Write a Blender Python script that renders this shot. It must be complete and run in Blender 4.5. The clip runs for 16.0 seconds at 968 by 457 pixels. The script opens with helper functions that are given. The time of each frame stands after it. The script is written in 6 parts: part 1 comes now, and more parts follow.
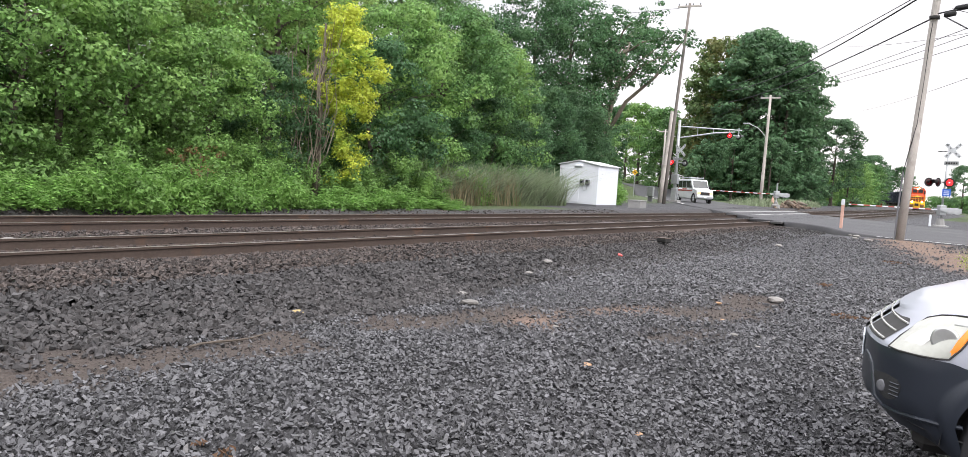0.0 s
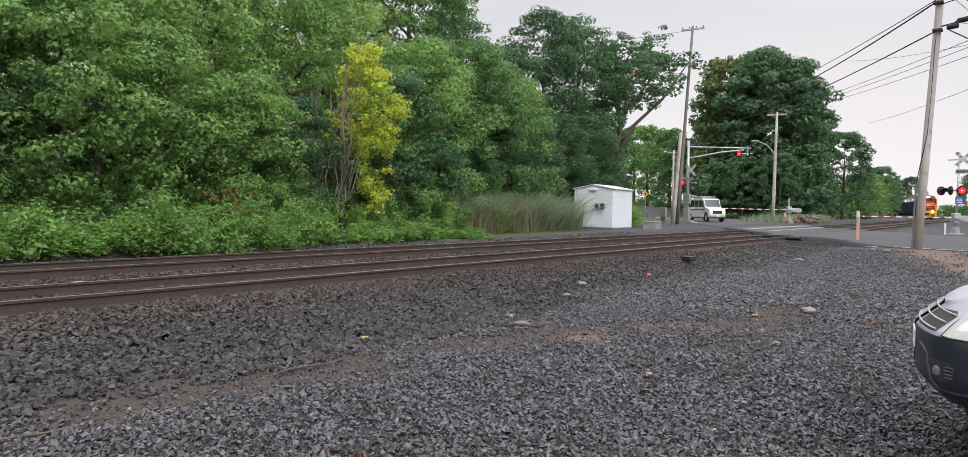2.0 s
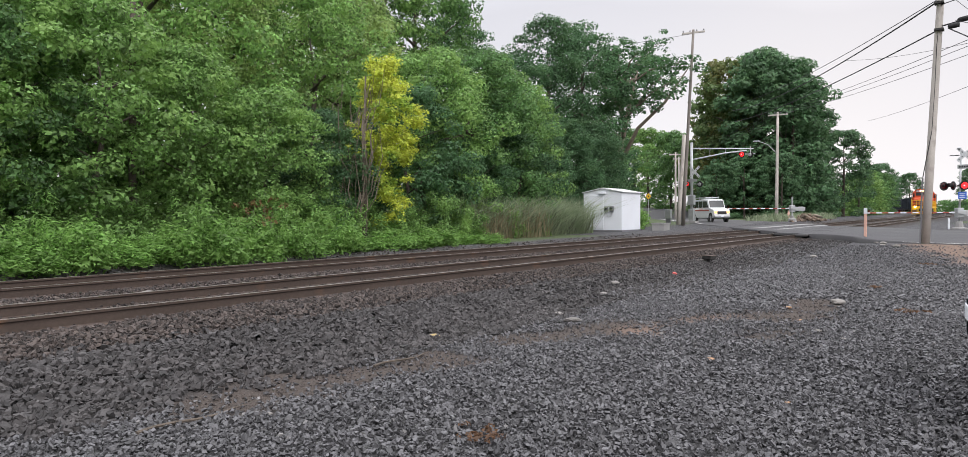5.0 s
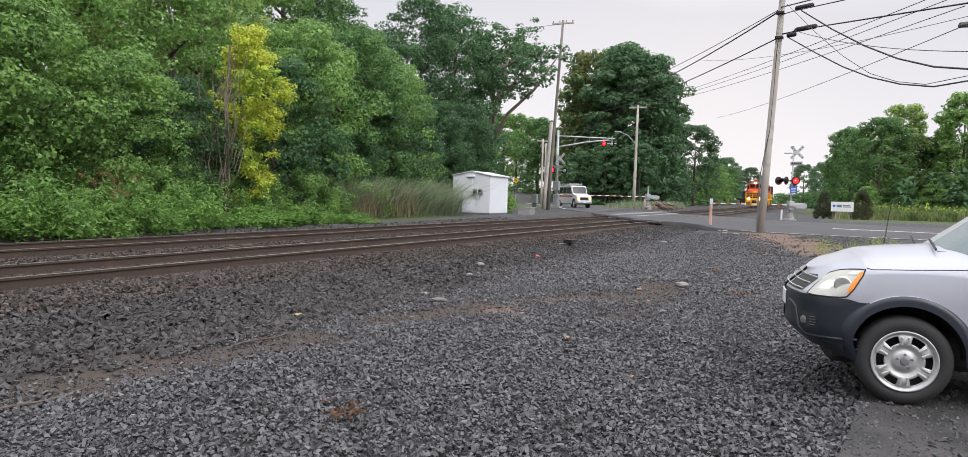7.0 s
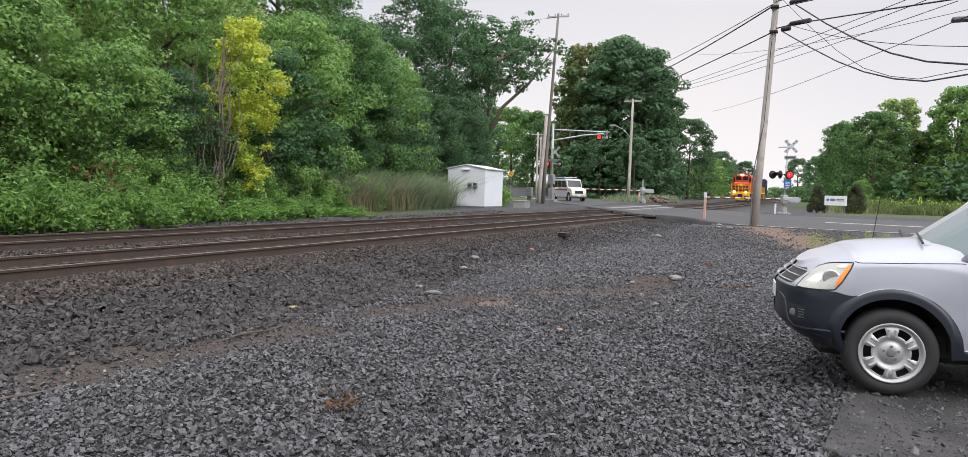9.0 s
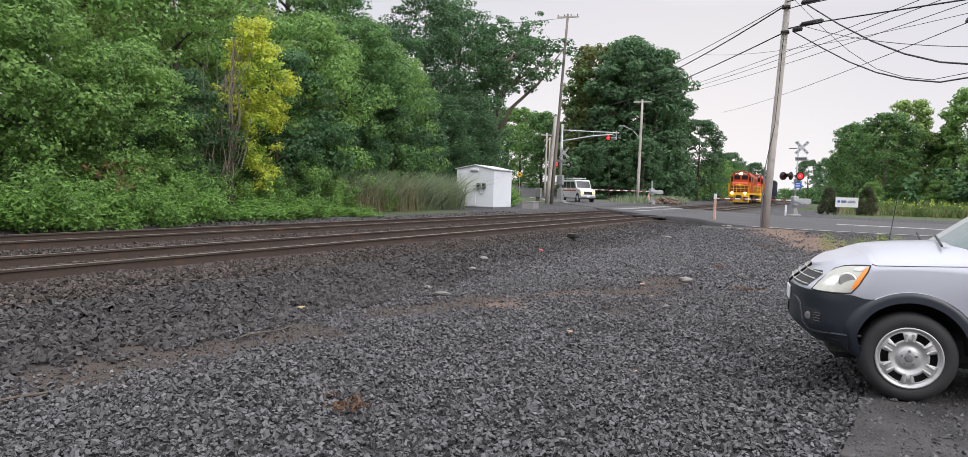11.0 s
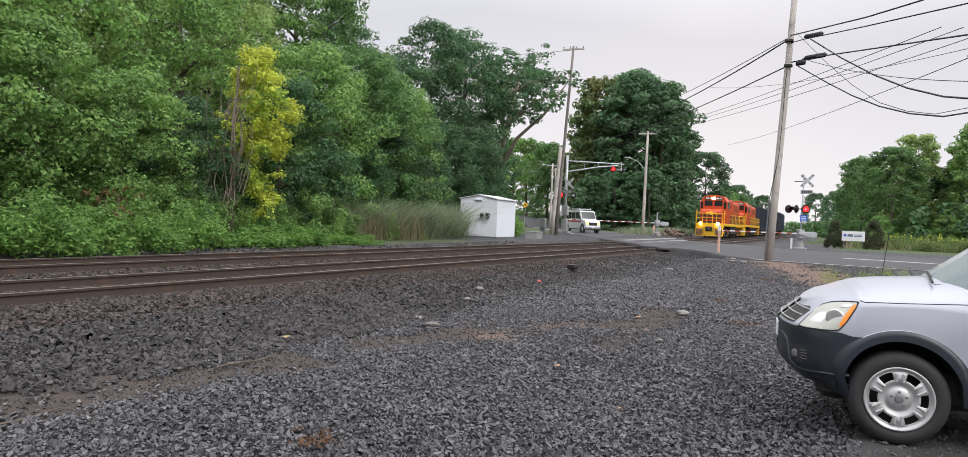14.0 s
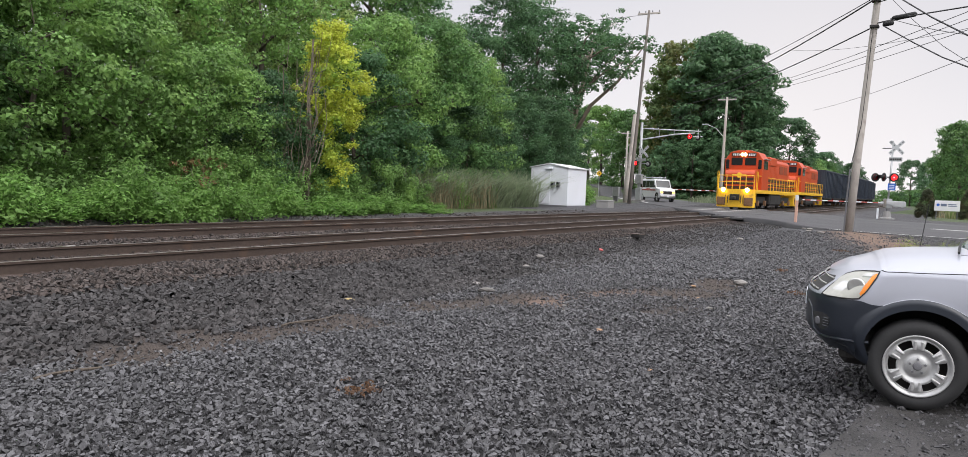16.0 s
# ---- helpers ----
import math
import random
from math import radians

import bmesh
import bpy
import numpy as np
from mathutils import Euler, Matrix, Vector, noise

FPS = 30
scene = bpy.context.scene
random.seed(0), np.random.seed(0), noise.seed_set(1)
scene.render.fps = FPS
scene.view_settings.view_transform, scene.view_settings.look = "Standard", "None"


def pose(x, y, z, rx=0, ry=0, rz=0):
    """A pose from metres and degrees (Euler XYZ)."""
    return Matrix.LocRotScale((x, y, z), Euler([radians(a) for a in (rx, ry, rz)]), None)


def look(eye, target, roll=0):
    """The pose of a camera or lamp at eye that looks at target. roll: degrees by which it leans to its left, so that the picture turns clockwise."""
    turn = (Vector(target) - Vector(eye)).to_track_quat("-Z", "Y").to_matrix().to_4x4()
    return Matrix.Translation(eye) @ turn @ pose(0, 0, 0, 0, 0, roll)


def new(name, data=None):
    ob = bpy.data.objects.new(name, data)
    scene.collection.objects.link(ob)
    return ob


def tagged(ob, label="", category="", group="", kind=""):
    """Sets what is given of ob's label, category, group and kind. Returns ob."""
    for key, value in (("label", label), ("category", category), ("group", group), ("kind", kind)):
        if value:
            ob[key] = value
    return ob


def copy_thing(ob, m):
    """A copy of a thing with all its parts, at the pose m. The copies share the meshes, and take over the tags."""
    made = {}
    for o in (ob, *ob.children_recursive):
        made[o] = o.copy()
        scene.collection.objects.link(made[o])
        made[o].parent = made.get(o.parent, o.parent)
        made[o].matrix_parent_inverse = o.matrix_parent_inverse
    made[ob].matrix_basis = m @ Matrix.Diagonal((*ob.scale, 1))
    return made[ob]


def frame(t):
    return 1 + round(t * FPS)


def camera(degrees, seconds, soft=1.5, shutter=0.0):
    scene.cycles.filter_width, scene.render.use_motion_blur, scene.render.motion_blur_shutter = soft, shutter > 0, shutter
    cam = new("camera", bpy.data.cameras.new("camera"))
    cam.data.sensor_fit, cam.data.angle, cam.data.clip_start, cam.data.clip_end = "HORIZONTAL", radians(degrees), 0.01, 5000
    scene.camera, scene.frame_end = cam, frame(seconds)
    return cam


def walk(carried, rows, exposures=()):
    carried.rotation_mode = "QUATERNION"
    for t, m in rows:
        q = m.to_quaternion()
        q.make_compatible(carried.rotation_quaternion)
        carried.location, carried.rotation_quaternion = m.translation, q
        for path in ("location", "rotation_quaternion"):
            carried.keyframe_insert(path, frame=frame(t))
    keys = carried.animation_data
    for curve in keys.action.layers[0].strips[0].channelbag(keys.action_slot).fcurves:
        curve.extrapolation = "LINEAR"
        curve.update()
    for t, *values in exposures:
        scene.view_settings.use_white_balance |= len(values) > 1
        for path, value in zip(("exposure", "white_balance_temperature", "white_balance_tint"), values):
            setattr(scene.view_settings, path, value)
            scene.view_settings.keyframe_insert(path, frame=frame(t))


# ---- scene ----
cam = camera(67.4, 16.0, soft=0.65)
PATH = [
    (0, (-0.381, -9.437, 1.537), (1.244, -8.278, 1.404), 3.5),
    (0.5, (-0.591, -9.535, 1.556), (1.004, -8.336, 1.426), 5.2),
    (1, (-0.808, -9.53, 1.566), (0.746, -8.275, 1.461), 2.5),
    (1.5, (-1.032, -9.408, 1.537), (0.609, -8.265, 1.486), 0.7),
    (2, (-1.169, -9.356, 1.517), (0.442, -8.172, 1.461), 1.0),
    (2.5, (-1.349, -9.427, 1.537), (0.268, -8.257, 1.407), -0.3),
    (3, (-1.409, -9.228, 1.497), (0.156, -7.984, 1.437), -0.4),
    (3.2, (-1.5, -9.25, 1.497), (0.099, -8.048, 1.472), -1.6),
    (5.3, (-2.19, -9.08, 1.482), (-0.579, -7.894, 1.439), -0.2),
    (5.5, (-2.18, -9.067, 1.478), (-0.588, -7.857, 1.433), 0.4),
    (6, (-2.383, -9.179, 1.496), (-0.76, -8.014, 1.416), 1.3),
    (6.2, (-2.375, -9.195, 1.494), (-0.659, -8.168, 1.409), 1.4),
    (6.5, (-2.357, -9.218, 1.491), (-0.575, -8.316, 1.398), 1.5),
    (7, (-2.28, -9.198, 1.497), (-0.483, -8.325, 1.409), 1.4),
    (7.5, (-2.27, -9.191, 1.498), (-0.466, -8.331, 1.421), 1.2),
    (8, (-2.282, -9.205, 1.499), (-0.494, -8.313, 1.414), 1.6),
    (8.5, (-2.337, -9.226, 1.499), (-0.545, -8.343, 1.397), 1.5),
    (9, (-2.331, -9.232, 1.5), (-0.528, -8.372, 1.394), 1.5),
    (11.5, (-2.268, -9.186, 1.496), (-0.477, -8.303, 1.391), 1.7),
    (12, (-2.284, -9.187, 1.49), (-0.489, -8.311, 1.386), 1.6),
    (12.5, (-2.265, -9.183, 1.491), (-0.474, -8.298, 1.389), 1.9),
    (13, (-2.229, -9.167, 1.496), (-0.433, -8.291, 1.413), 2.4),
    (13.5, (-2.205, -9.205, 1.497), (-0.418, -8.311, 1.423), 1.1),
    (14, (-2.049, -9.332, 1.505), (-0.264, -8.431, 1.481), 2.3),
    (14.5, (-2.071, -9.46, 1.517), (-0.327, -8.483, 1.445), -1.0),
    (15, (-2.159, -9.57, 1.519), (-0.451, -8.533, 1.442), 0.6),
    (15.5, (-2.285, -9.686, 1.536), (-0.562, -8.677, 1.423), 0.3),
    (16, (-2.22, -9.804, 1.538), (-0.539, -8.727, 1.419), 2.3),
]
walk(cam, [(t, look(eye, target, roll)) for t, eye, target, roll in PATH], [(0, 0.7), (0.2, 0.6), (0.5, 0.05), (0.8, 0.18), (1.0, 0.33), (1.5, 0.3), (2.0, 0.2), (2.5, 0.42), (3.0, 0.56), (5.5, 0.25), (7.0, 0.25), (14.0, 0.2), (16.0, 0.2)])

# ---- world, sun, exposure ----
world = bpy.data.worlds.new("overcast")
scene.world = world
world.use_nodes = True
wn, wl = world.node_tree.nodes, world.node_tree.links
sky = wn.new("ShaderNodeTexSky")
sky.sky_type, sky.sun_disc = "NISHITA", False
sky.sun_elevation, sky.sun_rotation, sky.air_density, sky.dust_density = radians(14), radians(80), 1.0, 3.0
# an overcast vault, brighter towards the zenith, with faint cloud structure
coords, split = wn.new("ShaderNodeTexCoord"), wn.new("ShaderNodeSeparateXYZ")
wl.new(coords.outputs["Generated"], split.inputs["Vector"])
cloud = wn.new("ShaderNodeTexNoise")
cloud.inputs["Scale"].default_value, cloud.inputs["Detail"].default_value = 1.6, 4
wl.new(coords.outputs["Generated"], cloud.inputs["Vector"])
height = wn.new("ShaderNodeMath")
height.operation = "MULTIPLY_ADD"
height.inputs[1].default_value = 0.16
wl.new(cloud.outputs["Fac"], height.inputs[0])
wl.new(split.outputs["Z"], height.inputs[2])
ramp = wn.new("ShaderNodeValToRGB")
stops = ramp.color_ramp.elements
stops[0].position, stops[0].color = 0.06, (8.6, 8.4, 8.6, 1)
stops[1].position, stops[1].color = 1.0, (26, 26, 27.5, 1)
for at_, colour in ((0.15, (7.6, 7.5, 7.9, 1)), (0.34, (6.3, 6.3, 6.85, 1)), (0.5, (9.5, 9.5, 10.2, 1))):
    stops.new(at_).color = colour
wl.new(height.outputs[0], ramp.inputs["Fac"])
mixer = wn.new("ShaderNodeMix")
mixer.data_type = "RGBA"
mixer.inputs["Factor"].default_value = 0.99
wl.new(sky.outputs["Color"], mixer.inputs["A"])
wl.new(ramp.outputs["Color"], mixer.inputs["B"])
wl.new(mixer.outputs["Result"], wn["Background"].inputs["Color"])
wn["Background"].inputs["Strength"].default_value = 0.1
sun_data = bpy.data.lights.new("sun", "SUN")
sun_data.energy, sun_data.angle, sun_data.color = 1.6, radians(40), (1.0, 0.97, 0.93)
sun = new("sun", sun_data)
sun.matrix_world = look((0, 0, 60), (38, 62, 0))


# ---- materials ----
def mat(name, colour, rough=0.7, metal=0.0, vary=0.25, scale=3.0, fine=40.0, bump=0.3, dist=0.01, emit=0.0, spread=0.0, island=0.0, stain=None):
    """A surface with variation at two scales, relief, and chance changes from object to object."""
    m = bpy.data.materials.new(name)
    m.use_nodes = True
    n, l = m.node_tree.nodes, m.node_tree.links
    b = n["Principled BSDF"]
    co = n.new("ShaderNodeTexCoord")
    big, small = n.new("ShaderNodeTexNoise"), n.new("ShaderNodeTexNoise")
    big.inputs["Scale"].default_value, small.inputs["Scale"].default_value = scale, fine
    big.inputs["Detail"].default_value = small.inputs["Detail"].default_value = 5
    for t in (big, small):
        l.new(co.outputs["Object"], t.inputs["Vector"])
    add = n.new("ShaderNodeMath")
    add.operation = "ADD"
    l.new(big.outputs["Fac"], add.inputs[0])
    l.new(small.outputs["Fac"], add.inputs[1])
    value = n.new("ShaderNodeMapRange")
    value.inputs["From Min"].default_value, value.inputs["From Max"].default_value = 0.6, 1.4
    value.inputs["To Min"].default_value, value.inputs["To Max"].default_value = 1 - vary, 1 + vary
    l.new(add.outputs[0], value.inputs["Value"])
    last = value.outputs["Result"]
    for amount, node, socket in ((spread, "ShaderNodeObjectInfo", "Random"), (island, "ShaderNodeNewGeometry", "Random Per Island")):
        if amount:
            info, to, mul = n.new(node), n.new("ShaderNodeMapRange"), n.new("ShaderNodeMath")
            to.inputs["To Min"].default_value, to.inputs["To Max"].default_value = 1 - amount, 1 + amount
            l.new(info.outputs[socket], to.inputs["Value"])
            mul.operation = "MULTIPLY"
            l.new(last, mul.inputs[0])
            l.new(to.outputs["Result"], mul.inputs[1])
            last = mul.outputs[0]
    tint = n.new("ShaderNodeVectorMath")
    tint.operation = "SCALE"
    tint.inputs[0].default_value = colour
    l.new(last, tint.inputs["Scale"])
    out = tint.outputs["Vector"]
    if stain:
        s, r, x = n.new("ShaderNodeTexNoise"), n.new("ShaderNodeValToRGB"), n.new("ShaderNodeMix")
        s.inputs["Scale"].default_value, s.inputs["Detail"].default_value = stain[1], 6
        l.new(co.outputs["Object"], s.inputs["Vector"])
        r.color_ramp.elements[0].position, r.color_ramp.elements[1].position = stain[2], stain[2] + 0.12
        l.new(s.outputs["Fac"], r.inputs["Fac"])
        x.data_type = "RGBA"
        x.inputs["B"].default_value = (*stain[0], 1)
        l.new(r.outputs["Color"], x.inputs["Factor"])
        l.new(out, x.inputs["A"])
        out = x.outputs["Result"]
    l.new(out, b.inputs["Base Color"])
    b.inputs["Roughness"].default_value, b.inputs["Metallic"].default_value = rough, metal
    if bump:
        k = n.new("ShaderNodeBump")
        k.inputs["Strength"].default_value, k.inputs["Distance"].default_value = bump, dist
        l.new(small.outputs["Fac"], k.inputs["Height"])
        l.new(k.outputs["Normal"], b.inputs["Normal"])
    if emit:
        l.new(out, b.inputs["Emission Color"])
        b.inputs["Emission Strength"].default_value = emit
    return m


def leafy(name, colour, other, island=0.45, scale=0.5):
    """Leaves: two tones drifting through the crown, each leaf a little different, light passing through."""
    m = mat(name, colour, 0.55, 0, 0.3, scale, 2.5, 0, spread=0.18, island=island, stain=(other, scale * 1.3, 0.5))
    b = m.node_tree.nodes["Principled BSDF"]
    b.inputs["Specular IOR Level"].default_value = 0.35
    n, l = m.node_tree.nodes, m.node_tree.links
    tr, mx = n.new("ShaderNodeBsdfTranslucent"), n.new("ShaderNodeMixShader")
    l.new(b.inputs["Base Color"].links[0].from_socket, tr.inputs["Color"])
    mx.inputs["Fac"].default_value = 0.5
    l.new(b.outputs[0], mx.inputs[1])
    l.new(tr.outputs[0], mx.inputs[2])
    l.new(mx.outputs[0], n["Material Output"].inputs["Surface"])
    return m


RAIL = mat("rusty_rail_web", (0.064, 0.045, 0.036), 0.75, 0.2, 0.25, 0.8, 25, 0.3, 0.003, stain=((0.13, 0.07, 0.04), 1.5, 0.62))
RAILTOP = mat("worn_rail_head", (0.30, 0.26, 0.24), 0.42, 0.85, 0.15, 1.5, 30, 0.1, 0.001)
TIE = mat("weathered_tie", (0.075, 0.055, 0.045), 0.9, 0, 0.4, 2, 30, 0.6, 0.01, spread=0.3)
STONE = mat("trap_rock", (0.064, 0.0625, 0.0665), 0.55, 0, 0.4, 2, 90, 0.5, 0.004, island=0.6)
STONE_BANK = mat("shoulder_ballast", (0.040, 0.0365, 0.0365), 0.8, 0, 0.4, 1.2, 90, 0.5, 0.004, island=0.55)
STONE_SINGLE = mat("single_ballast_stone", (0.043, 0.040, 0.0405), 0.75, 0, 0.4, 6, 90, 0.5, 0.004, spread=0.5)
STONE_BROWN = mat("rusty_ballast", (0.046, 0.036, 0.032), 0.85, 0, 0.4, 1.5, 90, 0.4, 0.003, island=0.75)
CHIP = mat("pale_stone_chip", (0.13, 0.125, 0.125), 0.8, 0, 0.3, 3, 60, 0.4, 0.003, island=0.5)
PALE = mat("pale_stone", (0.15, 0.14, 0.13), 0.85, 0, 0.2, 6, 60, 0.5, 0.004, spread=0.35)
ASPHALT = mat("old_asphalt", (0.046, 0.045, 0.048), 0.85, 0, 0.25, 0.5, 120, 0.5, 0.004, stain=((0.068, 0.066, 0.066), 0.35, 0.55))
PADASPHALT = mat("coarse_dark_asphalt", (0.036, 0.034, 0.034), 0.9, 0, 0.95, 2.5, 75, 1.0, 0.012, stain=((0.062, 0.057, 0.053), 1.6, 0.56))
CONCRETE = mat("concrete", (0.24, 0.235, 0.23), 0.85, 0, 0.15, 2, 50, 0.4, 0.003)
LINE = mat("worn_white_line", (0.55, 0.54, 0.52), 0.8, 0, 0.25, 4, 40, 0.2, 0.002)
BARK = mat("grey_brown_bark", (0.075, 0.06, 0.048), 0.95, 0, 0.4, 3, 25, 0.8, 0.02, spread=0.2)
POLEWOOD = mat("weathered_pole", (0.42, 0.385, 0.355), 0.9, 0, 0.25, 1.2, 30, 0.5, 0.006, stain=((0.22, 0.195, 0.175), 1.1, 0.58))
DARKPOLE = mat("dark_creosote_pole", (0.17, 0.15, 0.135), 0.9, 0, 0.25, 1.2, 30, 0.5, 0.006)
WHITE = mat("white_painted_steel", (0.68, 0.70, 0.745), 0.5, 0, 0.06, 0.9, 20, 0.05, 0.002)
ALU = mat("dull_aluminium", (0.42, 0.43, 0.44), 0.45, 0.7, 0.12, 4, 30, 0.1, 0.002)
GREY = mat("grey_plastic", (0.13, 0.13, 0.14), 0.6, 0, 0.1, 5, 40, 0.1, 0.002)
BLACK = mat("black_rubber", (0.018, 0.018, 0.019), 0.75, 0, 0.2, 6, 60, 0.3, 0.003)
REDLIT = mat("lit_red_lens", (0.9, 0.012, 0.014), 0.3, 0, 0.02, 3, 30, 0, emit=4.0)
REDHOT = mat("lamp_core", (1.0, 0.22, 0.25), 0.3, 0, 0.02, 3, 30, 0, emit=3.0)
DULLRED = mat("unlit_red_lens", (0.10, 0.008, 0.01), 0.25, 0, 0.05, 3, 30, 0)
REDPAINT = mat("red_reflective_band", (0.34, 0.07, 0.055), 0.6, 0, 0.12, 5, 30, 0)
SIGNALWHITE = mat("weathered_white_reflective", (0.55, 0.56, 0.57), 0.55, 0, 0.15, 3, 30, 0)
BLUE = mat("blue_sign", (0.03, 0.13, 0.55), 0.5, 0, 0.06, 5, 30, 0)
ORANGE = mat("orange_locomotive_paint", (0.45, 0.052, 0.007), 0.5, 0, 0.12, 0.7, 8, 0.05, 0.004, stain=((0.35, 0.06, 0.02), 0.9, 0.66))
YELLOW = mat("yellow_locomotive_paint", (0.72, 0.42, 0.02), 0.5, 0, 0.15, 0.8, 9, 0.05, 0.004, stain=((0.25, 0.16, 0.06), 1.4, 0.62))
GRIME = mat("greasy_black_steel", (0.028, 0.026, 0.025), 0.7, 0.2, 0.4, 1.5, 12, 0.3, 0.006)
NAVY = mat("faded_navy_car_body", (0.026, 0.034, 0.052), 0.6, 0, 0.25, 0.5, 7, 0.1, 0.004, spread=0.25)
HEADLIGHT = mat("burning_headlamp", (1.0, 0.62, 0.22), 0.3, 0, 0.02, 3, 30, 0, emit=30.0)
AMBER = mat("amber_lamp", (1.0, 0.48, 0.10), 0.3, 0, 0.02, 3, 30, 0, emit=2.2)
GLASSDARK = mat("dark_window", (0.02, 0.023, 0.026), 0.08, 0, 0.1, 2, 20, 0)
ORANGEPLASTIC = mat("faded_orange_plastic", (0.60, 0.36, 0.29), 0.7, 0, 0.12, 1.5, 30, 0.1, 0.002)
LEAF_MID = leafy("mid_green_leaves", (0.100, 0.200, 0.066), (0.150, 0.272, 0.080), 0.6)
LEAF_DARK = leafy("dark_green_leaves", (0.070, 0.146, 0.064), (0.096, 0.186, 0.074), 0.6)
LEAF_BLUE = leafy("bluish_green_leaves", (0.086, 0.168, 0.080), (0.120, 0.212, 0.098), 0.6)
LEAF_LIGHT = leafy("light_green_leaves", (0.172, 0.300, 0.088), (0.228, 0.372, 0.102), 0.6)
LEAF_SUN = leafy("pale_yellowish_green_leaves", (0.27, 0.38, 0.13), (0.33, 0.44, 0.14), 0.6)
LEAF_YELLOW = leafy("yellowing_leaves", (0.50, 0.55, 0.08), (0.34, 0.49, 0.09), 0.3, 0.7)
LEAF_RUST = leafy("green_and_rust_leaves", (0.12, 0.185, 0.065), (0.18, 0.18, 0.06), 0.4, 0.25)
WEED = leafy("weed_leaves", (0.155, 0.290, 0.068), (0.185, 0.325, 0.08), 0.4, 1.2)
REED = leafy("grey_green_reeds", (0.28, 0.33, 0.21), (0.21, 0.27, 0.15), 0.5, 0.8)
ROADWEED = leafy("yellow_green_weed_leaves", (0.27, 0.34, 0.07), (0.22, 0.31, 0.07), 0.4, 1.2)
GRASSY = leafy("uncut_grass", (0.125, 0.190, 0.058), (0.16, 0.205, 0.07), 0.4, 1.2)
DRYREED = leafy("dry_stalks", (0.26, 0.22, 0.14), (0.20, 0.18, 0.10), 0.4, 0.8)


# ---- building helpers ----
def smooth(t):
    t = max(0.0, min(1.0, t))
    return t * t * (3 - 2 * t)


def thing(name, at, label, category, group=""):
    ob = new(name)
    ob.empty_display_size = 0.2
    ob.matrix_world = at
    return tagged(ob, label, category, group)


def mesh_of(bm, name, material, soft=False):
    me = bpy.data.meshes.new(name)
    bm.normal_update()
    bm.to_mesh(me)
    bm.free()
    for m in material if isinstance(material, (list, tuple)) else (material,):
        me.materials.append(m)
    if soft:
        me.shade_smooth()
    return me


def part(name, bm, material, parent=None, label="", soft=False, at=None, kind=""):
    ob = new(name, mesh_of(bm, name, material, soft) if isinstance(bm, bmesh.types.BMesh) else bm)
    if parent:
        ob.parent = parent
    if at is not None:
        ob.matrix_basis = at
    return tagged(ob, label, kind=kind)


def box(x0, x1, y0, y1, z0, z1, bevel=0.0, bm=None, segments=1):
    own = bmesh.new()
    made = bmesh.ops.create_cube(own, size=1)
    for v in made["verts"]:
        v.co = Vector((x0 + (v.co.x + 0.5) * (x1 - x0), y0 + (v.co.y + 0.5) * (y1 - y0), z0 + (v.co.z + 0.5) * (z1 - z0)))
    if bevel:
        bmesh.ops.bevel(own, geom=own.edges[:], offset=bevel, segments=segments, affect="EDGES", profile=0.5)
    return join(bm, own)


def join(bm, own):
    if bm is None:
        return own
    me = bpy.data.meshes.new("join")
    own.to_mesh(me)
    own.free()
    bm.from_mesh(me)
    bpy.data.meshes.remove(me)
    return bm


def tube(points, radii, n=10, bm=None, caps=True):
    """A round bar through points, its radius changing on the way."""
    bm = bm or bmesh.new()
    points = [Vector(p) for p in points]
    if not isinstance(radii, (list, tuple)):
        radii = [radii] * len(points)
    rings = []
    for i, p in enumerate(points):
        d = (points[min(i + 1, len(points) - 1)] - points[max(i - 1, 0)]).normalized()
        u = d.orthogonal().normalized() if i == 0 else (u - d * u.dot(d)).normalized()
        w = d.cross(u)
        rings.append([bm.verts.new(p + (u * math.cos(a) + w * math.sin(a)) * radii[i]) for a in (2 * math.pi * k / n for k in range(n))])
    for a, b in zip(rings, rings[1:]):
        for k in range(n):
            bm.faces.new((a[k], a[(k + 1) % n], b[(k + 1) % n], b[k]))
    if caps:
        bm.faces.new(rings[0][::-1])
        bm.faces.new(rings[-1])
    return bm


def prism(outline, depth, axis="y", start=0.0, bevel=0.0, bm=None):
    """An outline in two coordinates pushed along an axis."""
    own = bmesh.new()
    def at(a, b, c):
        return {"x": (c, a, b), "y": (a, c, b), "z": (a, b, c)}[axis]
    lo = [own.verts.new(at(a, b, start)) for a, b in outline]
    hi = [own.verts.new(at(a, b, start + depth)) for a, b in outline]
    own.faces.new(lo[::-1])
    own.faces.new(hi)
    for i in range(len(lo)):
        j = (i + 1) % len(lo)
        own.faces.new((lo[i], lo[j], hi[j], hi[i]))
    bmesh.ops.recalc_face_normals(own, faces=own.faces[:])
    if bevel:
        bmesh.ops.bevel(own, geom=own.edges[:], offset=bevel, segments=2, affect="EDGES", profile=0.5)
    return join(bm, own)


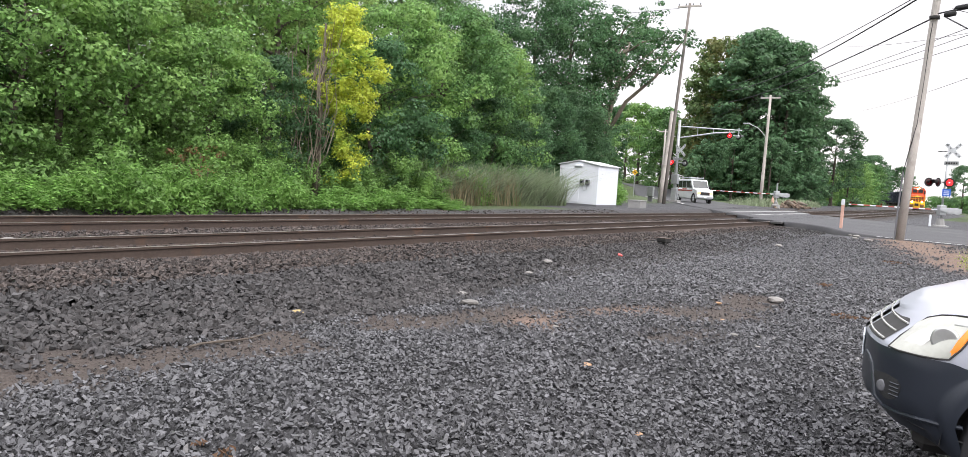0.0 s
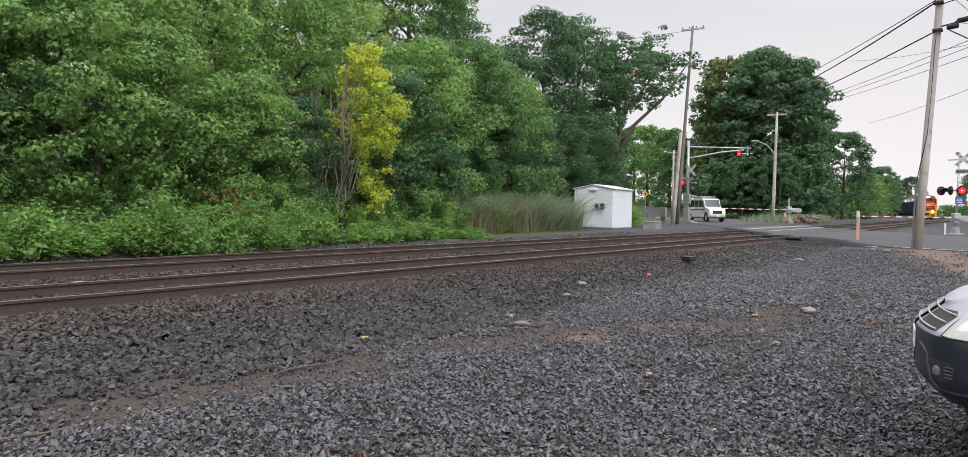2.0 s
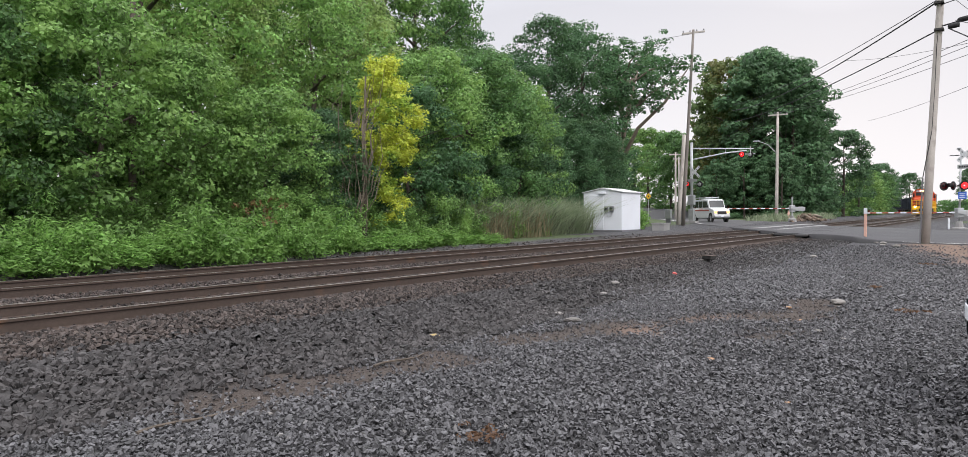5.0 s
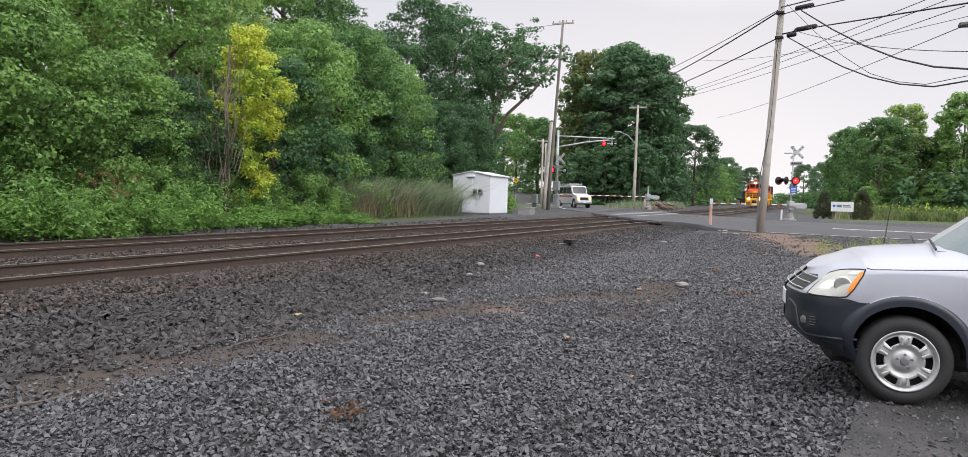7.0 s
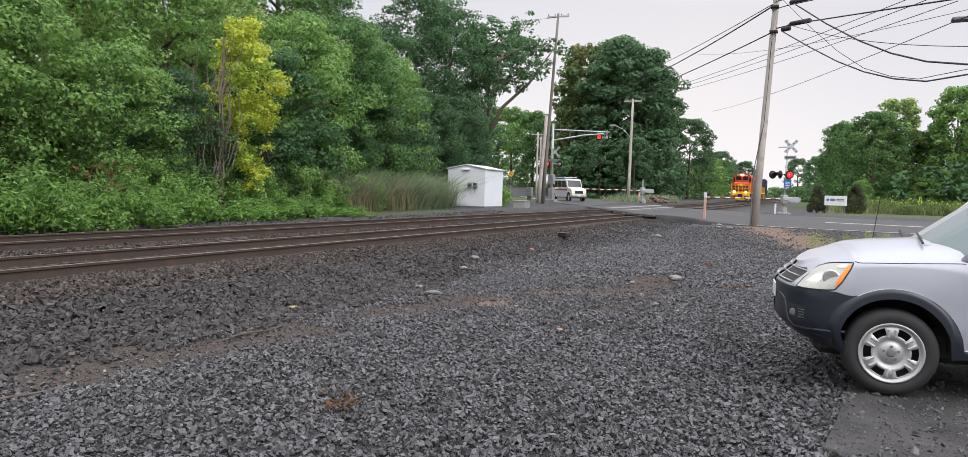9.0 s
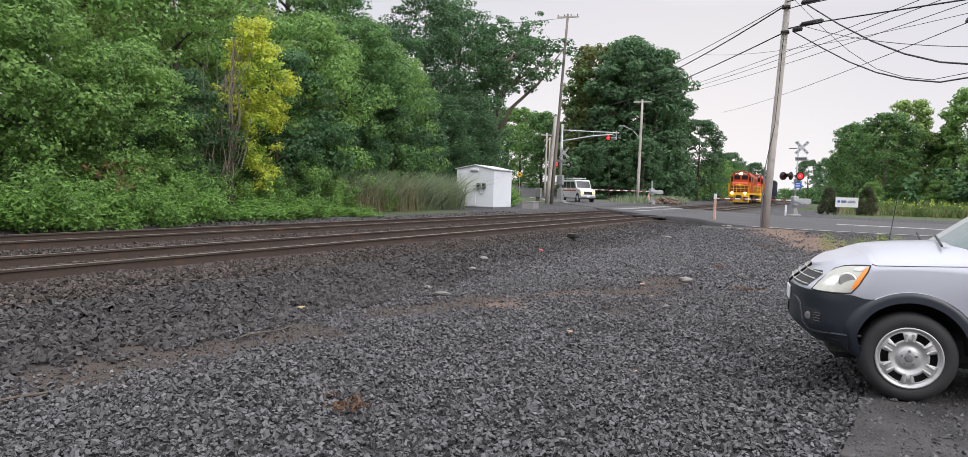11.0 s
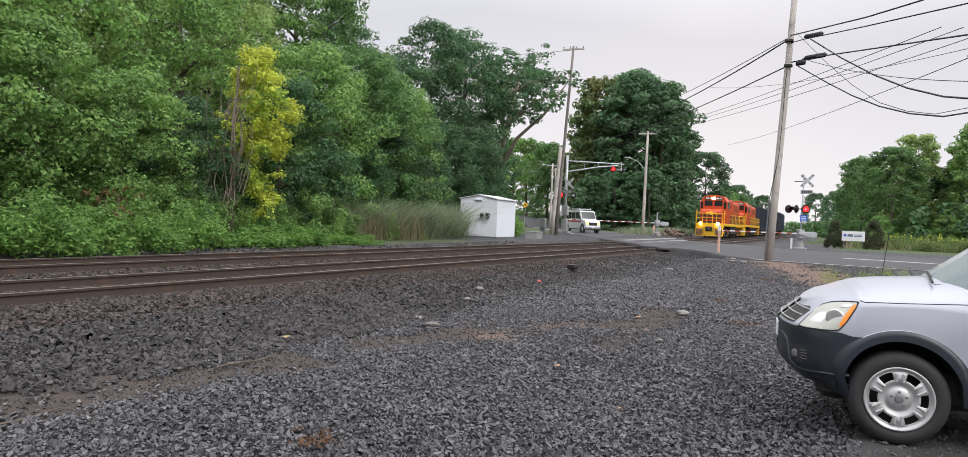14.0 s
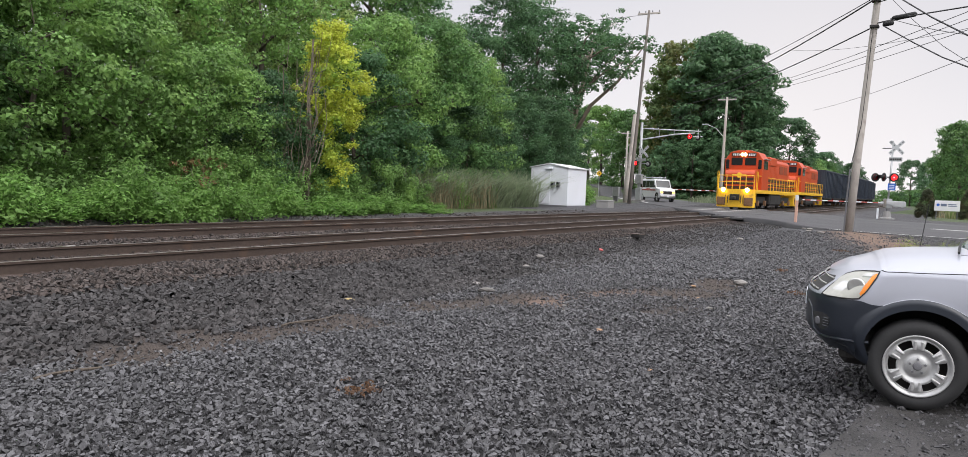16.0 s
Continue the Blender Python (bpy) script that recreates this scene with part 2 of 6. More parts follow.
def bulk(name, co, faces_n, material, corners=4):
    """One mesh from arrays: every run of corners vertices is a face."""
    me = bpy.data.meshes.new(name)
    n = len(co)
    me.vertices.add(n)
    me.vertices.foreach_set("co", np.asarray(co, np.float32).ravel())
    me.loops.add(n)
    me.loops.foreach_set("vertex_index", np.arange(n, dtype=np.int32))
    me.polygons.add(faces_n)
    me.polygons.foreach_set("loop_start", np.arange(faces_n, dtype=np.int32) * corners)
    me.polygons.foreach_set("loop_total", np.full(faces_n, corners, np.int32))
    me.materials.append(material)
    me.update(calc_edges=True)
    return me


# ---- the lie of the land ----
RAILS = (0.0, 1.505, 3.95, 5.455)


def grade(x):
    return 0.0045 * max(0.0, min(x, 260) - 50)


def bend(x):
    """How far the line swings aside beyond the straight."""
    return 0.00084 * max(0.0, x - 140) ** 2


def lot(x):
    return -0.10 + 0.40 * smooth((x - 14) / 44)


def far_side(x):
    return 0.27 + 0.15 * smooth((x - 20) / 36) + 0.15 * smooth((x - 55) / 14) + grade(x) * 0.6


def gz(x, y):
    y -= bend(x)
    top = 0.165 + grade(x)
    if y < -0.85:
        base = lot(x) - 0.06 * math.exp(-((y + 3.4) / 0.8) ** 2)
        z = base + (top - base) * smooth((y + 2.9) / 2.05)
        if y < -8.4:
            z += 0.14 * smooth((-8.4 - y) / 1.3) * smooth((x + 0.5) / 2.5) * smooth((14 - x) / 4)
    elif y < 6.3:
        z = top
    else:
        z = top + (far_side(x) - top) * smooth((y - 6.3) / 2.2) - 0.10 * math.exp(-((y - 7.2) / 0.5) ** 2)
        z += 0.05 * max(0, y - 14) * smooth((y - 14) / 10) if x < 45 or y > 34 else 0
    return z


def strips(*runs):
    out = []
    for a, b, step in runs:
        out += list(np.arange(a, b, step))
    return out + [runs[-1][1]]


# ---- ground ----
def near_line(x, y, points, width):
    """How near (x, y) lies to a line of points: 1 on it, 0 at its width."""
    best = 9e9
    for (ax, ay), (bx, by) in zip(points, points[1:]):
        t = max(0, min(1, ((x - ax) * (bx - ax) + (y - ay) * (by - ay)) / ((bx - ax) ** 2 + (by - ay) ** 2)))
        best = min(best, math.hypot(x - ax - t * (bx - ax), y - ay - t * (by - ay)))
    return 1 - smooth(best / width)


DIRT = [(1.6, -3.56), (2.1, -3.62), (2.8, -3.76), (4.2, -3.76)]
DIRT_BEYOND = [(5.5, -4.0), (6.4, -4.25), (7.3, -4.6)]
RED_DIRT = [(8.9, -6.1), (9.9, -6.35), (11.5, -6.5)]
RED_DIRT_PATCH = [(7.3, -6.55), (8.1, -6.85)]
POLE_DIRT = [(22.5, -9.3), (25.5, -8.6), (29, -7.6), (33.5, -6.4)]


def clay_at(x, y):
    ragged = 0.5 + 0.9 * noise.noise(Vector((x * 1.1, y * 1.1, 13))) + 0.5 * noise.noise(Vector((x * 3.3, y * 3.3, 17)))
    c = near_line(x, y, POLE_DIRT, 1.5 + 1.1 * ragged) * (0.7 + 0.8 * ragged)
    return max(0.0, min(1.0, max(c, near_line(x, y, [(6.9, -4.98), (8.1, -5.15), (8.9, -5.4)], 0.34 + 0.3 * ragged) * (0.3 + 0.8 * ragged))))


def dirt_at(x, y):
    ragged = 0.5 + 0.9 * noise.noise(Vector((x * 0.9, y * 0.9, 3))) + 0.5 * noise.noise(Vector((x * 3, y * 3, 7)))
    d = max(near_line(x, y, DIRT, 0.5 + 0.75 * ragged), near_line(x, y, DIRT_BEYOND, 0.5 + 0.75 * ragged)) * (0.9 + 0.9 * ragged)
    d = max(d, near_line(x, y, RED_DIRT, 0.6 + 0.5 * ragged) * (0.7 + ragged), near_line(x, y, RED_DIRT_PATCH, 0.4 + 0.4 * ragged) * (0.2 + ragged))
    d = max(d, clay_at(x, y) * 1.2)
    return max(0.0, min(1.0, d))


def grass_at(x, y):
    y -= bend(x)
    ragged = 0.6 * noise.noise(Vector((x * 0.4, y * 0.4, 11)))
    far = smooth((y - 8.3 - ragged) / 1.0) if x < 33 else smooth((y - 14 - ragged) / 1.5)
    right = smooth((x - 57 - ragged) / 2) * smooth((-7.5 - y - ragged * 1.5) / 1.5)
    behind = smooth((-24 - y) / 4) + smooth((-30 - x) / 6) + smooth((x - 82) / 6) * (1 if y < -4 else 0)
    return max(0.0, min(1.0, max(far, right, behind)))


def build_ground():
    xs = strips((-900, -60, 60), (-60, -8, 4), (-8, 16, 0.22), (16, 60, 0.6), (60, 120, 3), (120, 300, 15), (300, 2400, 100))
    ys = strips((-900, -60, 60), (-60, -14, 2.5), (-14, 0, 0.2), (0, 12, 0.5), (12, 40, 2), (40, 100, 10), (100, 900, 80))
    me = bpy.data.meshes.new("ground")
    co, grass, dirt, clay, brown, gap_shade = [], [], [], [], [], []
    for y in ys:
        for x in xs:
            close = -8 <= x <= 30 and -14 <= y <= 0
            z = gz(x, y)
            if close:
                z += 0.025 * noise.noise(Vector((x * 0.8, y * 0.8, 0))) + 0.012 * noise.noise(Vector((x * 3, y * 3, 5)))
            co.append((x, y, z))
            grass.append(grass_at(x, y))
            dirt.append(dirt_at(x, y) if close or 26 < x < 40 else 0.0)
            # mask over the near lot and bank, where shade between stones is painted in
            gap_shade.append(0.7 * smooth((x + 1.6) / 1.0) * smooth((16 - x) / 9) * smooth((0.5 - y) / 0.6) * smooth((y + 11) / 1.0))
            clay.append(clay_at(x, y) if close or 26 < x < 40 else 0.0)
            brown.append(smooth((y - bend(x) + 2.4) / 1.6) * smooth((8.5 - y + bend(x)) / 1.5))
    w = len(xs)
    faces = [(j * w + i, j * w + i + 1, (j + 1) * w + i + 1, (j + 1) * w + i) for j in range(len(ys) - 1) for i in range(w - 1)]
    me.from_pydata(co, [], faces)
    for name, values in (("grass", grass), ("dirt", dirt), ("clay", clay), ("brown", brown), ("gap_shade", gap_shade)):
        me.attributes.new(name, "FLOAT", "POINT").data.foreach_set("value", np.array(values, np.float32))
    me.shade_smooth()
    m = bpy.data.materials.new("gravel_dirt_and_grass")
    m.use_nodes = True
    n, l = m.node_tree.nodes, m.node_tree.links
    b = n["Principled BSDF"]
    b.inputs["Roughness"].default_value = 0.92
    co_node = n.new("ShaderNodeTexCoord")
    cell, fine, wide = n.new("ShaderNodeTexVoronoi"), n.new("ShaderNodeTexNoise"), n.new("ShaderNodeTexNoise")
    cell.inputs["Scale"].default_value, fine.inputs["Scale"].default_value, wide.inputs["Scale"].default_value = 24, 60, 0.6
    fine.inputs["Detail"].default_value = wide.inputs["Detail"].default_value = 6
    for t in (cell, fine, wide):
        l.new(co_node.outputs["Object"], t.inputs["Vector"])
    grey = n.new("ShaderNodeValToRGB")
    grey.color_ramp.elements[0].position, grey.color_ramp.elements[0].color = 0.1, (0.011, 0.0108, 0.0118, 1)
    grey.color_ramp.elements[1].position, grey.color_ramp.elements[1].color = 0.95, (0.082, 0.080, 0.086, 1)
    l.new(cell.outputs["Color"], grey.inputs["Fac"])
    out = grey.outputs["Color"]

    def over(attribute, lo, hi, noise_node, cut=None):
        nonlocal out
        a, r, x = n.new("ShaderNodeAttribute"), n.new("ShaderNodeValToRGB"), n.new("ShaderNodeMix")
        a.attribute_name = attribute
        r.color_ramp.elements[0].position, r.color_ramp.elements[0].color = 0.3, (*lo, 1)
        r.color_ramp.elements[1].position, r.color_ramp.elements[1].color = 0.7, (*hi, 1)
        l.new(noise_node.outputs["Fac"], r.inputs["Fac"])
        x.data_type = "RGBA"
        l.new(a.outputs["Fac"], x.inputs["Factor"])
        l.new(out, x.inputs["A"])
        l.new(r.outputs["Color"], x.inputs["B"])
        out = x.outputs["Result"]

    over("brown", (0.012, 0.0098, 0.009), (0.041, 0.031, 0.027), fine)
    # near-black ground colour standing in for shade in the gaps between stones
    over("gap_shade", (0.006, 0.0058, 0.006), (0.020, 0.0185, 0.0185), fine)
    over("dirt", (0.026, 0.0195, 0.016), (0.064, 0.047, 0.038), fine)
    over("clay", (0.095, 0.060, 0.044), (0.18, 0.118, 0.086), fine)
    over("grass", (0.03, 0.042, 0.015), (0.065, 0.095, 0.027), fine)
    l.new(out, b.inputs["Base Color"])
    bump, mixh = n.new("ShaderNodeBump"), n.new("ShaderNodeMath")
    bump.inputs["Strength"].default_value, bump.inputs["Distance"].default_value = 0.8, 0.02
    mixh.operation = "ADD"
    l.new(cell.outputs["Distance"], mixh.inputs[0])
    l.new(fine.outputs["Fac"], mixh.inputs[1])
    l.new(mixh.outputs[0], bump.inputs["Height"])
    l.new(bump.outputs["Normal"], b.inputs["Normal"])
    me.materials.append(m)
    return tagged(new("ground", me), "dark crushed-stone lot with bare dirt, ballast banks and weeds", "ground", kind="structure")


GROUND = build_ground()


def stones(name, spots, sizes, material, label, flat=0.55):
    """Many broken stones in one mesh; spots are places, sizes half-lengths."""
    rng = np.random.default_rng(len(spots))
    k = len(spots)
    cube = np.array([(x, y, z) for x in (-1, 1) for y in (-1, 1) for z in (-1, 1)], np.float32)
    v = np.repeat(cube[None], k, 0) * rng.uniform(0.35, 1.0, (k, 8, 3)) * (np.array([1.0, 0.75, flat]) * rng.uniform(0.75, 1.25, (k, 3)))[:, None]
    v *= np.asarray(sizes)[:, None, None]
    q = rng.normal(size=(k, 4)) * np.array([1, 0.5, 0.5, 1.0])
    q /= np.linalg.norm(q, axis=1)[:, None]
    w, x, y, z = q.T
    r = np.stack([1 - 2 * (y * y + z * z), 2 * (x * y - z * w), 2 * (x * z + y * w), 2 * (x * y + z * w), 1 - 2 * (x * x + z * z), 2 * (y * z - x * w),
                  2 * (x * z - y * w), 2 * (y * z + x * w), 1 - 2 * (x * x + y * y)], -1).reshape(k, 3, 3)
    v = np.einsum("kij,knj->kni", r, v) + np.asarray(spots)[:, None]
    quad = np.array([(0, 1, 3, 2), (4, 6, 7, 5), (0, 4, 5, 1), (2, 3, 7, 6), (0, 2, 6, 4), (1, 5, 7, 3)], np.int32)
    index = (quad[None] + 8 * np.arange(k, dtype=np.int32)[:, None, None]).reshape(-1)
    me = bpy.data.meshes.new(name)
    me.vertices.add(k * 8)
    me.vertices.foreach_set("co", v.astype(np.float32).ravel())
    me.loops.add(k * 24)
    me.loops.foreach_set("vertex_index", index)
    me.polygons.add(k * 6)
    me.polygons.foreach_set("loop_start", np.arange(k * 6, dtype=np.int32) * 4)
    me.polygons.foreach_set("loop_total", np.full(k * 6, 4, np.int32))
    me.materials.append(material)
    me.update(calc_edges=True)
    me.shade_flat()
    return tagged(new(name, me), label, "gravel", kind="stuff")


def scatter(seed, x0, x1, y0, y1, per_m2, bare=0.93):
    rng = random.Random(seed)
    out = []
    for _ in range(int((x1 - x0) * (y1 - y0) * per_m2)):
        x, y = rng.uniform(x0, x1), rng.uniform(y0, y1)
        if rng.random() < dirt_at(x, y) * bare:
            continue
        out.append((x, y, gz(x, y) + 0.025 * noise.noise(Vector((x * 0.8, y * 0.8, 0))) + rng.uniform(0.004, 0.036)))
    return out


def gravel():
    rng = random.Random(5)
    a = [p for p in scatter(1, -1.0, 5.5, -10.2, -3.2, 1000) if not (p[0] > 2.3 + 0.6 * noise.noise(Vector((p[0], p[1] * 1.7, 9))) and p[1] < -9.45 + 0.5 * noise.noise(Vector((p[0] * 2, p[1] * 2, 0))) and rng.random() < 0.93)] + scatter(2, 5.5, 10.5, -9.2, -3.2, 640)
    stones("gravel", a, [0.012 + 0.019 * rng.random() ** 1.6 for _ in a], STONE, "loose dark grey crushed stone spread over the lot", 0.45)
    e = scatter(15, -1.0, 10.5, -9.4, -1.6, 9) + scatter(16, 10.5, 22, -8, -1.6, 3)
    stones("gravel", e, [0.012 + 0.014 * rng.random() for _ in e], CHIP, "scattered pale chips among the dark crushed stone", 0.45)
    g = [(x, y, 0.056 + rng.uniform(0, 0.004)) for x, y in ((rng.uniform(2.1, 6), rng.uniform(-12.5, -9.3)) for _ in range(6500))]
    stones("gravel", g, [0.005 + 0.011 * rng.random() ** 3 for _ in g], STONE, "fine grit strewn over the asphalt pad", 0.45)
    h = [(x, y, gz(x, y) + 0.025 * noise.noise(Vector((x * 0.8, y * 0.8, 0))) + 0.006) for x, y in ((rng.uniform(0.6, 12), rng.uniform(-7.4, -3.0)) for _ in range(16000)) if rng.random() < dirt_at(x, y)]
    stones("grit", h, [0.005 + 0.016 * rng.random() ** 3 for _ in h], STONE_BROWN, "brown grit and small chips on the bare dirt", 0.45)
    b = scatter(3, 10.5, 20, -10.5, -2.6, 290) + scatter(4, 20, 33.4, -11, -2.6, 80)
    stones("gravel", b, [0.02 + 0.024 * rng.random() ** 1.5 for _ in b], STONE, "loose dark grey crushed stone thinning towards the road")
    c = scatter(6, 0.0, 8.5, -3.4, -1.5, 640) + scatter(7, 8.5, 22, -3.2, -1.5, 260) + scatter(8, 22, 36, -3.0, -1.4, 70)
    stones("ballast", c, [0.023 + 0.028 * rng.random() ** 1.2 for _ in c], STONE_BANK, "grey crushed-stone ballast on the track shoulder")
    d = scatter(9, 0.0, 8.5, -1.5, -0.1, 560) + scatter(10, 8.5, 22, -1.5, -0.1, 220) + scatter(11, 22, 36, -1.4, -0.4, 70)
    d += scatter(12, 0.5, 26, 0.2, 5.3, 85) + scatter(17, 0.5, 16, 0.12, 1.4, 150) + scatter(18, 2, 16, 1.65, 3.8, 90) + scatter(13, 26, 38, 0.2, 5.3, 50) + scatter(14, 2, 36, 5.7, 8.2, 35)
    stones("ballast", d, [0.019 + 0.024 * rng.random() ** 1.2 for _ in d], STONE_BROWN, "rust-stained brown-grey ballast between and beside the rails")


gravel()


def single_stones():
    """The largest stones lying on the near shoulder, each one loose."""
    rng = random.Random(23)
    shapes = []
    for k in range(9):
        bm = bmesh.new()
        for v in bmesh.ops.create_cube(bm, size=2)["verts"]:
            v.co = Vector((v.co.x * rng.uniform(0.4, 1), v.co.y * rng.uniform(0.35, 0.8), v.co.z * rng.uniform(0.25, 0.6)))
        bmesh.ops.convex_hull(bm, input=bm.verts[:])
        shapes.append(mesh_of(bm, "stone", STONE_SINGLE))
    for i in range(290):
        x, y = rng.uniform(1.0, 5.6), rng.uniform(-3.25, -1.3)
        if rng.random() < dirt_at(x, y):
            continue
        k = rng.uniform(0.032, 0.055)
        ob = part("stone", shapes[i % 9], None, GROUND)
        ob.matrix_world = pose(x, y, gz(x, y) + 0.03, rng.gauss(0, 22), rng.gauss(0, 22), rng.uniform(0, 360)) @ Matrix.Diagonal((k, k, k, 1))


single_stones()


# ---- rails, ties and crossing ----
def rail(y):
    """A flat-bottomed rail: foot, web and worn head, along the whole line."""
    t = thing("rail", pose(0, y, 0.168), "rusty brown steel rail with a worn bright head", "rail", "rails of the two tracks")
    xs = [-40, 0, 50, 120, 140] + list(range(150, 336, 10))
    for name, shape in (("foot", [(-0.014, 0.028), (-0.07, 0.012), (-0.07, 0.0), (0.07, 0.0), (0.07, 0.012), (0.014, 0.028)]), ("web", [(0.014, 0.027), (0.010, 0.141), (-0.010, 0.141), (-0.014, 0.027)]),
                        ("head", [(0.010, 0.14), (0.036, 0.150), (0.037, 0.182), (-0.037, 0.182), (-0.036, 0.150), (-0.010, 0.14)])):
        bm = bmesh.new()
        rings = [[bm.verts.new((x, a + bend(x), grade(x) + b)) for a, b in shape] for x in xs]
        n = len(shape)
        for p, q in zip(rings, rings[1:]):
            for k in range(n):
                f = bm.faces.new((p[k], p[(k + 1) % n], q[(k + 1) % n], q[k]))
                f.material_index = 1 if name == "head" and k == 2 else 0
        bmesh.ops.recalc_face_normals(bm, faces=bm.faces[:])
        part(name, bm, (RAIL, RAILTOP), t)


for y in RAILS:
    rail(y)


def ties():
    rng = random.Random(4)
    bm = box(-0.11, 0.11, -1.3, 1.3, -0.15, 0.0, 0.012)
    me = mesh_of(bm, "tie", TIE)
    for yc in (0.7525, 4.7025):
        x = -1.5
        while x < 36:
            ob = tagged(new("tie", me), "weathered wooden railway tie sunk in ballast", "railway tie", "ties under the tracks")
            ob.matrix_world = pose(x + rng.uniform(-0.03, 0.03), yc + rng.uniform(-0.04, 0.04), 0.176 + grade(x) + rng.uniform(-0.006, 0.002), 0, 0, rng.uniform(-1, 1))
            x += 0.53
    plate = mesh_of(box(-0.09, 0.09, -0.16, 0.16, 0.0, 0.014, 0.003), "tie_plate", RAIL)
    for y in RAILS[:2]:
        x = -1.5
        while x < 26:
            tagged(new("tie_plate", plate), "rusty steel tie plate under the rail", "tie plate", "tie plates").matrix_world = pose(x, y, 0.172 + grade(x))
            x += 0.53


ties()

LEFT = [(33.6, -60), (33.6, -14), (34.2, -7.5), (35.2, -4.0), (37.0, -0.9), (41.5, 2.0), (46.5, 4.7), (50.5, 6.9), (59, 12.6), (72, 20.5), (92, 31), (130, 52)]
RIGHT = [(47.5, -60), (48.5, -14), (51, -7.5), (54, -4.0), (56.5, -0.9), (59.5, 2.0), (62.5, 4.7), (65, 6.9), (69.5, 9.6), (81.5, 16.5), (101, 27), (139, 48)]


def road_z(x, y):
    k = smooth((y + 5.5) / 4.2) * smooth((10.5 - y) / 3.6)
    return (gz(x, y) if y < -2.9 or y > 8.5 else (lot(x) if y < 3 else far_side(x))) * (1 - k) + (0.352 + grade(x) * 0.7) * k + 0.03


def build_road():
    bm = bmesh.new()
    rows = []
    for (a, b) in zip(zip(LEFT, RIGHT), zip(LEFT[1:], RIGHT[1:])):
        for s in np.linspace(0, 1, 8, endpoint=False):
            p, q = Vector(a[0]).lerp(Vector(b[0]), s), Vector(a[1]).lerp(Vector(b[1]), s)
            rows.append([p.lerp(q, k / 16) for k in range(17)])
    verts = [[bm.verts.new((v.x, v.y, road_z(v.x, v.y))) for v in row] for row in rows]
    for r0, r1 in zip(verts, verts[1:]):
        for k in range(16):
            bm.faces.new((r0[k], r0[k + 1], r1[k + 1], r1[k]))
    side = [bm.verts.new(v.co - Vector((0, 0, 0.35))) for v in (r[0] for r in verts)]
    for i in range(len(side) - 1):
        bm.faces.new((side[i], verts[i][0], verts[i + 1][0], side[i + 1]))
    bmesh.ops.recalc_face_normals(bm, faces=bm.faces[:])
    return tagged(part("road", bm, ASPHALT, soft=True), "worn grey asphalt road over the level crossing", "road", kind="structure")


ROAD = build_road()


def ribbon(name, line, width, material, label, lift=0.006, kind="structure"):
    bm = bmesh.new()
    pts = []
    for a, b in zip(line, line[1:]):
        n = max(2, int(math.hypot(b[0] - a[0], b[1] - a[1]) / 0.7))
        pts += [Vector(a).lerp(Vector(b), i / n) for i in range(n)]
    pts.append(Vector(line[-1]))
    prev = None
    for i, p in enumerate(pts):
        d = (pts[min(i + 1, len(pts) - 1)] - pts[max(i - 1, 0)]).normalized()
        s = Vector((-d.y, d.x)) * width / 2
        row = [bm.verts.new((q.x, q.y, road_z(q.x, q.y) + lift)) for q in (p - s, p + s)]
        if prev:
            bm.faces.new((*prev, *row[::-1]))
        prev = row
    bmesh.ops.recalc_face_normals(bm, faces=bm.faces[:])
    ob = part(name, bm, material)
    if ob.data.polygons[0].normal.z < 0:
        ob.data.flip_normals()
    return tagged(ob, label, "road marking", kind=kind)


ribbon("edge_line", [(35.3, -5.0), (34.6, -7.5), (34.0, -11), (33.9, -16), (33.9, -40)], 0.16, LINE, "worn white edge line on the asphalt")
ribbon("edge_line", [(61, 13.2), (73, 20.3), (93, 30.6)], 0.16, LINE, "worn white edge line on the asphalt")
ribbon("stop_line", [(41.8, -9.0), (41.2, -11.8), (40.3, -15.3)], 0.35, LINE, "worn white line across the side of the road")


def panels():
    """Precast crossing panels beside and between the rails, with the rails' flangeways left open."""
    rng = random.Random(3)
    for y0, y1 in ((-0.62, -0.07), (0.09, 1.42), (1.58, 2.15), (3.3, 3.88), (4.04, 5.37), (5.53, 6.3)):
        yc = (y0 + y1) / 2
        a = 36.8 + 2.45 * max(0, yc) + (0.2 if yc < 0 else 0)
        for i in range(7):
            x = a + 2.44 * i
            ob = part("crossing_panel", box(0, 2.42, y0, y1, -0.12, 0, 0.02), CONCRETE if y0 > 5 or (y0 > 3 and y1 < 4) else ASPHALT, ROAD)
            ob.matrix_world = pose(x, 0, 0.385 + grade(x) + rng.uniform(-0.004, 0.004), 0, 0, 0)


panels()
tagged(part("asphalt_pad", prism([(2.2, -16), (2.4, -12.5), (2.25, -11.4), (2.3, -10.2), (2.15, -9.6), (2.3, -9.25), (3.0, -9.33), (3.9, -9.41), (4.6, -9.5), (6.5, -9.4), (9, -10), (12, -16)], 0.13, "z", -0.075, 0.015), PADASPHALT), "dark asphalt parking pad at the edge of the gravel", "pavement", kind="structure")


